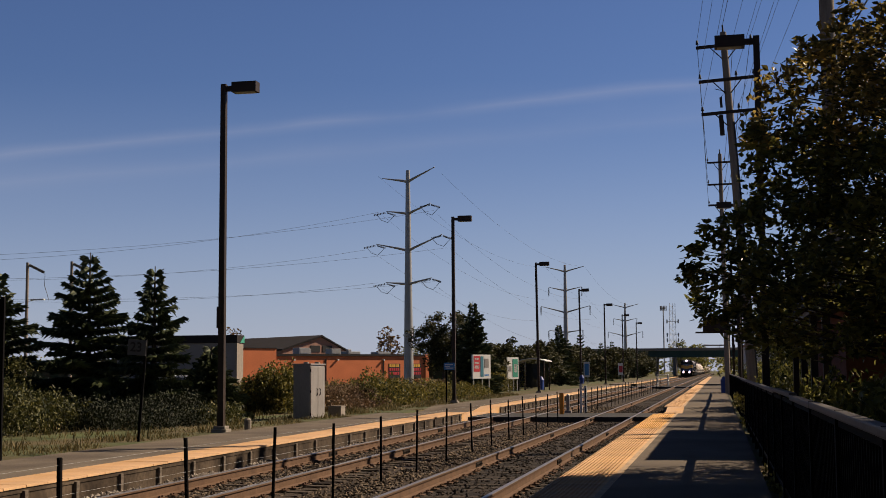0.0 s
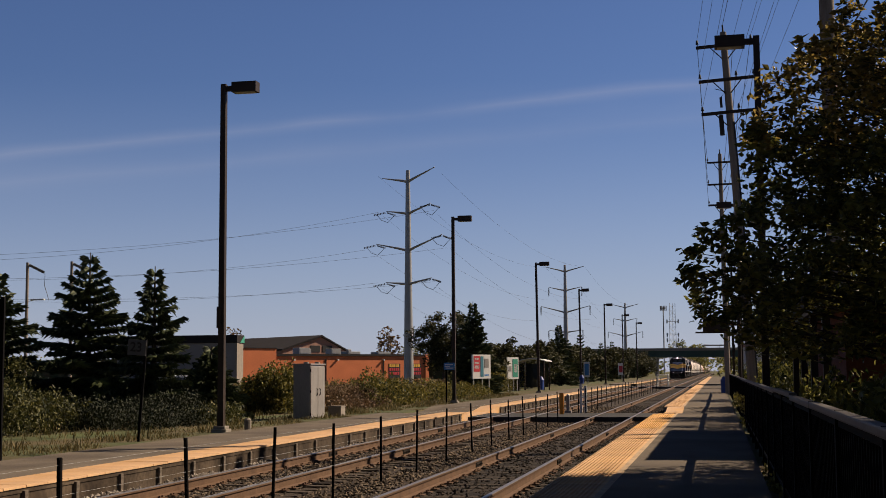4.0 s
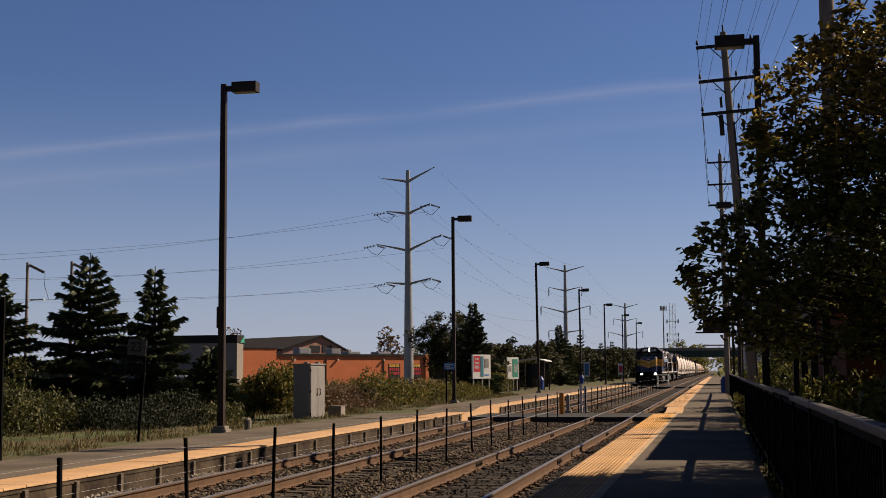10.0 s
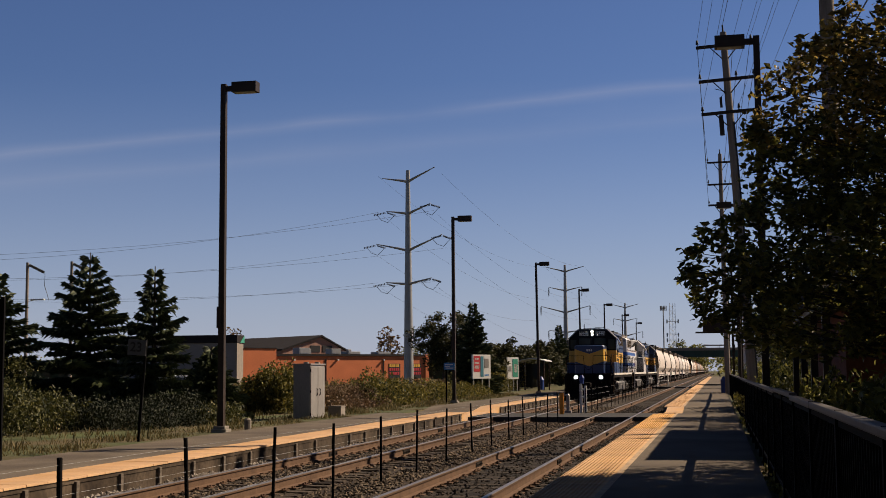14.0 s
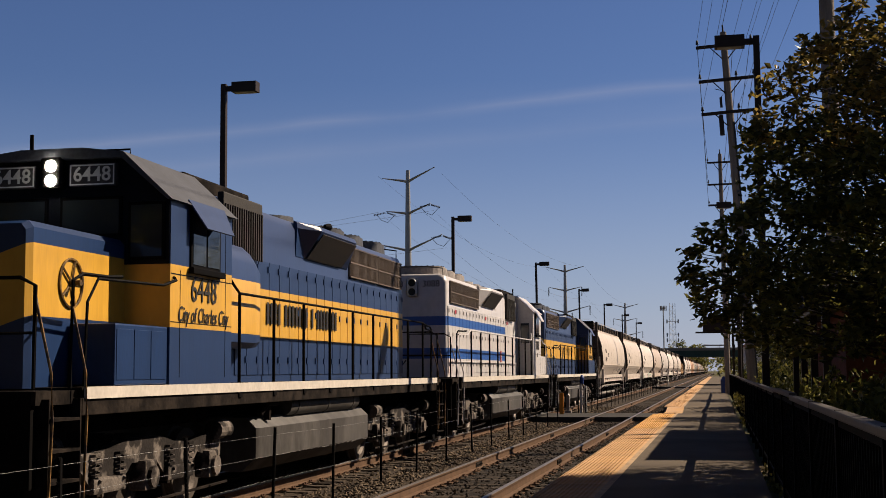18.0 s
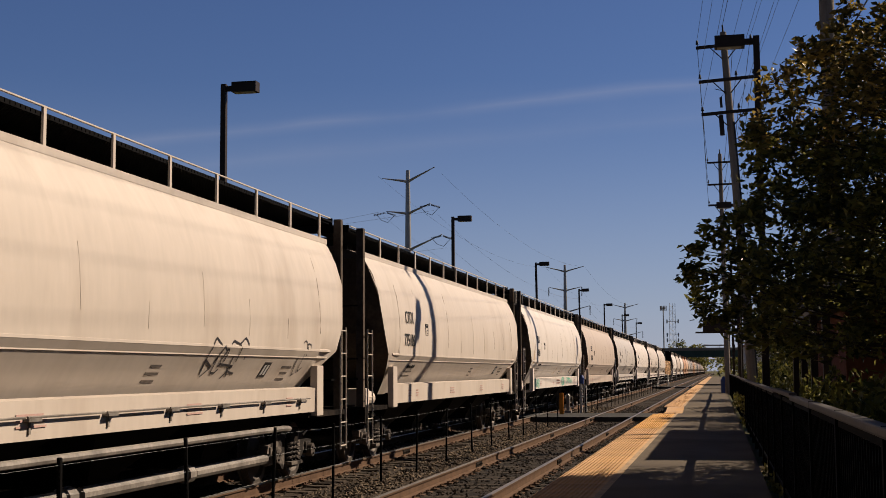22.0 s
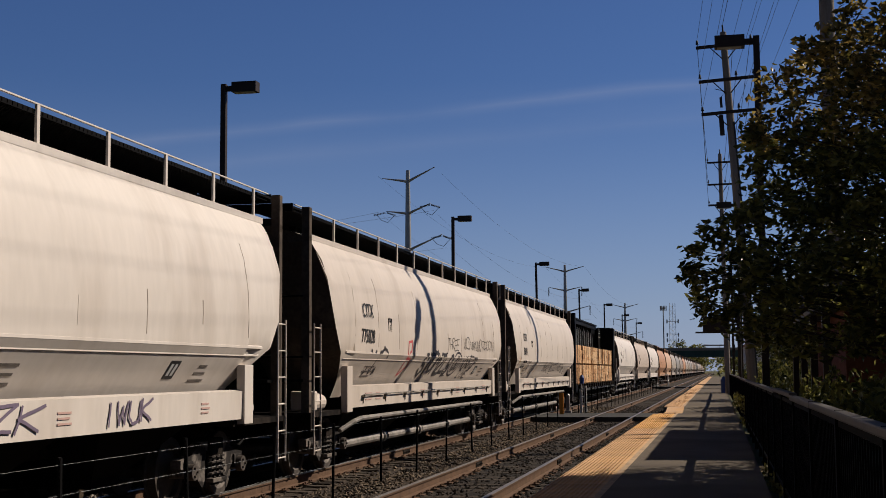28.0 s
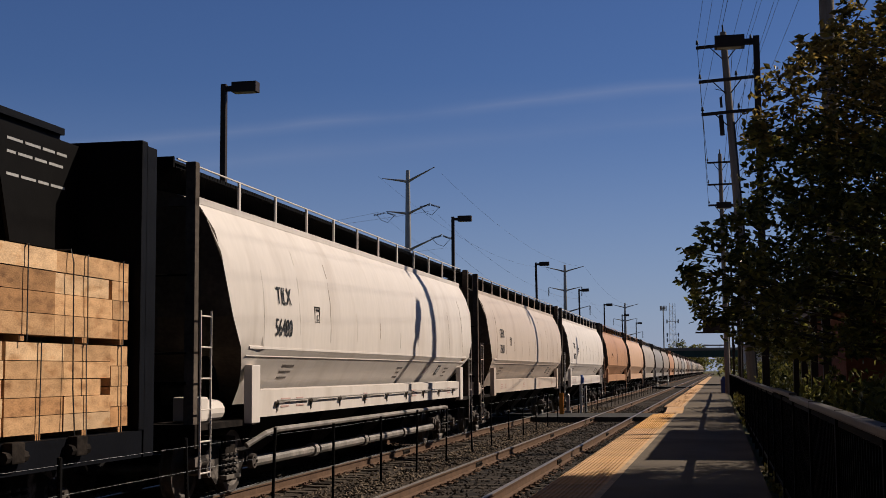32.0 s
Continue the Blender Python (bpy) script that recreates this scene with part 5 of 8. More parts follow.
    for x0, x1 in ((-0.84, -0.22), (0.22, 0.84)):
        bm = bmesh.new(); box(bm, x0, x1, -6.90, -6.80, 4.02, 4.30, 0.03)
        nb = part("number_board", bm, BOARD, cab, "dark number board with white figures")
        bm = bmesh.new()
        for a, b, c, d in ((x0 + 0.02, x1 - 0.02, 4.27, 4.285), (x0 + 0.02, x1 - 0.02, 4.035, 4.05), (x0 + 0.02, x0 + 0.035, 4.05, 4.27), (x1 - 0.035, x1 - 0.02, 4.05, 4.27)):
            box(bm, a, b, -6.906, -6.898, c, d)
        part("border", bm, M["whiteink"], nb)
        writing(number, 0.25, M["whiteink"], nb, pose((x0 + x1) / 2, -6.905, 4.16) @ FRONT, "road_number", bold=0.003)
    bm = bmesh.new(); box(bm, -0.15, 0.15, -6.93, -6.80, 4.0, 4.40, 0.04)
    hl = part("headlight", bm, M["black"], cab)
    for z in (4.10, 4.28):
        bm = bmesh.new(); rod(bm, (0, -6.90, z), (0, -6.945, z), 0.072, n=16)
        part("lens", bm, M["headlight"] if style == "lead" else M["glass"], hl)
    for s in (-1, 1):
        bm = bmesh.new(); box(bm, s * 1.51, s * 1.545, -6.20, -5.18, 3.06, 3.82, 0.01)
        w = part("side_window", bm, M["black"], cab)
        for y0, y1 in ((-6.15, -5.72), (-5.66, -5.23)):
            bm = bmesh.new(); box(bm, s * 1.54, s * 1.552, y0, y1, 3.10, 3.78)
            part("pane", bm, M["glass"], w)
        bm = bmesh.new(); loft(bm, [[(s * 1.54, -6.30, 3.90), (s * 1.54, -5.05, 3.90), (s * 1.53, -5.05, 3.88), (s * 1.53, -6.30, 3.88)], [(s * 1.74, -6.15, 3.54), (s * 1.74, -5.20, 3.54), (s * 1.73, -5.20, 3.53), (s * 1.73, -6.15, 3.53)]])
        part("sunshade", bm, PT, cab)
        for a, c, z0, z1 in ((-6.79, -4.71, 2.94, 2.952), (-6.5, -6.488, 1.7, 3.0), (-4.95, -4.938, 1.7, 3.85), (-6.79, -4.71, 2.36, 2.37)):
            bm = bmesh.new(); box(bm, s * 1.515, s * 1.5235, a, c, z0, z1)
            part("cab_seam", bm, M["truckgrey"] if city else P_FRONT, cab)
        bm = bmesh.new(); box(bm, s * 1.53, s * 1.60, -6.25, -5.13, 2.98, 3.06, 0.01)
        part("arm_rest", bm, M["black"], cab)
        bm = bmesh.new(); tube(bm, [(s * 1.53, -6.72, 2.9), (s * 1.58, -6.76, 2.86), (s * 1.56, -7.1, 2.78), (s * 1.46, -8.6, 2.76), (s * 1.46, -8.85, 2.5), (s * 1.46, -8.9, 1.62)], 0.018, 6)
        part("front_handrail", bm, P_CITY_PLAIN if city else M["black"], lo)
        bm = bmesh.new(); box(bm, s * 1.0, s * 1.46, -4.70, -4.67, 1.66, 3.6, 0.01)
        dr = part("cab_door", bm, P_CITY_PLAIN if city else P, cab)
        bm = bmesh.new(); box(bm, s * 1.08, s * 1.38, -4.672, -4.655, 2.75, 3.45, 0.02)
        part("pane", bm, M["glass"], dr)
        flip = Matrix.Rotation(0 if s > 0 else math.pi, 4, "Z")
        writing(number, 0.46, M["ink"], cab, Matrix.Translation((s * 1.53, -5.72, 2.66 if city else 2.78)) @ flip @ SIDE, "road_number", squeeze=0.97)
        name = {"lead": "City of Charles City", "third": "City of Crawford", "white": "CITY"}[style]
        writing(name, 0.27 if not city else 0.19, M["ink"] if not city else M["truckgrey"], cab, Matrix.Translation((s * 1.53, -5.72, 2.46 if not city else 2.32)) @ flip @ SIDE, "name_print", "small painted name", squeeze=0.78, slant=0.25)
    # lockers below the cab side, in front of the steps
    for s in (-1, 1):
        bm = bmesh.new(); box(bm, s * 0.95, s * 1.50, -8.25, -6.82, 1.62, 2.30, 0.02)
        bb = part("battery_box", bm, PT, lo)
        for k in range(3):
            bm = bmesh.new(); box(bm, s * 1.498, s * 1.508, -8.22 + k * 0.46, -7.79 + k * 0.46, 1.68, 2.24, 0.004)
            part("locker_door", bm, PT, bb)
    # long hood
    hp = [(-0.93, 1.60), (0.93, 1.60), (0.93, 4.16), (0.86, 4.30), (0.70, 4.36), (-0.70, 4.36), (-0.86, 4.30), (-0.93, 4.16)]
    bm = bmesh.new(); loft(bm, [[(x, -4.70, z) for x, z in hp], [(x, 7.84, z) for x, z in hp], [(x * 0.985, 7.94, 1.6 + (z - 1.6) * 0.995) for x, z in hp], [(x * 0.95, 8.0, 1.6 + (z - 1.6) * 0.985) for x, z in hp], [(x * 0.90, 8.02, 1.6 + (z - 1.6) * 0.97) for x, z in hp]])
    hood = part("long_hood", bm, P, lo, "", True)
    # hood doors as shallow panels with latches
    for s in (-1, 1):
        y, lat = -3.0, bmesh.new()
        while y < 7.6:
            w = 0.52
            bm = bmesh.new(); box(bm, s * 0.925, s * 0.945, y + 0.012, y + w - 0.012, 1.72, 3.50, 0.004)
            part("hood_door", bm, P, hood)
            for z in (1.95, 2.75, 3.38):
                box(lat, s * 0.944, s * 0.965, y + w - 0.09, y + w - 0.05, z - 0.05, z + 0.05)
            y += w
        tagged(part("latch", lat, PT, hood), kind="stuff")
    for s in (-1, 1):
        # radiator grilles with upright bars
        for y0, y1 in ((3.35, 5.5), (5.56, 7.7)):
            bm = bmesh.new(); box(bm, s * 0.92, s * 0.962, y0, y1, 3.60, 4.18)
            g = part("radiator_grille", bm, GRILLE, hood, "brown wire grille")
            bm = bmesh.new()
            yy = y0 + 0.02
            while yy < y1:
                box(bm, s * 0.962, s * 0.975, yy, yy + 0.02, 3.61, 4.17); yy += 0.07
            for z in (3.60, 3.88, 4.17):
                box(bm, s * 0.962, s * 0.982, y0, y1, z - 0.012, z + 0.012)
            part("bar", bm, GRILLE, g)
        # flared dynamic-brake housing
        bm = bmesh.new()
        pts0 = [(s * 0.90, 4.33), (s * 1.22, 4.26), (s * 1.26, 4.18), (s * 0.94, 3.72), (s * 0.90, 3.72)]
        loft(bm, [[(x, -0.05, z) for x, z in [(s * 0.90, 4.33), (s * 0.96, 4.30), (s * 0.97, 4.2), (s * 0.94, 3.72), (s * 0.90, 3.72)]], [(x, 0.45, z) for x, z in pts0], [(x, 2.75, z) for x, z in pts0], [(x, 3.2, z) for x, z in [(s * 0.90, 4.33), (s * 0.96, 4.30), (s * 0.97, 4.2), (s * 0.94, 3.72), (s * 0.90, 3.72)]]])
        part("brake_housing", bm, PT, hood, "flared dynamic-brake intake")
        bm = bmesh.new(); loft(bm, [[(s * 1.262, y, 4.14), (s * 0.965, y, 3.73), (s * 0.975, y, 3.72), (s * 1.275, y, 4.13)] for y in (0.5, 2.7)])
        part("intake_screen", bm, M["ink"], hood, "black intake screen")
        # dark air filter panel behind the cab
        bm = bmesh.new(); box(bm, s * 0.92, s * 1.02, -3.70, -2.0, 3.50, 4.36, 0.02)
        af = part("air_filter", bm, FILTER, hood, "dark intake filter panel")
        bm = bmesh.new()
        for k in range(17):
            box(bm, s * 1.018, s * 1.045, -3.66 + k * 0.099, -3.63 + k * 0.099, 3.46, 4.19)
        tagged(part("rib", bm, FILTER, af), kind="stuff")
    bm = bmesh.new()
    loft(bm, [[(0.9, y, z0), (w - 0.08, y, z0), (w, y, z0 + 0.08), (w, y, z1 - 0.30), (w - 0.08, y, z1 - 0.14), (w - 0.2, y, z1 - 0.03), (0.9, y, z1)] for y, z0, z1, w in ((-4.65, 2.1, 3.62, 1.36), (-3.3, 2.1, 3.60, 1.36), (-2.95, 2.12, 3.50, 1.32), (-2.7, 2.2, 3.35, 1.22), (-2.55, 2.35, 3.1, 1.05))])
    part("blower_duct", bm, P, lo, "", True)
    # roof: fans, stacks, horn, hatches
    for y, r in ((4.0, 0.66), (5.45, 0.66), (7.0, 0.74)):
        bm = bmesh.new(); rod(bm, (0, y, 4.34), (0, y, 4.56), r, r * 0.97, 28); rod(bm, (0, y, 4.56), (0, y, 4.60), r * 0.9, n=24)
        fan = part("radiator_fan", bm, P_CITY_ROOF if city else ROOF, hood)
        bm = bmesh.new()
        for k in range(12):
            a = k * math.pi / 12
            rod(bm, (r * 0.88 * math.cos(a), y + r * 0.88 * math.sin(a), 4.61), (-r * 0.88 * math.cos(a), y - r * 0.88 * math.sin(a), 4.61), 0.008, n=4)
        part("guard", bm, M["grime"], fan)
    for y in (0.85, 2.2):
        bm = bmesh.new(); rod(bm, (0, y, 4.34), (0, y, 4.50), 0.6, 0.58, 26)
        part("brake_fan", bm, P_CITY_ROOF if city else ROOF, hood)
    bm = bmesh.new(); box(bm, -0.35, 0.35, -1.9, -1.2, 4.34, 4.58, 0.04); box(bm, -0.80, 0.80, -4.65, -2.0, 4.30, 4.52, 0.04)
    part("exhaust_stack", bm, M["grime"], hood)
    bm = bmesh.new()
    for x, z in ((0.45, 4.52), (0.60, 4.55), (0.30, 4.50)):
        rod(bm, (x, 2.85, z), (x, 3.12, z), 0.03, 0.075, 10)
    rod(bm, (0.45, 3.0, 4.36), (0.45, 3.0, 4.52), 0.03, n=6); box(bm, 0.25, 0.65, 2.95, 3.05, 4.40, 4.46)
    part("horn", bm, M["black"], hood)
    bm = bmesh.new(); rod(bm, (-0.55, -6.4, 4.42), (-0.55, -6.4, 4.78), 0.025, n=6); box(bm, -0.62, -0.48, -6.45, -6.35, 4.44, 4.48)
    part("antenna", bm, M["black"], cab)
    bm = bmesh.new(); tube(bm, [(0.15, -6.3, 4.46), (0.15, -6.3, 4.56), (0.75, -6.3, 4.56), (0.75, -6.3, 4.44)], 0.014, 5)
    part("roof_rail", bm, M["black"], cab)
    if style == "lead" or not city:
        for e in (1,):
            bm = bmesh.new(); box(bm, -0.16, 0.16, 8.0, 8.10, 3.82, 4.2, 0.04)
            part("rear_headlight", bm, M["black"], hood)
    if not city:
        bm = bmesh.new(); box(bm, -0.84, 0.84, 8.016, 8.028, 1.66, 4.1, 0.004)
        part("rear_panel", bm, P_IOWA_REAR, hood, "blue end panel with a yellow chevron")
    # rear face: number boards, twin lamp
    bm = bmesh.new()
    if city:
        box(bm, -0.16, 0.16, 8.0, 8.12, 3.74, 4.24, 0.09)
    else:
        box(bm, -0.28, 0.28, 8.0, 8.10, 3.84, 4.10, 0.08)
    rl = part("rear_lamp", bm, M["silver"] if city else P_BLUE, hood, "twin lamp in a bright housing" if city else "")
    for dx, z in ((0, 3.87), (0, 4.11)) if city else ((-0.13, 3.97), (0.13, 3.97)):
        bm = bmesh.new(); rod(bm, (dx, 8.10, z), (dx, 8.14, z), 0.10, n=18)
        lens = part("lens", bm, M["glass"], rl)
        bm = bmesh.new()
        for k in range(18):
            a, b = k * math.pi / 9, (k + 1) * math.pi / 9
            rod(bm, (dx + 0.105 * math.cos(a), 8.13, z + 0.105 * math.sin(a)), (dx + 0.105 * math.cos(b), 8.13, z + 0.105 * math.sin(b)), 0.014, n=5)
        part("rim", bm, M["silver"] if city else M["truckgrey"], rl, "bright lamp rim" if city else "")
    BACK = Matrix.Rotation(math.pi, 4, "Z")
    for x in (-0.5, 0.5):
        if city:
            writing(number, 0.24, M["ink"], hood, pose(x, 8.022, 4.08) @ BACK @ FRONT, "road_number")
        else:
            bm = bmesh.new(); box(bm, x - 0.33, x + 0.33, 8.0, 8.05, 3.47, 3.72, 0.02)
            nb = part("rear_number_board", bm, BOARD, hood, "dark number board with pale figures")
            writing(number, 0.24, M["whiteink"], nb, pose(x, 8.053, 3.595) @ BACK @ FRONT, "road_number", bold=0.003)
    bm = bmesh.new(); tube(bm, [(-0.8, 7.9, 4.3), (-0.8, 7.92, 4.5), (-0.35, 7.95, 4.55), (0.5, 7.95, 4.55), (0.8, 7.92, 4.5), (0.8, 7.9, 4.3)], 0.016, 5)
    part("roof_grab_rail", bm, M["black"] if not city else M["handrail"], hood)
    # underbody: fuel tank and air reservoirs
    bm = bmesh.new()
    tp = [(-1.15, 0.32), (1.15, 0.32), (1.38, 0.52), (1.38, 0.95), (1.22, 1.10), (-1.22, 1.10), (-1.38, 0.95), (-1.38, 0.52)]
    loft(bm, [[(x * 0.96, -3.12, z) for x, z in tp], [(x, -3.04, z) for x, z in tp], [(x, 3.1, z) for x, z in tp], [(x * 0.96, 3.18, z) for x, z in tp]])
    part("fuel_tank", bm, M["tankgrey"], lo, "dusty dark grey fuel tank", True)
    for s in (-1, 1):
        bm = bmesh.new(); rod(bm, (s * 1.22, -1.6, 1.24), (s * 1.22, 2.5, 1.24), 0.165, n=18)
        for y in (-1.2, 0.5, 2.1):
            rod(bm, (s * 1.22, y - 0.03, 1.24), (s * 1.22, y + 0.03, 1.24), 0.175, n=18)
        part("air_tank", bm, M["tankgrey"], lo, "", True)
        bm = bmesh.new(); tube(bm, [(s * 1.3, -2.9, 1.15), (s * 1.36, -2.7, 1.3), (s * 1.36, -2.3, 1.3)], 0.05, 8); rod(bm, (s * 1.32, -2.6, 1.05), (s * 1.32, -2.6, 1.28), 0.06, n=8)
        part("filler_pipe", bm, M["grime"], lo)
    for y in (-6.63, 6.63):
        loco_truck(lo, y)
    # side handrails on separate stanchions
    bm = bmesh.new()
    rod(bm, (0, 0, 1.50), (0, 0, 2.84), 0.024, n=8); box(bm, -0.03, 0.03, -0.06, 0.06, 1.42, 1.62)
    st = to_mesh("stanchion", bm, M["black"])
    for s in (-1, 1):
        for y in np.linspace(-4.3, 7.55, 9):
            o = part("stanchion", st, None, lo); o.matrix_basis = pose(s * 1.49, float(y), 0)
        bm = bmesh.new()
        tube(bm, [(s * 1.30, -4.75, 3.1), (s * 1.42, -4.7, 3.15), (s * 1.49, -4.55, 2.95), (s * 1.49, -4.3, 2.84), (s * 1.49, 7.55, 2.84), (s * 1.49, 7.8, 2.80), (s * 1.46, 8.0, 2.72), (s * 1.40, 8.9, 2.70)], 0.02, 6)
        part("handrail", bm, M["black"] if not city else P_CITY_PLAIN, lo)
        if city:
            bm = bmesh.new(); rod(bm, (s * 0.98, -4.2, 2.02), (s * 0.98, 7.6, 2.02), 0.018, n=6)
            part("hood_rail", bm, P_CITY_PLAIN, lo)
    # company lettering stays plain bars
    if not city:
        for s in (-1, 1):
            mt = M["ink"] if style == "lead" else surf("worn_gold_print", (0.62, 0.36, 0.05), 0.6)
            bm = bmesh.new(); box(bm, s * 0.962, s * 0.968, 0, 0.10, 2.52, 2.86)
            bar = to_mesh("letter_bar", bm, mt)
            y = -1.6 if style == "lead" else -1.4
            for wlen in ((4, 7, 1, 7) if style == "lead" else (6, 9, 6)):
                for k in range(wlen):
                    o = part("letter_bar", bar, None, hood); o.matrix_basis = pose(0, y, 0); y += 0.19
                y += 0.16
    else:
        for s in (-1, 1):
            bm = bmesh.new(); box(bm, s * 0.962, s * 0.968, -0.95, -0.72, 2.05, 2.42, 0.0)
            ex = part("extinguisher_sign", bm, M["red"], hood, "red sign with a white extinguisher")
            bm = bmesh.new(); box(bm, s * 0.969, s * 0.972, -0.87, -0.80, 2.10, 2.34); box(bm, s * 0.969, s * 0.972, -0.855, -0.815, 2.34, 2.38)
            part("mark", bm, M["white"], ex)
            for y in (6.9, 2.0, -2.3):
                bm = bmesh.new(); box(bm, s * 0.962, s * 0.968, y, y + 0.2, 3.32, 3.42)
                part("warning_label", bm, M["red"], hood)
    if style == "lead":
        bm = bmesh.new()
        for k in range(3):
            x = -0.17 + k * 0.13
            box(bm, x, x + 0.09, -9.143, -9.136, 2.98, 3.12)
        part("nose_print", bm, M["whiteink"], lo)
    lo.scale = (1, 0.972, 1)   # 17.4 m between the sill ends
    return lo
# ---------------------------------------------------------------- lamps, poles, towers, wires
def lamp_proto():
    L = thing("platform_lamp", pose(-13.5, 34.7, 0.1), "tall dark bronze square lamp post with a box head", "lamp post", "platform lamps")
    bm = bmesh.new(); box(bm, -0.22, 0.22, -0.22, 0.22, -0.3, 0.12, 0.02); box(bm, -0.17, 0.17, -0.17, 0.17, 0.12, 0.2, 0.01)
    part("base", bm, M["concrete"], L)
    bm = bmesh.new(); loft(bm, [[(a * w, b * w, z) for a, b in ((-1, -1), (1, -1), (1, 1), (-1, 1))] for z, w in ((0.18, 0.088), (9.8, 0.075))])
    part("pole", bm, M["bronze"], L)
    bm = bmesh.new(); box(bm, -0.13, 0.02, -0.10, -0.08, 2.9, 3.5, 0.01)
    part("hand_hole", bm, M["bronze"], L)
    bm = bmesh.new(); box(bm, 0.07, 0.30, -0.06, 0.06, 9.60, 9.74, 0.01)
    part("arm", bm, M["bronze"], L)
    bm = bmesh.new()
    loft(bm, [[(x, y * k, z) for x, y in ((0.28, -0.17), (1.0, -0.17), (1.0, 0.17), (0.28, 0.17))] for z, k in ((9.54, 1.0), (9.80, 1.0), (9.83, 0.9))])
    part("lamp_head", bm, M["bronze"], L, "flat box lamp head")
    bm = bmesh.new(); box(bm, 0.36, 0.94, -0.13, 0.13, 9.525, 9.542)
    part("lens", bm, surf("frosted_lens", (0.45, 0.42, 0.36), 0.3), L)
    return L


LAMP = lamp_proto()
for i, y in enumerate((67.7, 98.1, 131.3, 161.2, 192.5, 225.6)):
    lean, dx = ((0.0, 0.0), (0.6, 0.38), (0.6, 0.2), (0.2, 0.12), (0.3, 0.1), (0.2, 0.1))[i]
    copy_thing(LAMP, pose(-13.5 + dx, y, 0.1, 0, -lean, 0))
for y in (32.6, 65.5, 98.5, 131.5):
    copy_thing(LAMP, pose(1.12, y, 0.1, 0, 0, 180))


def sag(a, b, drop, n=12):
    a, b = Vector(a), Vector(b)
    return [a.lerp(b, k / n) - Vector((0, 0, 4 * drop * (k / n) * (1 - k / n))) for k in range(n + 1)]


# wooden utility poles with three crossarms
def utility_pole(x, y, top, arms, lean=(0, 0), r=0.19, rot=0):
    P = thing("utility_pole", pose(x, y, 0, lean[0], lean[1], rot), "weathered wooden utility pole with three crossarms", "utility pole", "wooden utility poles")
    bm = bmesh.new(); rod(bm, (0, 0, -0.5), (0, 0, top), r, r * 0.62, 14)
    part("pole", bm, M["woodpole"], P, "", True)
    for z, half in arms:
        bm = bmesh.new(); box(bm, -half, half, -0.20, -0.10, z - 0.06, z + 0.06, 0.008)
        a = part("crossarm", bm, M["bronze"], P, "dark timber crossarm")
        bm = bmesh.new()
        for s in (-1, 1):
            rod(bm, (s * half * 0.5, -0.15, z - 0.05), (s * 0.1, -0.14, z - 0.55), 0.022, n=5)
        part("brace", bm, M["bronze"], a)
        for s in (-1, 0.35, 1):
            bm = bmesh.new()
            rod(bm, (s * (half - 0.06), -0.15, z + 0.06), (s * (half - 0.06), -0.15, z + 0.16), 0.018, n=5)
            rod(bm, (s * (half - 0.06), -0.15, z + 0.14), (s * (half - 0.06), -0.15, z + 0.30), 0.06, 0.035, 8)
            part("insulator", bm, M["wire"], a)
    bm = bmesh.new(); rod(bm, (0, 0, top), (0, 0, top + 0.3), 0.04, 0.03, 8)
    part("pin", bm, M["wire"], P)
    return P


up2 = utility_pole(1.36, 52, 15.0, ((14.45, 1.09), (13.08, 1.09), (11.78, 1.09)), (0, -3.2), 0.21)
bm = bmesh.new(); rod(bm, (-0.35, -0.1, 10.9), (-0.35, -0.1, 11.7), 0.09, n=12); rod(bm, (-0.3, -0.1, 12.0), (-0.3, -0.1, 12.4), 0.05, n=8); tube(bm, [(-0.3, -0.1, 12.4), (-0.1, -0.2, 12.6), (-0.5, -0.15, 12.75)], 0.015, 5)
part("transformer", bm, M["bronze"], up2)
bm = bmesh.new(); tube(bm, [(0.19, -0.1, 0), (0.17, -0.1, 6.0), (0.13, -0.1, 11.4)], 0.035, 6)
part("conduit", bm, M["wire"], up2)
utility_pole(0.62, 90, 16.3, ((15.7, 0.88), (14.2, 0.88), (12.8, 0.88)), (0, -0.5), 0.2)
utility_pole(3.14, 36, 16.5, ((16.1, 1.2), (14.9, 1.2)), (0, -0.2), 0.27)
W_ = thing("overhead_line", pose(0, 0, 0), "thin dark overhead wires between the utility poles", "wires")


def wire(parent, pts, r):
    bm = bmesh.new(); tube(bm, pts, r, 4)
    part("wire", bm, M["wire"], parent)


for z2, z3 in ((14.68, 15.9), (13.3, 14.4), (12.0, 13.0)):
    for k in (-1, 0.35, 1):
        x2 = 1.36 - z2 * 0.056 + k * 1.03
        wire(W_, sag((x2, 51.85, z2 + k * 0.06), (x2 + 2.7, -6, z2 + 0.9), 0.55, 14), 0.006)
        wire(W_, sag((x2, 51.85, z2 + k * 0.06), (0.48 + k * 0.82, 89.85, z3), 0.5, 10), 0.011)
wire(W_, sag((0.52, 52, 15.3), (3.2, -6, 16.4), 0.5, 14), 0.010)
wire(W_, sag((0.95, 52, 9.4), (3.14, 36, 9.9), 0.25, 8), 0.02)
wire(W_, sag((0.95, 52, 9.0), (0.62, 90, 9.0), 0.5, 8), 0.02)
wire(W_, sag((3.14, 36, 9.9), (4.6, -6, 10.4), 0.5, 10), 0.02)


# steel transmission poles with curved arms
def arm_pts(s, half, z, rise):
    return [(s * half * k, 0, z + rise * (k ** 0.7) * (0.75 + 0.25 * k)) for k in (0.04, 0.2, 0.4, 0.6, 0.8, 1.0)]


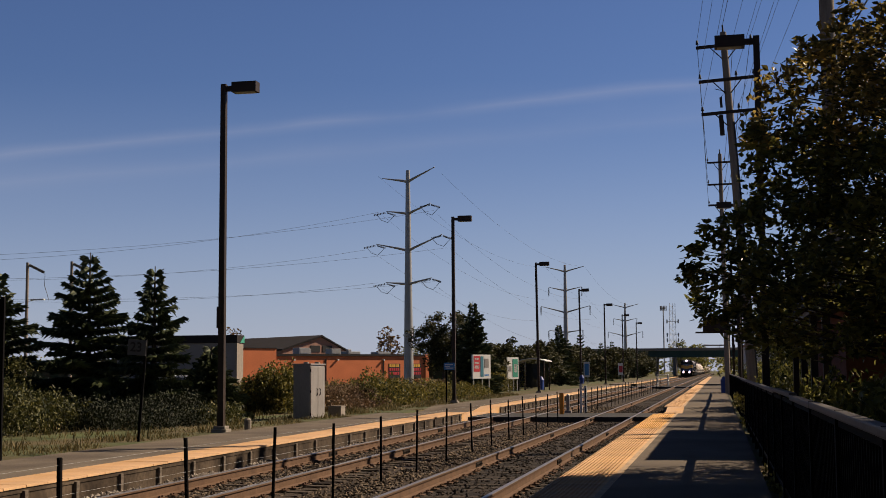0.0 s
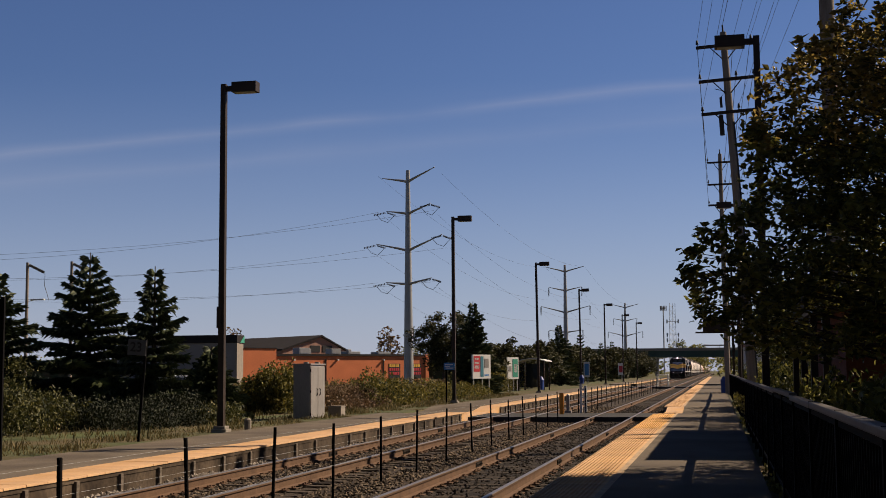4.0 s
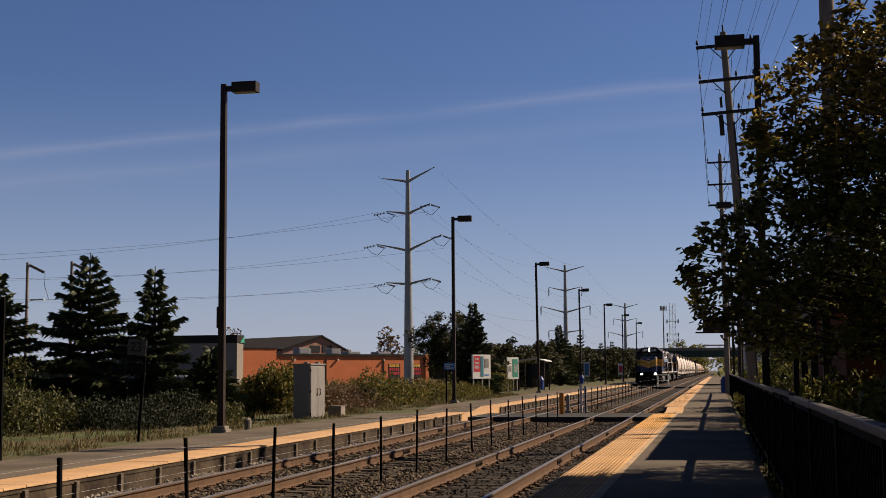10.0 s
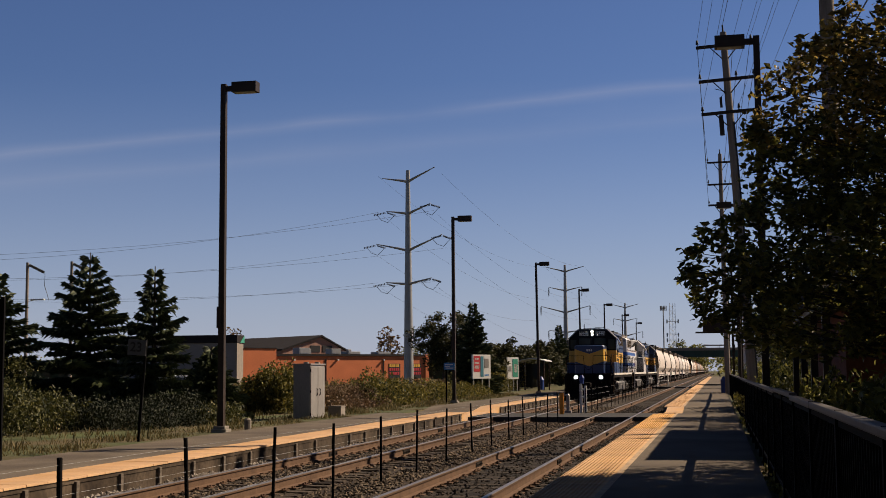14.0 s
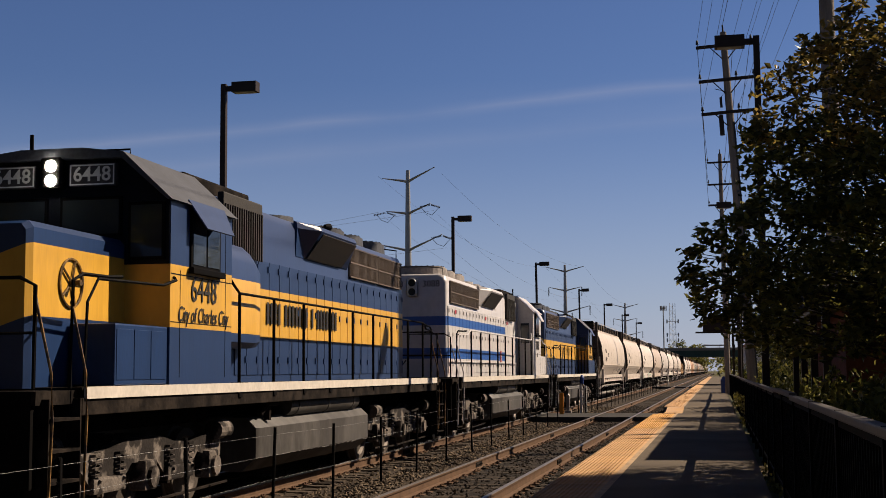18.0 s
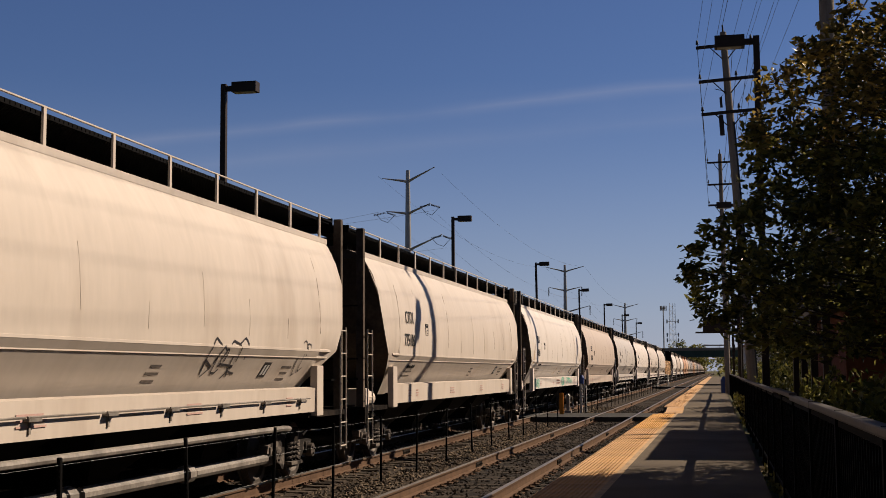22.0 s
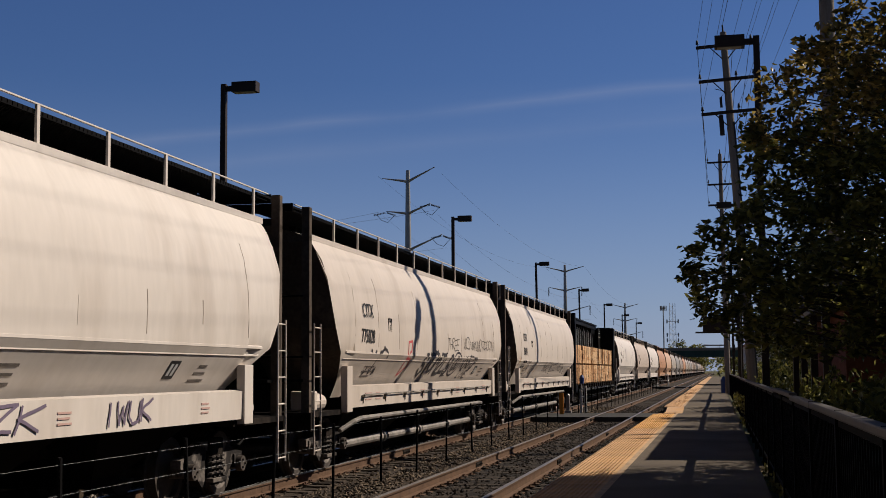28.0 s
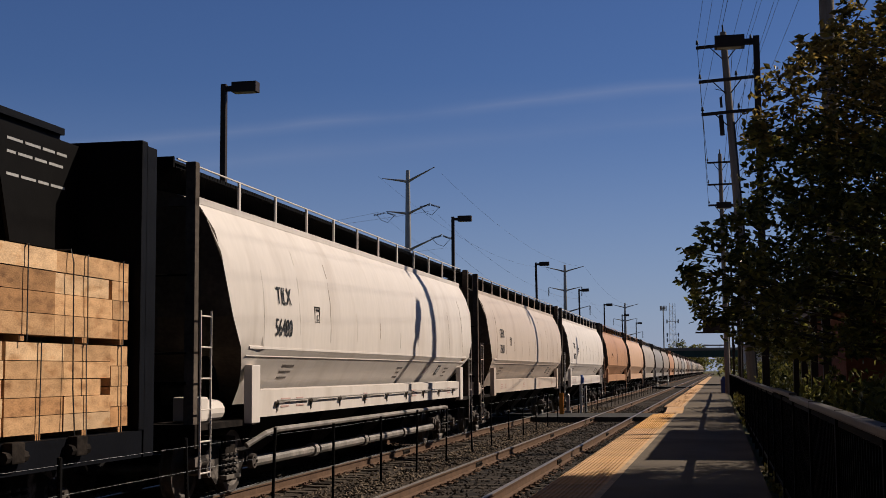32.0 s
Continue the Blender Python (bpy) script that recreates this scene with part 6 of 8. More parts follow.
def transmission_pole(x, y, top, turn=0, k=1.0):
    P = thing("transmission_pole", pose(x, y, 0, 0, 0, turn), "tall galvanised steel transmission pole with paired curved arms", "transmission tower", "steel transmission poles")
    bm = bmesh.new(); rod(bm, (0, 0, -1), (0, 0, top), 0.62, 0.24, 14)
    part("pole", bm, M["galv"], P, "", True)
    for z, half, rise in ((top - 1.1, 3.9, 1.1), (top - 4.9, 3.3, 0.8), (top - 9.3, 4.9, 1.4), (top - 13.2, 3.4, 0.5)):
        half *= k
        for s in (-1, 1):
            bm = bmesh.new()
            pts = arm_pts(s, half, z - 0.3, rise)
            for i, (a, b) in enumerate(zip(pts, pts[1:])):
                rod(bm, a, b, 0.17 - 0.025 * i, 0.145 - 0.025 * i, 8)
            a = part("arm", bm, M["galv"], P, "curved tapering steel arm")
            if z < top - 2:
                e = pts[-1]
                bm = bmesh.new()
                if y < 200:
                    for dy, dx in ((-1.0, -0.5 * s if s > 0 else -1.0), (1.0, 0.3)):
                        for q in range(8):
                            f = 0.1 + 0.13 * q
                            rod(bm, (e[0] + dx * f, e[1] + dy * f, e[2] - 0.15 - 0.28 * f), (e[0] + dx * (f + 0.06), e[1] + dy * (f + 0.06), e[2] - 0.15 - 0.28 * (f + 0.06)), 0.11, n=8)
                    tube(bm, [(e[0] - 0.5, -1.0, e[2] - 0.5), (e[0] - 0.3, -0.5, e[2] - 1.1), (e[0], 0.2, e[2] - 1.35), (e[0] + 0.2, 1.0, e[2] - 0.5)], 0.03, 5)
                else:
                    for q in range(8):
                        rod(bm, (e[0], 0, e[2] - 0.1 - 0.22 * q), (e[0], 0, e[2] - 0.24 - 0.22 * q), 0.13, n=8)
                part("insulator", bm, M["wire"], a)
    return P


TW = ((-35.3, 150, 25.5), (-29.5, 262, 22.9), (-25.7, 380, 21.1))
for i, (x, y, z) in enumerate(TW):
    transmission_pole(x, y, z, *((-42, 1.38) if i == 0 else (0, 1.0)))
W_ = thing("transmission_line", pose(0, 0, 0), "long sagging transmission wires between steel poles", "wires")
for (xa, ya, ta), (xb, yb, tb), d in ((TW[0], TW[1], 2.6), (TW[1], TW[2], 2.8)):
    for dz, half, rise in ((1.4, 3.9, 1.0), (5.2, 3.3, 0.0), (9.6, 4.9, 0.3), (13.5, 3.4, -0.4)):
        for s in (-1, 1):
            wire(W_, sag((xa + s * half, ya + 1, ta - dz + rise), (xb + s * half, yb, tb - dz + rise - (1.6 if dz > 2 else 0)), d), 0.012)
for dz, half, ex, ey, ez in ((5.2, 3.3, -84.0, 108, 12.6), (9.6, 4.9, -84.0, 108, 10.9), (13.5, 3.4, -84.0, 108, 9.6), (5.2, -3.3, -80.0, 112, 12.4), (9.6, -4.9, -80, 112, 11.0), (13.5, -3.4, -80, 112, 9.4)):
    wire(W_, sag((TW[0][0] + half, 149, TW[0][2] - dz + 0.2), (ex, ey, ez), 1.3), 0.012)

# shorter wooden poles with a strain insulator beyond the spruces
for x, dx in ((-61.7, 0), (-57.3, 0)):
    P = thing("strain_pole", pose(x, 110, 0), "wooden pole with a strain insulator and a small lamp arm", "utility pole", "strain poles")
    bm = bmesh.new(); rod(bm, (0, 0, -0.5), (0, 0, 12.0), 0.17, 0.13, 10)
    part("pole", bm, M["woodpole"], P)
    bm = bmesh.new()
    for q in range(10):
        rod(bm, (0.2 + 0.15 * q, 0, 11.75 - 0.07 * q), (0.28 + 0.15 * q, 0, 11.71 - 0.07 * q), 0.13, n=8)
    rod(bm, (0.1, 0, 11.8), (1.75, 0, 11.0), 0.02, n=5); tube(bm, [(1.75, 0, 11.0), (1.72, 0, 9.9), (2.2, 0, 8.5)], 0.025, 5)
    part("insulator", bm, M["wire"], P)
    bm = bmesh.new(); rod(bm, (0.1, 0, 8.45), (0.8, 0, 8.55), 0.03, n=6); box(bm, 0.4, 1.75, -0.14, 0.14, 8.52, 8.66, 0.04)
    part("lamp_arm", bm, M["white"], P, "white lamp arm")

# far radio masts
for x, y, h, lat in ((-19.6, 500, 25.6, False), (-16.2, 500, 26.8, True)):
    P = thing("radio_mast", pose(x, y, 0), "distant steel radio mast with antennas", "mast", "radio masts")
    bm = bmesh.new()
    if lat:
        for a, b in ((-1, -1), (1, -1), (0, 1)):
            rod(bm, (a * 1.4, b * 1.2, 0), (a * 1.0, b, h), 0.07, n=5)
        for z in np.arange(0, h - 2, 2.2):
            rod(bm, (-1.3, -1.1, z), (1.2, -1.1, z + 2.2), 0.04, n=4); rod(bm, (1.3, -1.1, z), (-1.2, -1.1, z + 2.2), 0.04, n=4); rod(bm, (-1.2, -1.1, z), (1.2, -1.1, z), 0.04, n=4)
        for z in (13, 15, 20):
            rod(bm, (-2.2, -1.2, z), (2.2, -1.2, z), 0.06, n=4); box(bm, -2.3, -1.8, -1.4, -1.0, z - 0.7, z + 0.7); box(bm, 1.8, 2.3, -1.4, -1.0, z - 0.7, z + 0.7)
    else:
        rod(bm, (0, 0, 0), (0, 0, h), 0.28, 0.2, 8)
        for a in range(6):
            box(bm, 1.1 * math.cos(a) - 0.15, 1.1 * math.cos(a) + 0.15, 1.1 * math.sin(a) - 0.15, 1.1 * math.sin(a) + 0.15, h - 1.5, h + 0.3)
        rod(bm, (0, 0, h - 0.7), (0, 0, h - 0.5), 1.1, n=10)
    part("mast", bm, M["galv"], P)


# ---------------------------------------------------------------- overpass and buildings
O = thing("road_overpass", pose(0, 420, 0), "dark green steel girder road bridge over the tracks", "bridge")
bm = bmesh.new(); box(bm, -60, 60, 0, 11, 5.9, 7.9)
part("girder", bm, M["bridge"], O, "dark green steel girder")
bm = bmesh.new(); box(bm, -62, 62, -0.5, 11.5, 7.9, 8.25); box(bm, -62, 62, -0.6, -0.35, 8.25, 8.75); box(bm, -62, 62, 11.3, 11.6, 8.25, 8.75)
part("deck", bm, M["concrete"], O, "concrete deck with parapet")
for x in (-13.4, -19.0, 2.6):
    bm = bmesh.new()
    for y in (1.5, 5.5, 9.5):
        rod(bm, (x, y, -1), (x, y, 5.4), 0.5, n=14)
    box(bm, x - 0.6, x + 0.6, 0.4, 10.6, 5.3, 5.92, 0.05)
    part("pier", bm, M["concrete"], O, "concrete pier")
bm = bmesh.new(); rod(bm, (-4.3, 3, 9.75), (4.0, 3, 9.4), 0.10, n=6); rod(bm, (0.5, 3, 8.2), (0.5, 3, 9.6), 0.1, n=6); box(bm, -4.5, 3.8, 2.9, 3.1, 9.3, 9.75)
part("guide_rail", bm, M["galv"], O)
for s in (-1, 1):
    E_ = solid("embankment_" + ("left" if s < 0 else "right"), M["dirt"], lambda b, s=s: loft(b, [[(s * 24, y, -1), (s * 34, y, 5.6), (s * 120, y, 7.6), (s * 300, y, 6), (s * 300, y, -1)] for y in (415, 436)]), "grassy road embankment leading up to the bridge", "embankment")

BRICK_O = surf("orange_painted_brick", (0.66, 0.205, 0.088), 0.85, var=0.12, scale=0.4, fine=5, bump=0.1)
BRICK_R = surf("brown_brick", (0.44, 0.25, 0.185), 0.9, var=0.15, scale=0.5, fine=8, bump=0.15)
ROOF_D = surf("dark_roof", (0.028, 0.024, 0.024), 0.9, var=0.2, scale=0.5, fine=6, bump=0.1)
GREY_W = surf("grey_rendered_wall", (0.26, 0.24, 0.23), 0.85, var=0.1, scale=0.4, fine=5)


def shop():
    # a long wall that faces the railway at a slant
    a, b = Vector((-77.0, 223.0, 0)), Vector((-55.3, 250.0, 0))
    ang = math.degrees(math.atan2(b.y - a.y, b.x - a.x))
    S = thing("orange_shop", pose(a.x, a.y, -0.6, 0, 0, ang), "single-storey orange-painted brick shop with a dark cornice", "building")
    L = (b - a).length
    bm = bmesh.new(); box(bm, 0, L, 0, 16, 0, 5.6)
    part("wall", bm, BRICK_O, S)
    bm = bmesh.new(); box(bm, -0.15, L + 0.1, -0.25, 0.02, 5.38, 5.6, 0.02); box(bm, -0.15, L + 0.1, -0.15, 16, 5.6, 5.78)
    part("cornice", bm, ROOF_D, S, "dark metal cornice")
    bm = bmesh.new(); box(bm, L - 0.5, L + 0.3, -0.35, 0.6, 0, 5.75, 0.03)
    part("corner_pier", bm, BRICK_O, S)
    for x in (L * 0.32, L * 0.70):
        bm = bmesh.new(); box(bm, x - 0.12, x + 0.12, -0.12, 0.0, 0, 4.9)
        part("downpipe", bm, ROOF_D, S)
    for x0, x1 in ((L * 0.735, L * 0.815), (L * 0.875, L * 0.96)):
        bm = bmesh.new(); box(bm, x0, x1, -0.06, 0.05, 1.2, 4.0, 0.02)
        w = part("shop_window", bm, M["ink"], S)
        rng = random.Random(int(x0 * 10))
        for z, mt in ((3.65, YELLOWRAIL), (2.95, M["red"]), (2.2, M["red"])):
            bm = bmesh.new(); x = x0 + 0.15
            while x < x1 - 0.3:
                q = rng.uniform(0.25, 0.5); box(bm, x, min(x + q, x1 - 0.1), -0.085, -0.06, z - 0.28, z + 0.25); x += q + 0.12
            part("sign_bar", bm, mt, w)
    for x, y, w, d, h in ((8.6, 5, 2.4, 2.2, 1.25), (11.6, 7, 1.0, 1.2, 1.1), (16.5, 6, 2.2, 2, 1.15), (18.9, 4, 0.8, 0.8, 1.0), (22, 9, 3.4, 2.5, 0.7), (27.5, 6, 3.0, 2.5, 0.6)):
        bm = bmesh.new(); box(bm, x, x + w, y, y + d, 5.75, 5.75 + h, 0.05); box(bm, x + 0.2, x + w - 0.2, y - 0.03, y, 6.0, 5.75 + h - 0.2)
        part("roof_unit", bm, M["galv"], S, "metal rooftop air unit")
    for x in (4.0, 13.5, 24.0):
        bm = bmesh.new(); box(bm, x, x + 0.3, -0.45, -0.05, 4.55, 4.85, 0.04)
        part("wall_light", bm, M["white"], S)


shop()


def side_hall():
    S = thing("orange_annex", pose(-80.9, 217.5, -0.6, 0, 0, 51.2), "taller orange-painted block beside the shop", "building")
    bm = bmesh.new(); box(bm, 0.0, 7.0, 0, 12, 0, 6.7)
    part("wall", bm, BRICK_O, S)
    bm = bmesh.new(); box(bm, -0.1, 7.1, -0.12, 12, 6.7, 6.85)
    part("coping", bm, ROOF_D, S)
    G = thing("grey_hall", pose(-80.55, 214, -0.6), "grey rendered hall with a deep dark fascia", "building")
    bm = bmesh.new(); box(bm, -22, 0, 0, 3.0, 0, 7.6)
    part("wall", bm, GREY_W, G)
    bm = bmesh.new(); box(bm, -22.3, 0.15, -0.3, 3.2, 7.6, 8.95, 0.05)
    part("fascia", bm, ROOF_D, G, "dark fascia band")
    # slab over the end wall, standing in for its sunlit face
    bm = bmesh.new(); box(bm, -0.35, 0.05, -0.06, 3.05, 0, 7.6)
    part("corner_pier", bm, M["concrete"], G, "slab for the sunlit end face of the hall")
    bm = bmesh.new(); prism_x(bm, [(1.2, 7.62), (3.2, 7.62), (3.2, 8.9)], 0.155, 0.2)
    part("corner_trim", bm, M["green"], G, "green metal corner trim")
    H = thing("brick_hall", pose(-94.0, 278, -0.6, 0, 0, 51), "brown brick hall with a low gabled roof", "building")
    bm = bmesh.new(); prism_y(bm, [(0, 0), (17, 0), (17, 7.3), (10.2, 10.4), (0, 7.4)], 0, 34)
    part("wall", bm, BRICK_R, H)
    bm = bmesh.new(); prism_y(bm, [(-0.4, 7.3), (10.2, 10.45), (17.5, 7.15), (17.5, 7.5), (10.2, 10.85), (-0.4, 7.65)], -0.4, 34.5)
    part("roof", bm, ROOF_D, H)
    for x in (7.3, 10.6):
        bm = bmesh.new(); box(bm, x, x + 2.6, -0.1, 0.05, 7.0, 8.5, 0.03)
        part("vent", bm, M["ink"], H)


side_hall()

R = thing("far_house", pose(2.6, 140, 0), "pale sunlit house wall glimpsed beyond the fence", "building")
bm = bmesh.new(); box(bm, 0, 9, 0, 12, -0.5, 4.2)
part("wall", bm, M["white"], R)
bm = bmesh.new(); prism_y(bm, [(-0.4, 4.1), (9.4, 4.1), (4.5, 7.0)], -0.4, 12.4)
part("roof", bm, BRICK_R, R)


# platform shelter behind the tree: brick walls under a wide dark roof
S = thing("brick_shelter", pose(0, 0, 0), "small brick platform shelter with a wide flat dark roof", "shelter")
bm = bmesh.new(); box(bm, 2.4, 4.8, 26.3, 36.0, 0.0, 2.9)
part("wall", bm, surf("red_brick", (0.17, 0.065, 0.04), 0.9, var=0.2, scale=2, fine=14, bump=0.2), S)
bm = bmesh.new(); box(bm, 1.76, 5.3, 25.4, 36.9, 3.0, 3.3, 0.03)
part("roof", bm, ROOF_D, S)
bm = bmesh.new(); box(bm, 1.9, 5.2, 25.5, 36.8, 2.9, 3.0)
part("soffit", bm, M["bronze"], S)
for y in (26.0, 29.4, 32.8, 36.2):
    bm = bmesh.new(); box(bm, 1.95, 2.1, y - 0.07, y + 0.07, 0.1, 2.95, 0.01)
    part("post", bm, M["bronze"], S)

# hanging display by the second utility pole
D = thing("platform_display", pose(0, 0, 0), "dark platform information display on an arm", "display")
bm = bmesh.new(); box(bm, -0.62, 0.5, 59.6, 60.0, 3.45, 4.1, 0.03)
part("casing", bm, M["bronze"], D)
bm = bmesh.new(); box(bm, -0.95, 0.95, 59.7, 59.9, 3.38, 3.45); box(bm, 0.5, 0.95, 59.75, 59.85, 3.7, 3.8)
part("arm", bm, M["bronze"], D)
bm = bmesh.new(); rod(bm, (0.95, 59.8, 0), (0.95, 59.8, 4.3), 0.09, n=10)
part("post", bm, M["bronze"], D)

# ---------------------------------------------------------------- platform furniture
C = thing("signal_cabinet", pose(-14.25, 45.2, 0.08), "tall grey aluminium equipment cabinet beside the platform", "cabinet")
bm = bmesh.new(); box(bm, -0.62, 0.0, 0, 1.75, 0, 1.95, 0.015)
part("body", bm, M["cabinet"], C)
bm = bmesh.new(); box(bm, -0.66, 0.04, -0.04, 1.79, 1.95, 2.0, 0.01); box(bm, -0.4, -0.25, 0.5, 0.65, 2.0, 2.06); box(bm, -0.2, -0.05, 1.2, 1.35, 2.0, 2.06)
part("lid", bm, M["cabinet"], C)
for y in (0.04, 0.89):
    bm = bmesh.new(); box(bm, 0.0, 0.03, y, y + 0.81, 0.08, 1.9, 0.008)
    d = part("door", bm, M["cabinet"], C)
    bm = bmesh.new(); yy = y + (0.66 if y < 0.5 else 0.14); tube(bm, [(0.03, yy, 0.85), (0.07, yy, 0.9), (0.07, yy, 1.08), (0.03, yy, 1.1)], 0.018, 6)
    part("handle", bm, M["black"], d)
bm = bmesh.new()
for z in (0.2, 1.0, 1.75):
    rod(bm, (0.02, 0.02, z - 0.05), (0.02, 0.02, z + 0.05), 0.022, n=6)
part("hinge", bm, M["black"], C)
bm = bmesh.new(); box(bm, -0.72, 0.1, -0.1, 1.9, -0.3, 0.02)
part("plinth", bm, M["concrete"], C)
B = thing("junction_box", pose(-13.95, 47.6, 0.05), "small pale concrete junction box", "box")
bm = bmesh.new(); box(bm, -0.35, 0.15, 0, 0.6, -0.1, 0.42, 0.02)
part("body", bm, M["concrete"], B)
bm = bmesh.new(); box(bm, -0.37, 0.17, -0.02, 0.62, 0.42, 0.46, 0.01)
part("lid", bm, M["concrete"], B)

S = thing("milepost_sign", pose(-13.8, 30.0, 0.05, 0, 4.2, 0), "leaning dark post with a grey number sign", "sign")
bm = bmesh.new(); box(bm, -0.03, 0.03, -0.02, 0.02, -0.2, 2.55, 0.004)
part("post", bm, M["black"], S)
bm = bmesh.new(); box(bm, -0.46, 0.02, -0.035, -0.022, 2.14, 2.52, 0.004)
pl = part("plate", bm, surf("dull_sign_face", (0.10, 0.10, 0.10), 0.7), S)
writing("23", 0.32, M["ink"], pl, pose(-0.24, -0.037, 2.33) @ FRONT, "number", bold=0.006)
S = thing("sign_post", pose(-13.05, 22.4, 0.1), "dark steel sign post beside the platform", "sign")
bm = bmesh.new(); box(bm, -0.04, 0.04, -0.03, 0.03, -0.2, 3.1, 0.005); box(bm, -0.7, 0.05, -0.045, -0.03, 2.5, 3.05, 0.005)
part("post", bm, M["black"], S)
# pedestal stub beside the first lamp
S = thing("bollard", pose(-13.2, 36.0, 0.0), "short pale concrete bollard", "bollard")
bm = bmesh.new(); rod(bm, (0, 0, -0.1), (0, 0, 0.42), 0.10, n=12); rod(bm, (0, 0, 0.42), (0, 0, 0.47), 0.10, 0.05, 12)
part("body", bm, M["concrete"], S)


def ad_panel(x, y, w, h, z0, faces, turn, label):
    A = thing("poster_panel", pose(x, y, 0.1, 0, 0, turn), label, "poster panel", "poster panels")
    bm = bmesh.new(); box(bm, -w / 2 - 0.04, w / 2 + 0.04, -0.06, 0.06, z0 - 0.04, z0 + h + 0.04, 0.01)
    fr = part("frame", bm, M["white"], A)
    for x0, x1, za, zb, mt in faces:
        bm = bmesh.new(); box(bm, -w / 2 + x0 * w, -w / 2 + x1 * w, -0.075, -0.058, z0 + za * h, z0 + zb * h)
        part("poster", bm, mt, fr)
    for q in (-w / 2 + 0.08, 0.1, w / 2 - 0.08):
        bm = bmesh.new(); box(bm, q - 0.03, q + 0.03, -0.03, 0.03, -0.2, z0, 0.004)
        part("leg", bm, M["galv"], A)


TEAL = surf("teal_print", (0.05, 0.20, 0.26), 0.5)
ad_panel(-16.5, 92.6, 1.75, 1.62, 1.2, ((0.04, 0.40, 0.28, 0.97, M["red"]), (0.08, 0.34, 0.80, 0.88, M["white"]), (0.08, 0.34, 0.62, 0.70, M["white"]), (0.08, 0.34, 0.42, 0.55, M["white"]), (0.43, 0.60, 0.06, 0.95, TEAL), (0.66, 0.90, 0.45, 0.85, M["cabinet"]), (0.66, 0.9, 0.1, 0.16, M["signblue"])), 56, "white poster panel with a red and teal advert on three legs")
ad_panel(-17.0, 110.5, 1.3, 1.75, 1.05, ((0.08, 0.34, 0.35, 0.6, M["cabinet"]), (0.45, 0.95, 0.08, 0.94, M["green"]), (0.6, 0.9, 0.3, 0.7, M["white"])), 56, "white poster panel with a green advert on legs")
ad_panel(-16.9, 173.7, 0.7, 1.9, 0.9, ((0.1, 0.9, 0.1, 0.9, M["signblue"]),), 10, "slim blue and white poster panel on legs")
ad_panel(-16.5, 230, 0.8, 1.9, 1.0, ((0.1, 0.9, 0.2, 0.8, M["red"]),), 10, "slim red and white poster panel on legs")

S = thing("station_sign", pose(-13.75, 66.9, 0.1), "blue station sign on a dark post", "sign")
bm = bmesh.new(); box(bm, -0.04, 0.04, -0.03, 0.03, -0.2, 2.2, 0.005)
part("post", bm, M["black"], S)
bm = bmesh.new(); box(bm, -0.12, 0.44, -0.05, -0.03, 1.75, 2.12, 0.005)
pl = part("plate", bm, M["signblue"], S)
bm = bmesh.new()
for z, a, b in ((2.0, -0.06, 0.36), (1.9, -0.06, 0.2), (1.82, -0.02, 0.38)):
    box(bm, a, b, -0.056, -0.049, z, z + 0.05)
part("print_bar", bm, M["whiteink"], pl, "white unreadable print")

S = thing("waiting_shelter", pose(-15.6, 114, 0.1), "small open waiting shelter with a pale roof", "shelter")
bm = bmesh.new(); loft(bm, [[(x, y, 2.55 + 0.25 * math.sin((x + 1.5) / 2.6 * math.pi)) for x in (-1.6, -1.0, -0.4, 0.3, 1.0)] + [(x, y, 2.48 + 0.25 * math.sin((x + 1.5) / 2.6 * math.pi)) for x in (1.0, 0.3, -0.4, -1.0, -1.6)] for y in (-0.4, 4.2)])
part("roof", bm, M["white"], S, "curved pale roof")
for x in (-1.4, 0.8):
    for y in (0.0, 3.8):
        bm = bmesh.new(); box(bm, x - 0.06, x + 0.06, y - 0.06, y + 0.06, -0.2, 2.55)
        part("post", bm, M["bronze"], S)
for x0, x1, y0, y1 in ((-1.4, -1.37, 0.1, 3.7), (-1.3, 0.7, 3.78, 3.81), (0.35, 0.8, -0.02, 0.01)):
    bm = bmesh.new(); box(bm, x0, x1, y0, y1, 0.25, 2.35)
    part("panel", bm, M["glass"], S, "dark glazed panel")


def bin_(x, y, mat, label):
    Bn = thing("litter_bin", pose(x, y, 0.2), label, "bin", "litter bins")
    bm = bmesh.new(); rod(bm, (0, 0, 0), (0, 0, 0.85), 0.26, 0.29, 16)
    part("body", bm, mat, Bn, "", True)
    bm = bmesh.new(); rod(bm, (0, 0, 0.85), (0, 0, 1.12), 0.30, 0.14, 16)
    part("lid", bm, mat, Bn, "", True)


bin_(-14.7, 111.0, M["blue"], "blue plastic litter bin with a domed lid")
bin_(0.42, 92.0, M["blue"], "blue plastic litter bin beside the railing")

# posts and warning signs at the crossing
G = thing("crossing_post", pose(-6.3, 54.0, 0), "orange reflective marker post at the crossing", "post", "crossing posts")
bm = bmesh.new(); box(bm, -0.09, 0.09, -0.03, 0.03, -0.3, 0.86, 0.01)
part("body", bm, M["orange"], G)
for x, y, h in ((-6.3, 56.4, 0.72),):
    G = thing("crossing_bollard", pose(x, y, 0), "grey steel post with a bright cap at the crossing", "post", "crossing posts")
    bm = bmesh.new(); box(bm, -0.07, 0.07, -0.07, 0.07, -0.3, h, 0.01); box(bm, -0.13, 0.13, -0.12, 0.12, -0.3, 0.08, 0.01)
    part("body", bm, M["cabinet"], G)
    bm = bmesh.new(); rod(bm, (0, 0, h), (0, 0, h + 0.06), 0.08, 0.03, 10)
    part("cap", bm, M["galv"], G)
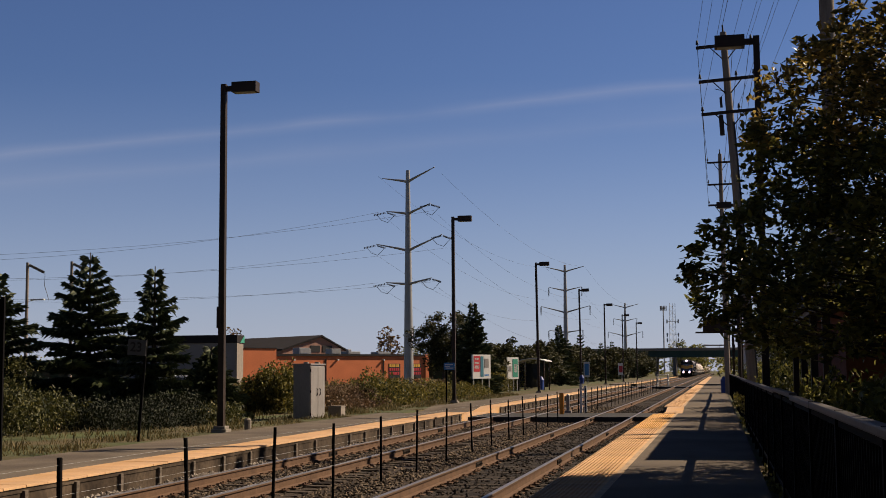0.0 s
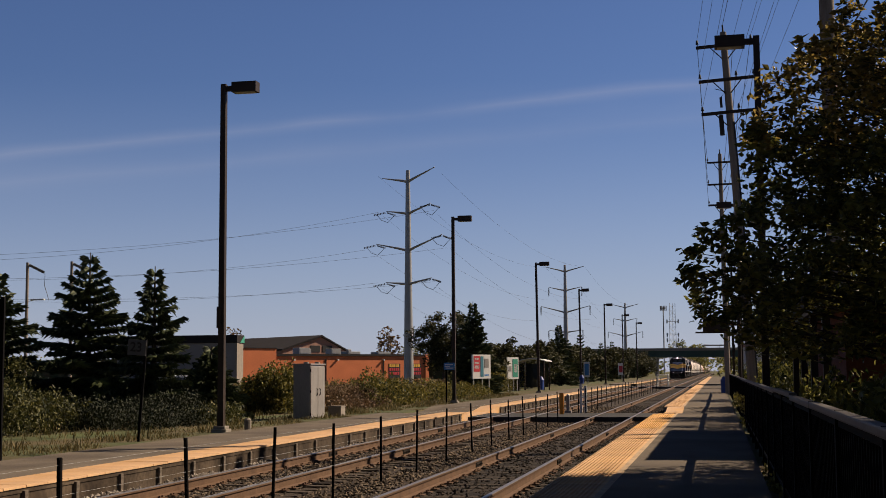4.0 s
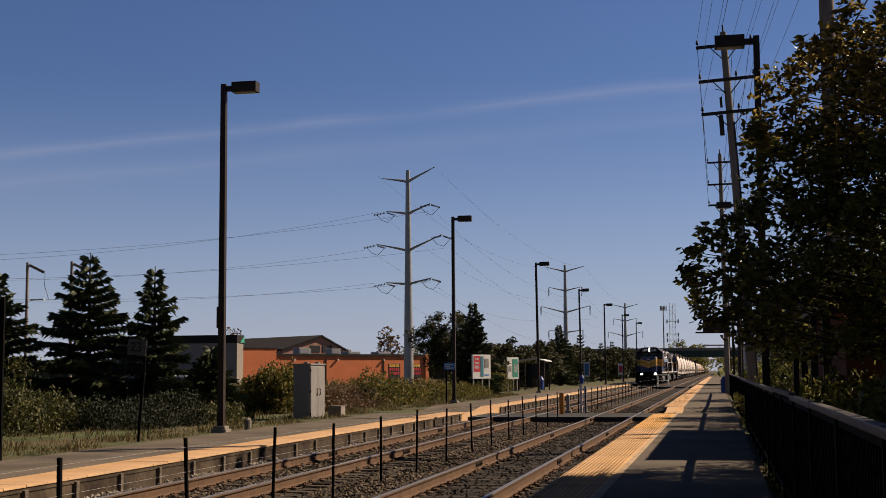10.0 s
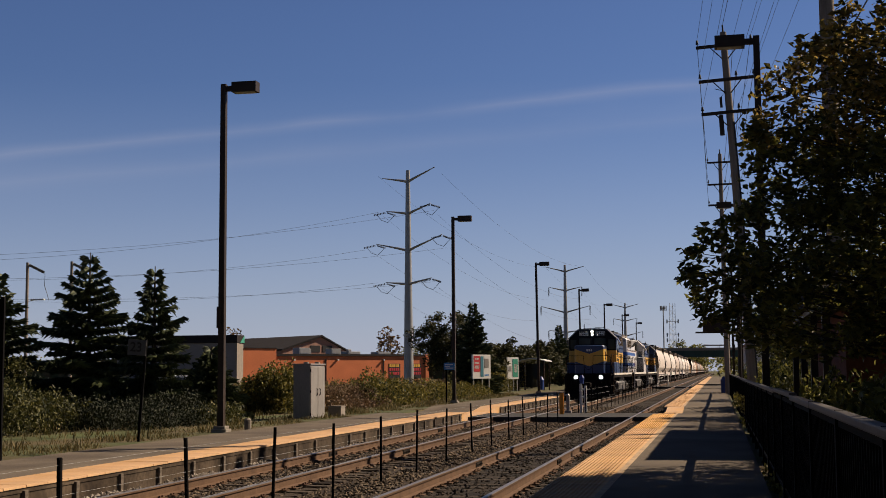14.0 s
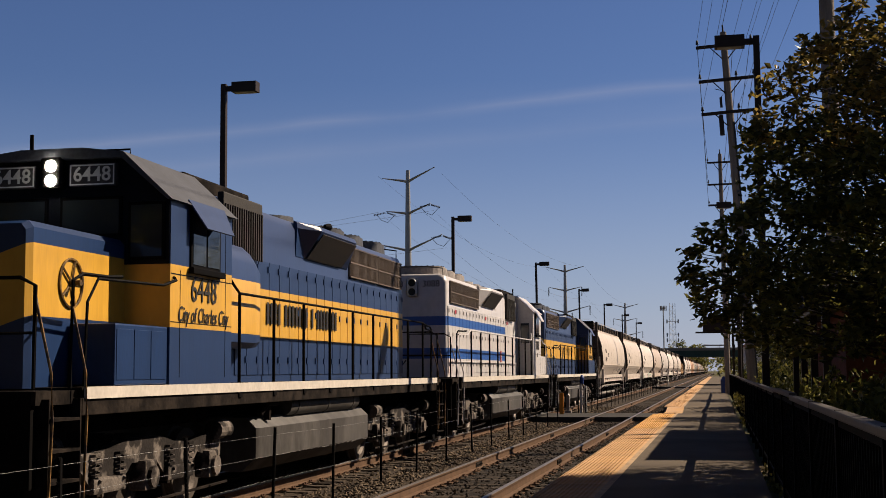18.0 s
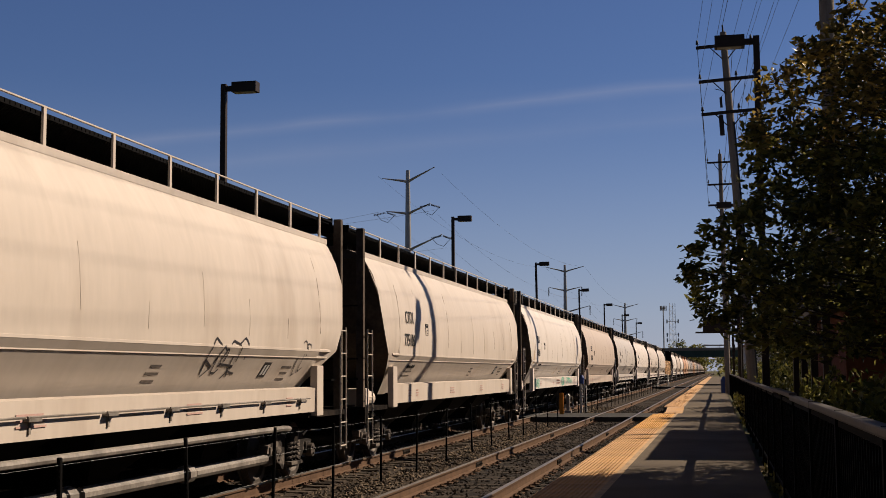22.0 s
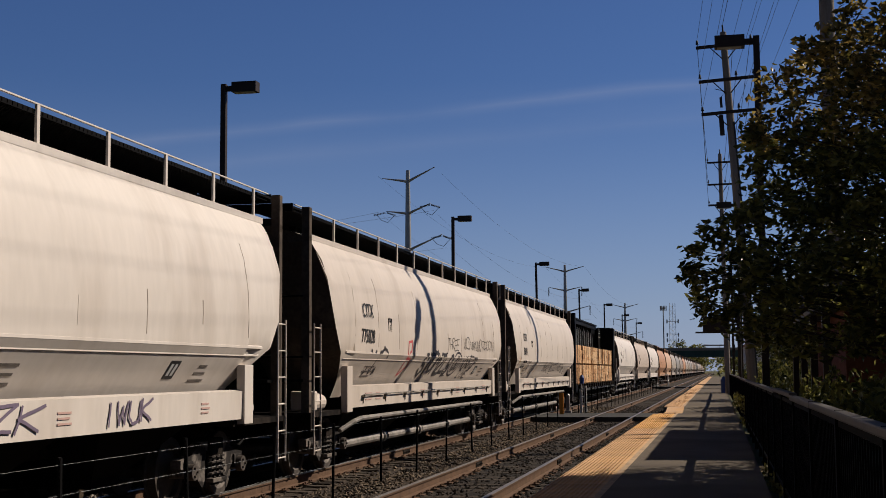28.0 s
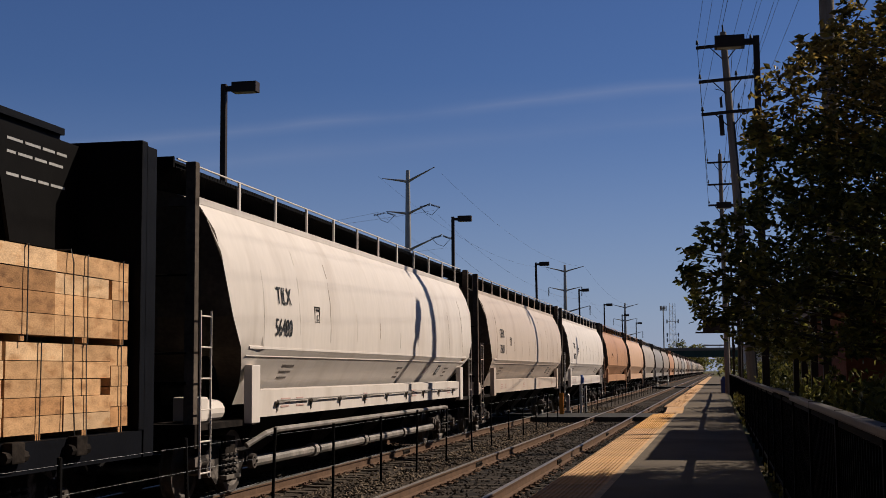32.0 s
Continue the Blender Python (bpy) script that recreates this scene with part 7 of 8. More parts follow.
G = thing("crossing_signal", pose(-6.3, 62.8, 0), "pale metal crossing signal mast with a blue lamp hood", "signal")
bm = bmesh.new(); box(bm, -0.16, -0.04, -0.06, 0.06, -0.3, 1.15, 0.01); box(bm, 0.06, 0.18, -0.06, 0.06, -0.3, 1.05, 0.01)
for z in (0.15, 0.5, 0.85):
    box(bm, -0.16, 0.18, -0.03, 0.03, z, z + 0.08)
part("mast", bm, M["white"], G, "pale ladder-like mast")
bm = bmesh.new(); rod(bm, (-0.05, 0, 1.15), (-0.05, 0, 1.42), 0.09, 0.12, 12); rod(bm, (-0.05, 0, 1.42), (-0.05, 0, 1.56), 0.12, 0.05, 12)
part("hood", bm, M["blue"], G, "blue hood", True)
G2 = thing("crossing_barrier", pose(-6.0, 151.5, 0), "pale tubular barrier by the far crossing", "barrier")
bm = bmesh.new()
for y in (0, 2.4):
    rod(bm, (-0.8, y, -0.3), (-0.8, y, 1.3), 0.05, n=8); rod(bm, (0.4, y, -0.3), (0.4, y, 1.3), 0.05, n=8)
for z in (0.6, 1.25):
    rod(bm, (-0.8, 0, z), (0.4, 0, z), 0.05, n=8); rod(bm, (0.4, 0, z), (0.4, 2.4, z), 0.05, n=8); rod(bm, (-0.8, 0, z), (-0.8, 2.4, z), 0.05, n=8)
part("rail", bm, M["white"], G2)


# railing along the platform: pickets under a worn top rail
RAILBLACK = surf("matt_black_railing", (0.005, 0.0048, 0.0048), 0.8, var=0.2, spec=0.03)
F_ = thing("platform_railing", pose(0.74, 0, 0.235), "black steel picket railing with a worn grey top rail", "railing")
bm = bmesh.new(); box(bm, -0.011, 0.011, -0.011, 0.011, 0.10, 1.14)
pk = to_mesh("picket", bm, RAILBLACK)
y = 6.3
while y < 44:
    o = part("picket", pk, None, F_); o.matrix_basis = pose(0, y, 0)
    y += 0.128
bm = bmesh.new(); box(bm, -0.035, 0.035, -0.035, 0.035, -0.3, 1.25, 0.005)
ps = to_mesh("post", bm, RAILBLACK)
for y in np.arange(6.2, 90, 2.44):
    o = part("post", ps, None, F_); o.matrix_basis = pose(0, float(y), 0)
for y0, y1 in ((4.0, 11.0), (11.0, 14.0), (14.0, 18.0), (18.0, 44.5), (44.5, 90)):
    dz = 0.012 * math.sin(y0)
    bm = bmesh.new(); box(bm, -0.040, 0.040, y0, y1 - 0.02, 1.205 + dz, 1.258 + dz, 0.012)
    part("top_rail", bm, M["handrail"], F_, "worn grey top rail")
bm = bmesh.new(); box(bm, -0.02, 0.02, 4, 90, 0.10, 0.14); box(bm, -0.018, 0.018, 4, 90, 1.15, 1.19)
part("rail", bm, RAILBLACK, F_)


def parked_car(x, y, turn, mat, label):
    K = thing("parked_car", pose(x, y, 0.0, 0, 0, turn), label, "car")
    bm = bmesh.new()
    prof = [(-2.3, 0.35), (2.3, 0.35), (2.32, 0.75), (2.2, 0.95), (1.25, 1.05), (0.65, 1.62), (-1.5, 1.68), (-2.15, 1.1), (-2.32, 0.9)]
    loft(bm, [[(a * 0.98, s * 0.88, b) for a, b in prof] if abs(s) > 0.9 else [(a, s * 0.88, b) for a, b in prof] for s in (-1.0, -0.85, 0.85, 1.0)])
    part("body", bm, mat, K)
    for s in (-1, 1):
        for a0, a1 in ((-1.95, -0.95), (-0.85, 0.0), (0.1, 0.95)):
            bm = bmesh.new(); prism_y(bm, [(a0, 1.08), (a1, 1.08), (a1 - (0.35 if a1 > 0.5 else 0.02), 1.55), (a0 + (0.25 if a0 < -1.5 else 0.02), 1.55)], s * 0.875, s * 0.89)
            part("window", bm, M["glass"], K)
        for a in (-1.4, 1.4):
            bm = bmesh.new(); rod(bm, (a, s * 0.70, 0.33), (a, s * 0.90, 0.33), 0.33, n=18)
            w = part("wheel", bm, M["ink"], K)
            bm = bmesh.new(); rod(bm, (a, s * 0.89, 0.33), (a, s * 0.91, 0.33), 0.19, n=14)
            part("rim", bm, M["galv"], w)
    bm = bmesh.new(); box(bm, 2.3, 2.335, -0.6, 0.6, 0.66, 0.8)
    part("bumper", bm, M["black"], K)


parked_car(-27.3, 65.5, 8, M["white"], "white parked car glimpsed between the spruces")
parked_car(-30.5, 70.0, 8, M["silver"], "silver parked car glimpsed between the spruces")
# ---------------------------------------------------------------- plants
LEAF = leafmat("broad_leaf", (0.018, 0.034, 0.008), (0.32, 0.29, 0.065), 0.40, 0.45)
# turned golden leaves, coloured paler still for the sunlit upper boughs
LEAF_AUT_LIT = leafmat("lit_turning_leaf", (0.045, 0.052, 0.011), (0.54, 0.37, 0.09), 0.40, 0.5)
NEEDLE = leafmat("spruce_needles", (0.016, 0.028, 0.012), (0.13, 0.15, 0.06), 0.6, 0.14)
SHRUB = leafmat("shrub_leaf", (0.030, 0.042, 0.009), (0.32, 0.26, 0.05), 0.6, 0.25)
SHRUB_RED = leafmat("brown_shrub_leaf", (0.07, 0.042, 0.018), (0.25, 0.15, 0.07), 0.6, 0.2)
GRASS = leafmat("dry_grass", (0.23, 0.17, 0.065), (0.040, 0.046, 0.012), 0.7, 0.3)
# leaf colours of UNDER are darkened for the shade beneath the spruces
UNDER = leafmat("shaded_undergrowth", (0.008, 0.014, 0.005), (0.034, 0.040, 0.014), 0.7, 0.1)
BUSHY = leafmat("dull_bush_leaf", (0.018, 0.028, 0.007), (0.15, 0.14, 0.035), 0.6, 0.2)
TREELINE = leafmat("treeline_leaf", (0.014, 0.022, 0.007), (0.105, 0.095, 0.030), 0.6, 0.2)


def leaves(centers, radii, per, size, seed, squash=0.8, updown=0.5):
    """Folded leaf blades scattered in clumps; four corners each."""
    rng = np.random.default_rng(seed)
    c = np.repeat(np.asarray(centers, float), per, 0)
    r = np.repeat(np.asarray(radii, float), per)
    n = len(c)
    d = rng.normal(size=(n, 3)); d /= np.linalg.norm(d, axis=1)[:, None]
    p = c + d * (r * rng.random(n) ** 0.45)[:, None] * np.array([1, 1, squash])
    a = rng.normal(size=(n, 3)); a[:, 2] *= updown; a /= np.linalg.norm(a, axis=1)[:, None]
    b = np.cross(a, rng.normal(size=(n, 3))); b /= np.linalg.norm(b, axis=1)[:, None]
    s = size * rng.uniform(0.6, 1.25, n)[:, None]
    nn = np.cross(a, b) * 0.18
    v = np.stack([p - a * s, p + b * s * 0.48 + nn * s, p + a * s, p - b * s * 0.48 + nn * s], 1)
    f = np.arange(n * 4).reshape(n, 4)
    tri = np.concatenate([f[:, [0, 1, 2]], f[:, [0, 2, 3]]])
    return v.reshape(-1, 3), tri


def leaf_part(name, data, mat, parent=None, label=""):
    ob = raw(name, data[0].tolist(), data[1].tolist(), mat, parent)
    if label:
        ob["label"] = label
    return ob


def spruce(x, y, h, r, seed, label="dark spruce tree with drooping branches", levels=26):
    rng = np.random.default_rng(seed)
    T = thing("spruce_tree", pose(x, y, 0.0), label, "tree", "spruce trees")
    bm = bmesh.new(); rod(bm, (0, 0, -0.3), (0, 0, h), 0.10 + h * 0.012, 0.015, 8)
    part("trunk", bm, M["bark"], T)
    V, Fc, off = [], [], 0
    bm = bmesh.new()
    for i in range(levels):
        u = (i + 0.3) / levels
        z = h * (0.05 + 0.93 * u)
        L0 = r * (1 - u) ** 1.05 + 0.10
        nb = int(rng.integers(6, 9)) if u < 0.85 else 4
        ph = rng.uniform(0, 6.28)
        for k in range(nb):
            a = ph + k * 6.283 / nb + rng.normal(0, 0.22)
            L = L0 * rng.choice([0.6, 0.8, 0.95, 1.05, 1.22])
            dz = rng.uniform(-0.05, 0.25) + 0.25 * u
            d = np.array([math.cos(a), math.sin(a), 0.0]); side = np.array([-d[1], d[0], 0.0])
            m = max(8, int(L * 26))
            t = (np.arange(m) + rng.random(m)) / m
            base = d[None] * (t * L)[:, None]
            base[:, 2] = z + t * L * dz - 0.32 * (t ** 2) * L * (1 - u) + 0.10 * t ** 4
            for sgn in (-1, 1, 0):
                w = (L * 0.26 + 0.05) * (1 - t * 0.7) * rng.uniform(0.4, 1.25, m)
                tip = base + side[None] * (sgn * w)[:, None] + d[None] * (0.16 + 0.14 * rng.random(m))[:, None]
                tip[:, 2] += rng.normal(-0.05, 0.09, m)
                up = np.zeros((m, 3)); up[:, 2] = 0.05 + 0.03 * rng.random(m)
                q = d[None] * 0.055
                v = np.stack([base - q, tip, base + q + up, base - up], 1)
                V.append(v.reshape(-1, 3))
                f = np.arange(m * 4).reshape(m, 4) + off
                Fc += [f[:, [0, 1, 2]], f[:, [0, 1, 3]], f[:, [2, 1, 3]]]
                off += m * 4
            if k % 2 == 0:
                rod(bm, (0, 0, z), (d[0] * L * 0.8, d[1] * L * 0.8, z + 0.8 * L * dz - 0.2 * L * (1 - u)), 0.018, 0.006, 4)
    part("limb", bm, M["bark"], T)
    leaf_part("crown", (np.concatenate(V), np.concatenate(Fc)), NEEDLE, T)
    return T


spruce(-22.2, 44, 6.15, 2.8, 1, levels=20)
spruce(-19.9, 44.5, 5.65, 1.85, 2, "slimmer dark spruce tree with a pointed top", 19)
spruce(-25.3, 43, 5.5, 2.5, 3, levels=19)
spruce(-18.3, 46, 2.75, 1.35, 4, "young spruce tree with low branches", 15)
spruce(-17.5, 95, 6.9, 2.3, 5, "dark spruce tree beside the far platform")
spruce(-17.9, 152, 7.2, 1.9, 6, "dark spruce tree beside the far platform")
for i, (x, y, h) in enumerate(((-19, 170, 6.0), (-20, 196, 7.4), (-18.5, 214, 6.4), (-19.5, 250, 7.5), (-21, 285, 7), (-18.5, 300, 6.0), (-24, 330, 8))):
    spruce(x, y, h, 1.9, 20 + i, "distant dark spruce tree behind the platform", 14)


def broadleaf(x, y, h, r, seed, mat, label, per=26, size=0.14, clumps=90, trunk=0.16, base=0.25):
    rng = np.random.default_rng(seed)
    T = thing("broadleaf_tree", pose(x, y, 0), label, "tree", "broadleaf trees")
    bm = bmesh.new(); rod(bm, (0, 0, -0.3), (0.05, 0, h * 0.55), trunk, trunk * 0.5, 8)
    part("trunk", bm, M["bark"], T)
    d = rng.normal(size=(clumps, 3)); d /= np.linalg.norm(d, axis=1)[:, None]
    rr = rng.random(clumps) ** 0.4
    c = d * rr[:, None] * np.array([r, r, h * (1 - base) / 2]) + np.array([0, 0, h * (base + (1 - base) / 2)])
    lump = 1 + 0.22 * np.sin(c[:, 0] * 2.1 + seed) + 0.18 * np.sin(c[:, 2] * 1.7 + seed * 2)
    c[:, :2] *= lump[:, None]
    bm = bmesh.new()
    for k in range(0, clumps, 4):
        rod(bm, (0.03, 0, h * (0.25 + 0.3 * rng.random())), tuple(c[k]), trunk * 0.25, 0.012, 5)
    part("limb", bm, M["bark"], T)
    leaf_part("crown", leaves(c, np.full(clumps, r * 0.26) * rng.uniform(0.6, 1.3, clumps), per, size, seed), mat, T)
    return T


broadleaf(-21.2, 102, 6.5, 2.2, 31, TREELINE, "rounded green tree beside a spruce", 95, 0.12, 120)
for i, (x, y, h, r) in enumerate(((-19.5, 108, 4.4, 2.0), (-19.0, 122, 4.6, 2.3), (-18.4, 132, 4.4, 2.1), (-18.6, 141, 4.8, 2.3), (-19, 160, 5.2, 2.6), (-20, 182, 5.4, 2.8), (-19.5, 205, 5.4, 2.8), (-19, 235, 5.6, 3.0), (-20, 268, 6.2, 3.4), (-22, 310, 7, 4), (-26, 350, 7.5, 4.5), (-20, 345, 6.5, 3.5), (-22, 390, 7, 4))):
    broadleaf(x, y, h, r, 40 + i, TREELINE, "dense green and brown tree behind the platform", 70, 0.13 + y * 0.0005, 90, base=0.04)
for i, (x, y, h, r) in enumerate(((-103, 270, 11.5, 3.2), (-75.3, 300, 12.8, 3.0), (-62, 320, 7.0, 3.0), (-50, 300, 8, 4), (-14, 520, 13, 6), (-9, 540, 12, 7), (-70, 400, 9, 9), (-95, 420, 10, 9), (-120, 400, 9, 8), (-50, 420, 10, 9), (14, 470, 9, 6), (8, 560, 10, 8))):
    broadleaf(x, y, h, r, 60 + i, SHRUB_RED if i in (0, 1) else LEAF, "distant broadleaf tree behind the buildings", 9 if i in (0, 1) else 30, 0.30 + y * 0.0004, 70, base=0.2 if i < 2 else 0.1)
# low far woods all along the horizon
rngw = np.random.default_rng(9)
wc = np.stack([rngw.uniform(-420, 260, 900), rngw.uniform(560, 760, 900), rngw.uniform(0, 7.5, 900)], 1)
tagged(leaf_part("far_woods", leaves(wc, np.full(900, 6.0), 16, 1.1, 77), LEAF), "far dark green woods along the horizon", "woods", "", "stuff")


# scrub and tall weeds between the platform and the shops
def scrub(name, label, mat, boxes, size, per, seed, clump=0.55):
    rng = np.random.default_rng(seed)
    C_, R_ = [], []
    for x0, x1, y0, y1, z1, n in boxes:
        xs, ys = rng.uniform(x0, x1, n), rng.uniform(y0, y1, n)
        top = z1 * (0.55 + 0.45 * np.abs(np.sin(xs * 0.9 + seed) * np.cos(ys * 0.45 + seed)))
        C_.append(np.stack([xs, ys, rng.random(n) ** 0.7 * top], 1)); R_.append(np.full(n, clump) * rng.uniform(0.5, 1.2, n))
    tagged(leaf_part(name, leaves(np.concatenate(C_), np.concatenate(R_), per, size, seed, 0.9, 1.4), mat), label, "shrubs", "", "stuff")


scrub("green_shrubs", "green shrubs beside the platform", SHRUB, ((-19.6, -17.0, 51.5, 55, 2.0, 190), (-17.8, -15.6, 64, 70, 1.7, 90), (-17.4, -15.4, 74, 90, 1.1, 110), (-25, -20, 58, 68, 1.2, 60), (-30, -20, 76, 110, 1.2, 160), (-19.5, -17, 96, 118, 2.6, 190)), 0.085, 60, 5)
scrub("brown_shrubs", "reddish brown weeds and shrubs in the field", SHRUB_RED, ((-24, -17.4, 55, 80, 0.9, 260), (-24, -17.4, 72, 92, 1.0, 150), (-40, -24, 70, 120, 1.2, 240), (-23, -19.6, 49, 54, 1.4, 150), (-17.2, -15.6, 54, 62, 0.5, 50)), 0.075, 60, 6)
scrub("dark_undergrowth", "green undergrowth below the spruces, coloured darker for the shade there", UNDER, ((-25.5, -19.2, 44.5, 48, 1.9, 420), (-24.5, -18.0, 41.0, 45, 1.0, 300), (-21.6, -16.4, 36.4, 41.5, 0.75, 330)), 0.055, 70, 15)
scrub("yellowing_bush", "yellowing bush beside the spruces", BUSHY, ((-20.6, -18.6, 32.5, 36.5, 1.3, 120), (-26.5, -22.9, 37.5, 41.5, 2.3, 190), (-17.0, -15.8, 40.5, 43, 0.6, 30)), 0.065, 55, 16)
scrub("track_weeds", "green weeds under the railing", SHRUB, ((0.68, 1.15, 38, 58, 1.1, 70), (0.75, 1.0, 17, 24, 0.35, 30)), 0.06, 40, 8, 0.22)


def grass():
    rng = np.random.default_rng(3)
    n = 34000
    near = rng.random(n) < 0.72
    x = np.where(near, -12.82 - rng.random(n) ** 1.4 * 2.6, -14.5 - rng.random(n) ** 1.3 * 8)
    y = 17 + rng.random(n) ** 1.25 * 75
    patch = np.abs(np.sin(x * 1.9 + 0.6 * np.sin(y * 0.9)) * np.cos(y * 0.63 + np.sin(x)))
    keep = patch > rng.random(n) * 0.55
    x, y, patch = x[keep], y[keep], patch[keep]
    n = len(x)
    h = rng.uniform(0.04, 0.24, n) * (0.35 + 0.75 * np.clip((-12.8 - x) / 1.6, 0, 1)) * (0.35 + patch)
    a = rng.uniform(0, 6.28, n); w = 0.012 + y * 0.0003
    tip = np.stack([x + rng.normal(0, 0.10, n), y + rng.normal(0, 0.10, n), 0.08 + h], 1)
    l = np.stack([x + np.cos(a) * w, y + np.sin(a) * w, np.full(n, 0.02)], 1)
    r = np.stack([x - np.cos(a) * w, y - np.sin(a) * w, np.full(n, 0.02)], 1)
    v = np.stack([l, r, tip], 1).reshape(-1, 3)
    tagged(leaf_part("grass", (v, np.arange(n * 3).reshape(n, 3)), GRASS), "dry yellow-green grass along the platform", "grass", "", "stuff")


grass()


# the near tree, in boughs that stir in the breeze
EDGE = [(2.1, 0.5), (2.5, -0.35), (2.95, -0.48), (3.3, -0.62), (3.85, -0.20), (4.1, 0.35), (4.8, 0.45), (5.3, 0.42), (6.0, 0.70), (6.5, 1.25), (7.0, 1.75), (8.2, 2.4), (9.4, 3.4)]


def left_edge(z):
    for (z0, x0), (z1, x1) in zip(EDGE, EDGE[1:]):
        if z <= z1:
            return x0 + (x1 - x0) * (z - z0) / (z1 - z0)
    return EDGE[-1][1]


BOUGHS = []


def near_tree():
    rng = np.random.default_rng(21)
    T = thing("street_tree", pose(3.6, 19.5, 0), "broad leafy tree turning brown, overhanging the platform railing", "tree", "broadleaf trees")
    bm = bmesh.new(); rod(bm, (0, 0, -0.3), (0, 0, 3.0), 0.22, 0.16, 12); rod(bm, (0, 0, 3.0), (0.15, 0.1, 7.0), 0.16, 0.05, 10)
    part("trunk", bm, M["bark"], T, "", True)
    bands = [(2.0, 3.2), (3.0, 4.2), (4.0, 5.3), (5.1, 6.6), (6.4, 9.2)]
    for i, (za, zb) in enumerate(bands):
        for half in (0, 1):
            n = (190 if i > 1 else 130) if half == 0 else 150
            z = rng.uniform(za, zb, n)
            xl = np.array([left_edge(k) for k in z]) - 3.6
            u = rng.random(n) ** (1.35 if half == 0 else 0.8)
            x = xl + 0.12 + u * 3.4 if half == 0 else 0.4 + u * 3.2
            spread = 0.5 + 2.2 * np.clip((x - xl) / 2.5, 0, 1)
            y = 0.55 + rng.uniform(-1.1, 1.15, n) * spread
            c = np.stack([x, y, z], 1)
            rim = (x - xl < 0.9) & (half == 0)
            d1 = leaves(c[rim], 0.20 * rng.uniform(0.6, 1.4, rim.sum()), 17, 0.078, 100 + i * 2 + half, 0.8)
            d2 = leaves(c[~rim], 0.30 * rng.uniform(0.7, 1.3, (~rim).sum()), 46, 0.070, 200 + i * 2 + half, 0.85)
            data = (np.concatenate([d1[0], d2[0]]), np.concatenate([d1[1], d2[1] + len(d1[0])]))
            o2 = leaf_part("bough", data, LEAF_AUT_LIT if i >= 3 or (i == 2 and half == 1) else LEAF, T, "leafy bough")
            bm = bmesh.new()
            for k in range(0, n, 5):
                q = c[k] * np.array([0.45, 0.45, 1.0]) - np.array([0, 0, 0.45])
                rod(bm, (0, 0, float(c[k][2]) * 0.8), tuple(q), 0.022, 0.014, 4); rod(bm, tuple(q), tuple(c[k]), 0.014, 0.005, 4)
            part("twig", bm, M["bark"], o2)
            BOUGHS.append((o2, i, half))


near_tree()
# tree added behind the near one to widen the shade on the platform
broadleaf(4.2, 21.9, 5.0, 2.2, 79, LEAF, "dark leafy tree added beside the shelter to shade the platform", 60, 0.085, 110, base=0.32)
# the nearest of these stand out of view, added to shade the railing
for i, (x, y, h, r) in enumerate(((6.0, 17.0, 9.0, 2.8), (7.2, 14.5, 8.5, 3.0), (8.5, 25, 5.5, 3.0), (4.4, 46, 6.5, 2.4), (6.5, 41, 8, 3.0), (5.0, 58, 6.0, 2.6), (5.5, 72, 7, 3.0), (5.0, 95, 7, 3.0), (7, 118, 8, 3.5), (5.2, 8.0, 7.0, 2.6), (11, 34, 6, 3.2))):
    broadleaf(x, y, h, r, 80 + i, LEAF, "dark leafy tree behind the railing", 60, 0.11, 130, base=0.06)
scrub("hedge", "dark hedge behind the railing", LEAF, ((1.5, 3.0, 7, 26, 1.7, 420), (1.6, 2.6, 37, 60, 2.0, 260), (1.5, 4.5, 60, 110, 2.2, 220)), 0.075, 40, 12, 0.4)

# unseen trees and a house added behind the camera to block sky light
for i, (x, y, h, r) in enumerate(((-17, -9, 17, 5.5), (-18, -20, 19, 6), (-18, -33, 19, 6), (-17, -48, 20, 6.5), (-22, 0, 16, 5.5), (-29, 9, 14, 5.5), (7.0, -9, 15, 4.4), (7.5, -17, 17, 5), (12, -26, 18, 6), (9, -44, 19, 7), (-3, -58, 20, 8), (-28, -14, 18, 6.5))):
    broadleaf(x, y, h, r, 120 + i, LEAF, "unseen leafy tree added to block sky light", 60, 0.36, 170, base=0.04)
H = thing("station_house", pose(-1.2, -20, 0.2), "plain brick house, unseen, added to block sky light", "building")
bm = bmesh.new(); box(bm, 0, 9, -14, 0, -0.5, 4.4)
part("wall", bm, BRICK_R, H)
bm = bmesh.new(); prism_y(bm, [(-1.0, 4.3), (10, 4.3), (4.5, 7.6)], -15, 1.0)
part("roof", bm, ROOF_D, H)
# ---------------------------------------------------------------- the train, car by car
TRAIN = []   # (thing, distance of its middle behind the leading locomotive's middle, turned)
LOCO_PITCH, HOP_PITCH, LUM_PITCH = 20.5, 20.33, 24.5
TRAIN.append((locomotive("blue and yellow diesel locomotive with lit headlights leading the train", "lead", "6448"), -0.14, 0))
TRAIN.append((locomotive("white diesel locomotive with two blue stripes, cab trailing", "white", "3088"), LOCO_PITCH - 0.04, 1))
TRAIN.append((locomotive("blue and yellow diesel locomotive running long hood first", "third", "6052"), 2 * LOCO_PITCH - 0.2, 1))
CREAM, GREY, TAN, PALE = (0.675, 0.585, 0.50), (0.59, 0.53, 0.475), (0.60, 0.49, 0.40), (0.765, 0.685, 0.61)
DUN, DULL, UMBER, SMOKE = (0.34, 0.27, 0.21), (0.44, 0.37, 0.30), (0.22, 0.13, 0.08), (0.30, 0.27, 0.24)
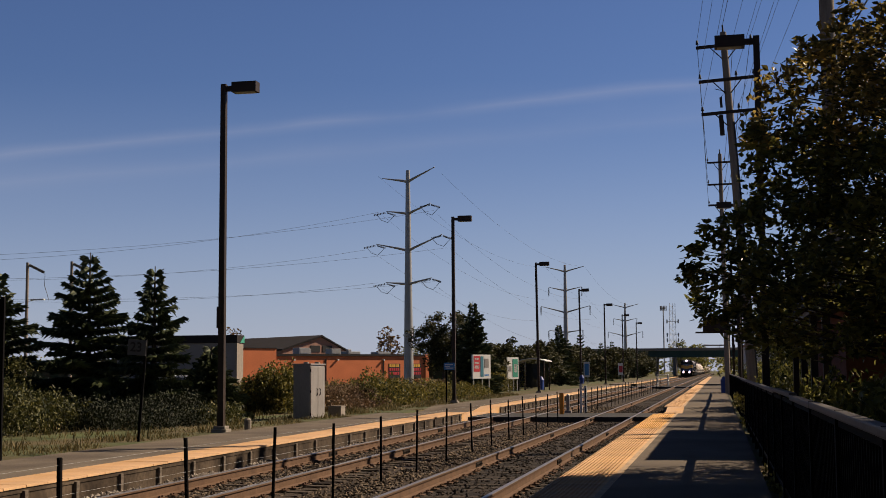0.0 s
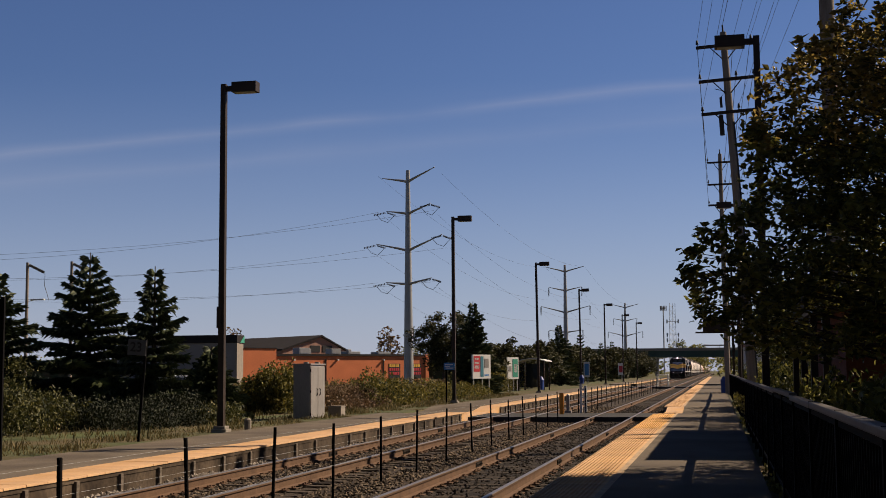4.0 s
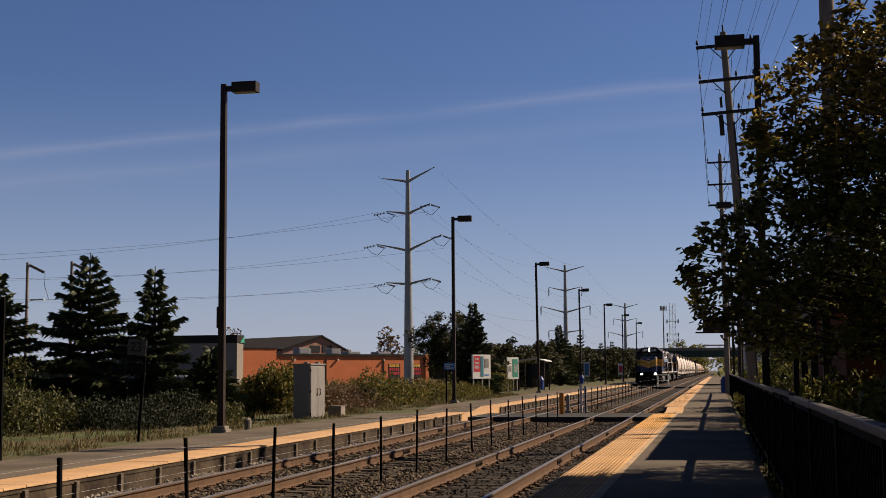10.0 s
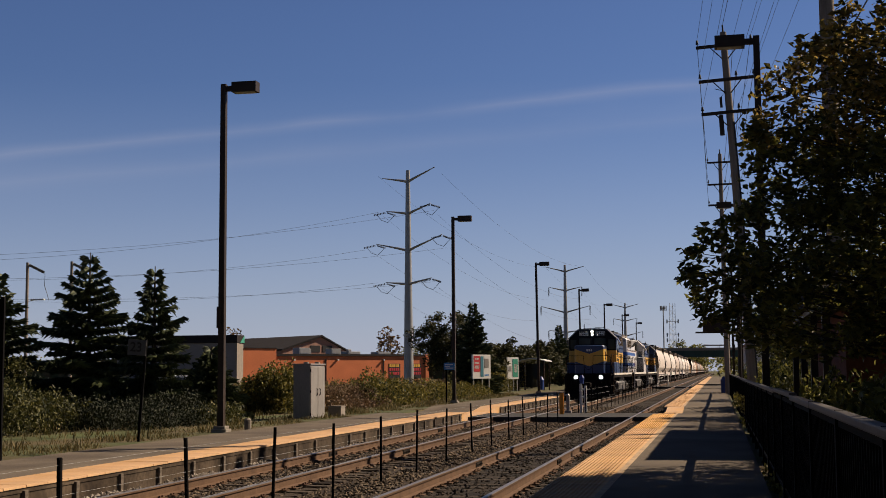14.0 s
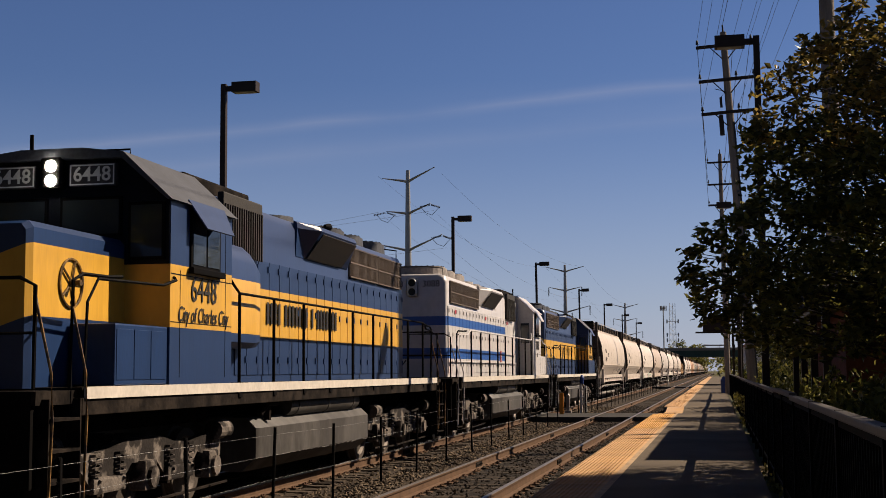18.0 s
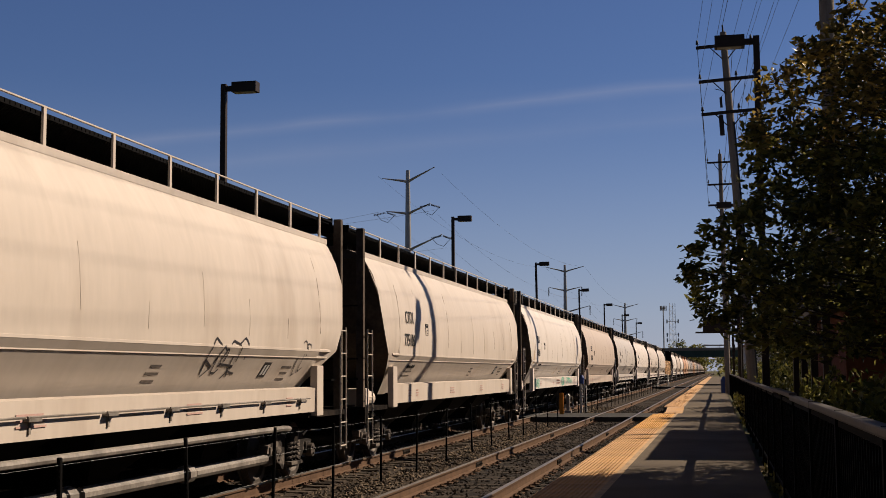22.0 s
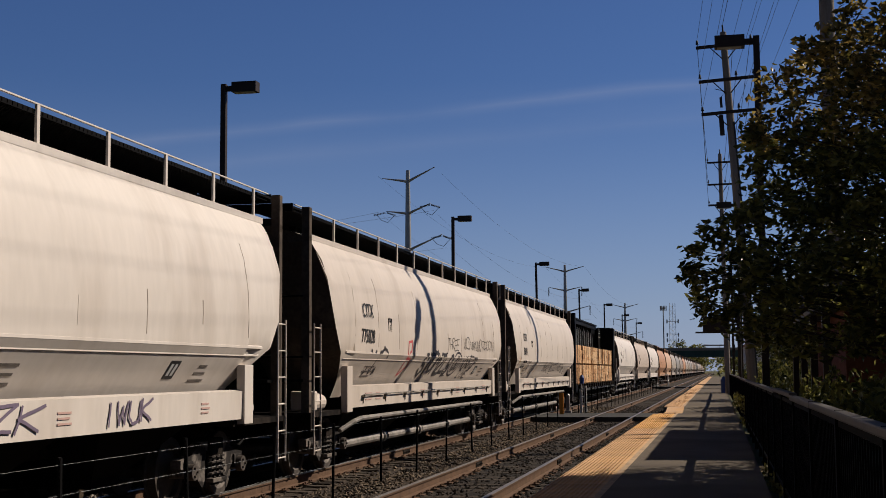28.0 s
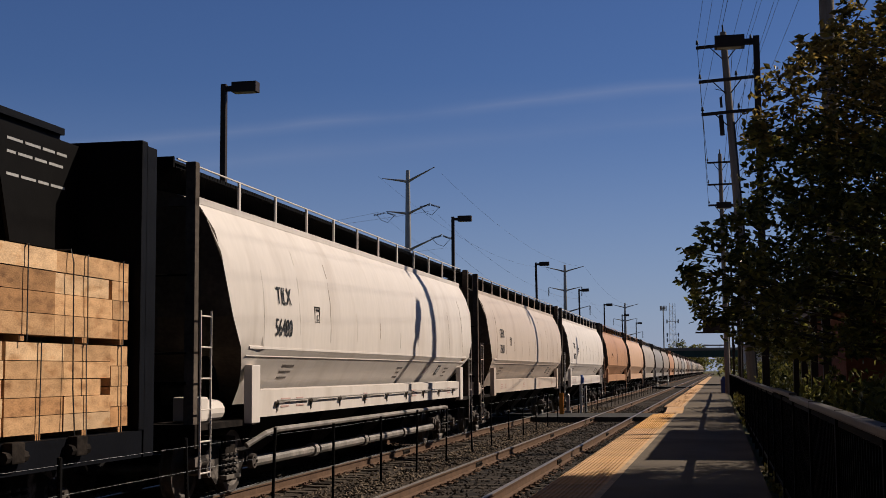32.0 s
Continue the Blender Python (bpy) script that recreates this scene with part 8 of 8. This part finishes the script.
RUST, PEACH = (0.52, 0.27, 0.13), (0.66, 0.42, 0.26)
GINK = surf("black_spray", (0.03, 0.025, 0.03), 0.6); GRED = surf("red_spray", (0.60, 0.10, 0.10), 0.6); GGREEN = surf("green_spray", (0.10, 0.52, 0.36), 0.6); GVIOLET = surf("faded_violet_spray", (0.16, 0.12, 0.18), 0.7)
at = 2 * LOCO_PITCH + LOCO_PITCH / 2 + 0.22
CARS = [
    (CREAM, "cream covered hopper wagon with faint black scrawl", "CITX", "775152", True, [(2.8, 4.1, 1.65, 2.2, GINK, 1, 0.028, "black sprayed scrawl", 4), (6.55, 6.95, 1.75, 2.3, GINK, 2, 0.02, "black sprayed scrawl", 2)], []),
    (CREAM, "cream covered hopper wagon with stained sides", "CITX", "775106", False, [], [(stencil, "LD LMT  214600", 0.11, -5.9, 1.86, M["ink"])]),
    (PALE, "white covered hopper wagon with green sprayed letters on its sill", "TILX", "6045", False, [],
     [(spray, "RIW", 1.1, 1.9, 1.22, 1.46, GGREEN, 0.05, 3, 0.05, True), (ring, 1.49, 1.34, 0.48, 0.16, GGREEN, 0.04, True), (spray, "I", 2.6, 3.1, 1.24, 1.5, GGREEN, 0.045, 4, 0.1, True), (spray, "V", 3.2, 3.75, 1.24, 1.48, GGREEN, 0.05, 5, 0.0, True),
      (spray, "TRAIN", 3.82, 4.82, 1.24, 1.42, GGREEN, 0.04, 6, 0.1, True), (spray, "RWS", -7.2, -5.9, 1.2, 1.47, GGREEN, 0.05, 7, 0.1, True), (drip, -0.01, 1.94, -0.35, 1.62), (drip, 2.5, 1.95, 2.1, 1.62), (drip, 5.0, 1.95, 4.6, 1.62), (drip, 7.86, 2.6, 7.7, 2.2), (drip, -7.7, 2.5, -7.85, 2.0),
      (stencil, "LD LMT 215200", 0.12, -5.9, 1.98, M["ink"]), (stencil, "CLOSE DUST CAPS AND ROOF", 0.085, -0.15, 1.38, REDPRINT, True), (stencil, "HATCHES BEFORE CAR MOVES", 0.085, -0.15, 1.27, REDPRINT, True)]),
    (TAN, "tan covered hopper wagon", "CEFX", "75678", False, [], [(stencil, "LD LMT 215000", 0.11, -5.9, 2.0, M["ink"])]),
    (GREY, "grey covered hopper wagon with black scrawl", "CITX", "775110", True, [(3.6, 6.4, 1.75, 2.3, GINK, 6, 0.06, "black sprayed scrawl", 7), (-2.6, -0.6, 1.75, 2.2, M["truckgrey"], 16, 0.05, "grey sprayed scrawl", 4)], []),
    (PALE, "pale covered hopper wagon with sprayed letters along its sill", "CEFX", "75422", False, [],
     [(spray, "IWUK", 3.2, 4.45, 1.2, 1.44, GVIOLET, 0.035, 21, 0.2, True), (spray, "ZK", 0.9, 1.9, 1.2, 1.44, GVIOLET, 0.035, 22, 0.3, True), (stencil, "LD LMT 215300", 0.11, -5.9, 2.0, M["ink"])]),
    (CREAM, "cream covered hopper wagon with bold black sprayed letters", "CITX", "775028", True, [(-6.2, -5.0, 1.65, 2.3, GINK, 9, 0.06, "black sprayed ring", 2), (2.8, 7.2, 2.28, 2.62, M["truckgrey"], 13, 0.02, "faint grey scrawl", 12)],
     [(spray, "STOMZLS", -1.7, 1.5, 1.72, 2.16, GINK, 0.085, 31, 0.35), (ring, 2.13, 1.94, 0.52, 0.28, GINK, 0.05), (spray, "KSU", 1.85, 2.45, 1.78, 2.1, GINK, 0.05, 32, 0.2), (spray, "NONSTOP", 2.85, 4.75, 1.84, 2.12, GINK, 0.05, 33, 0.3), (spray, "ZINE", 3.1, 4.3, 1.6, 1.78, GINK, 0.03, 34, 0.3),
      (spray, "THREE", 0.75, 2.15, 2.28, 2.54, M["truckgrey"], 0.022, 35, 0.2), (spray, "B", -3.4, -2.9, 1.7, 2.4, GRED, 0.05, 36, 0.2)]),
    (CREAM, "cream covered hopper wagon with thin sprayed letters along its lower side", "CEFX", "75690", True, [(-1.1, 2.9, 1.68, 2.1, GINK, 14, 0.028, "black sprayed scrawl", 10)],
     [(spray, "NRON", 3.1, 5.0, 1.76, 2.02, GINK, 0.03, 41, 0.3), (spray, "OB", -6.0, -5.1, 1.62, 2.08, GINK, 0.022, 42, 0.5), (spray, "UUT", -4.4, -3.5, 1.7, 2.05, M["truckgrey"], 0.03, 43, 0.3), (drip, -7.68, 2.25, -7.86, 1.9), (drip, -5.88, 1.95, -6.2, 1.67), (drip, -2.82, 1.96, -3.15, 1.67),
      (stencil, "LD LMT 218900", 0.13, -6.6, 2.06, M["ink"]), (stencil, "LT WT   67100", 0.13, -6.7, 1.90, M["ink"])]),
    "lumber",
    (PALE, "white covered hopper wagon, newly painted", "TILX", "56480", True, [], []),
    (TAN, "tan-grey covered hopper wagon", "CEFX", "75601", False, [], []),
    (PALE, "pale covered hopper wagon", "TILX", "56412", False, [], []),
    (RUST, "rust-brown covered hopper wagon", "", "", False, [], []), (PEACH, "orange-tan covered hopper wagon", "", "", False, [], []),
    (DULL, "dull cream covered hopper wagon", "", "", False, [], []), (SMOKE, "grey covered hopper wagon", "", "", False, [], []), (DUN, "dun covered hopper wagon", "", "", False, [], []),
    (RUST, "dark rust-brown covered hopper wagon", "", "", False, [], []), (DULL, "dull cream covered hopper wagon", "", "", False, [], []), (DUN, "dun covered hopper wagon", "", "", False, [], []),
]
LOAD_AT = 0
far_proto = {}
far_cycle = [SMOKE, DULL, UMBER, DUN, (0.10, 0.09, 0.085), DUN, DULL, DUN, SMOKE, DULL, UMBER, DUN, DUN, DULL, SMOKE, DUN, DULL, UMBER]
for i, c in enumerate(CARS):
    if c == "lumber":
        ob = lumber_car()
        at += LUM_PITCH / 2
        LOAD_AT = at
        TRAIN.append((ob, at, 0))
        at += LUM_PITCH / 2
        continue
    col, label, code, num, pipes, gr, extra = c
    ob = hopper(col, label, code, num, pipes, i, None, gr, full=i < 13, marks=extra)
    at += HOP_PITCH / 2
    TRAIN.append((ob, at, 0))
    at += HOP_PITCH / 2
for i, col in enumerate(far_cycle):
    if col not in far_proto:
        far_proto[col] = ob = hopper(col, "covered hopper wagon far down the train", full=False)
    else:
        ob = copy_thing(far_proto[col], pose(FAR, 0, 0))
    at += HOP_PITCH / 2
    TRAIN.append((ob, at, 0))
    at += HOP_PITCH / 2
PACKS = lumber_load()


def train_at(t):
    """Place of the leading locomotive's middle along the track at t seconds: slowing gently, then at an even pace."""
    y = 21.5 - 17.5 * (t - 18.0)
    if t < 18.0:
        y += 0.05 * (18.0 - t) ** 2
    return y


ROLLING = 8   # how many vehicles from the front have wheels that turn


def motions():
    times = [0, 2, 4, 6, 8, 10, 12, 13, 14, 15, 16, 17, 18, 19, 20, 21, 22, 23, 24, 25, 26, 27, 28, 29, 30, 31, 32]
    for ob, back, turned in TRAIN:
        walk(ob, [(t, pose(FAR, train_at(t) + back, 0, 0, 0, 180 if turned else 0)) for t in times])
    for ob in PACKS:
        walk(ob, [(t, pose(FAR, train_at(t) + LOAD_AT, 0)) for t in times])
    # wheels of the locomotives and of the first wagons roll with the track
    rolling = {ob: (back, -1 if turned else 1) for ob, back, turned in TRAIN[:ROLLING]}
    for ws, y, r, car in WHEELSETS:
        if car in rolling:
            sign = rolling[car][1]
            start = train_at(0)
            walk(ws, [(k / FPS, pose(0, y, r, sign * math.degrees((start - train_at(k / FPS)) / r))) for k in range(32 * FPS + 1)])
    # boughs of the near tree stir a little about the trunk
    for ob, i, half in BOUGHS:
        rows = []
        for k in range(33):
            a = 0.55 * math.sin(k * 1.13 + i * 1.7 + half) + 0.35 * math.sin(k * 2.31 + i)
            rows.append((k, pose(0, 0, 0, a * 0.35, a * 0.45, a * 0.6)))
        walk(ob, rows)


motions()
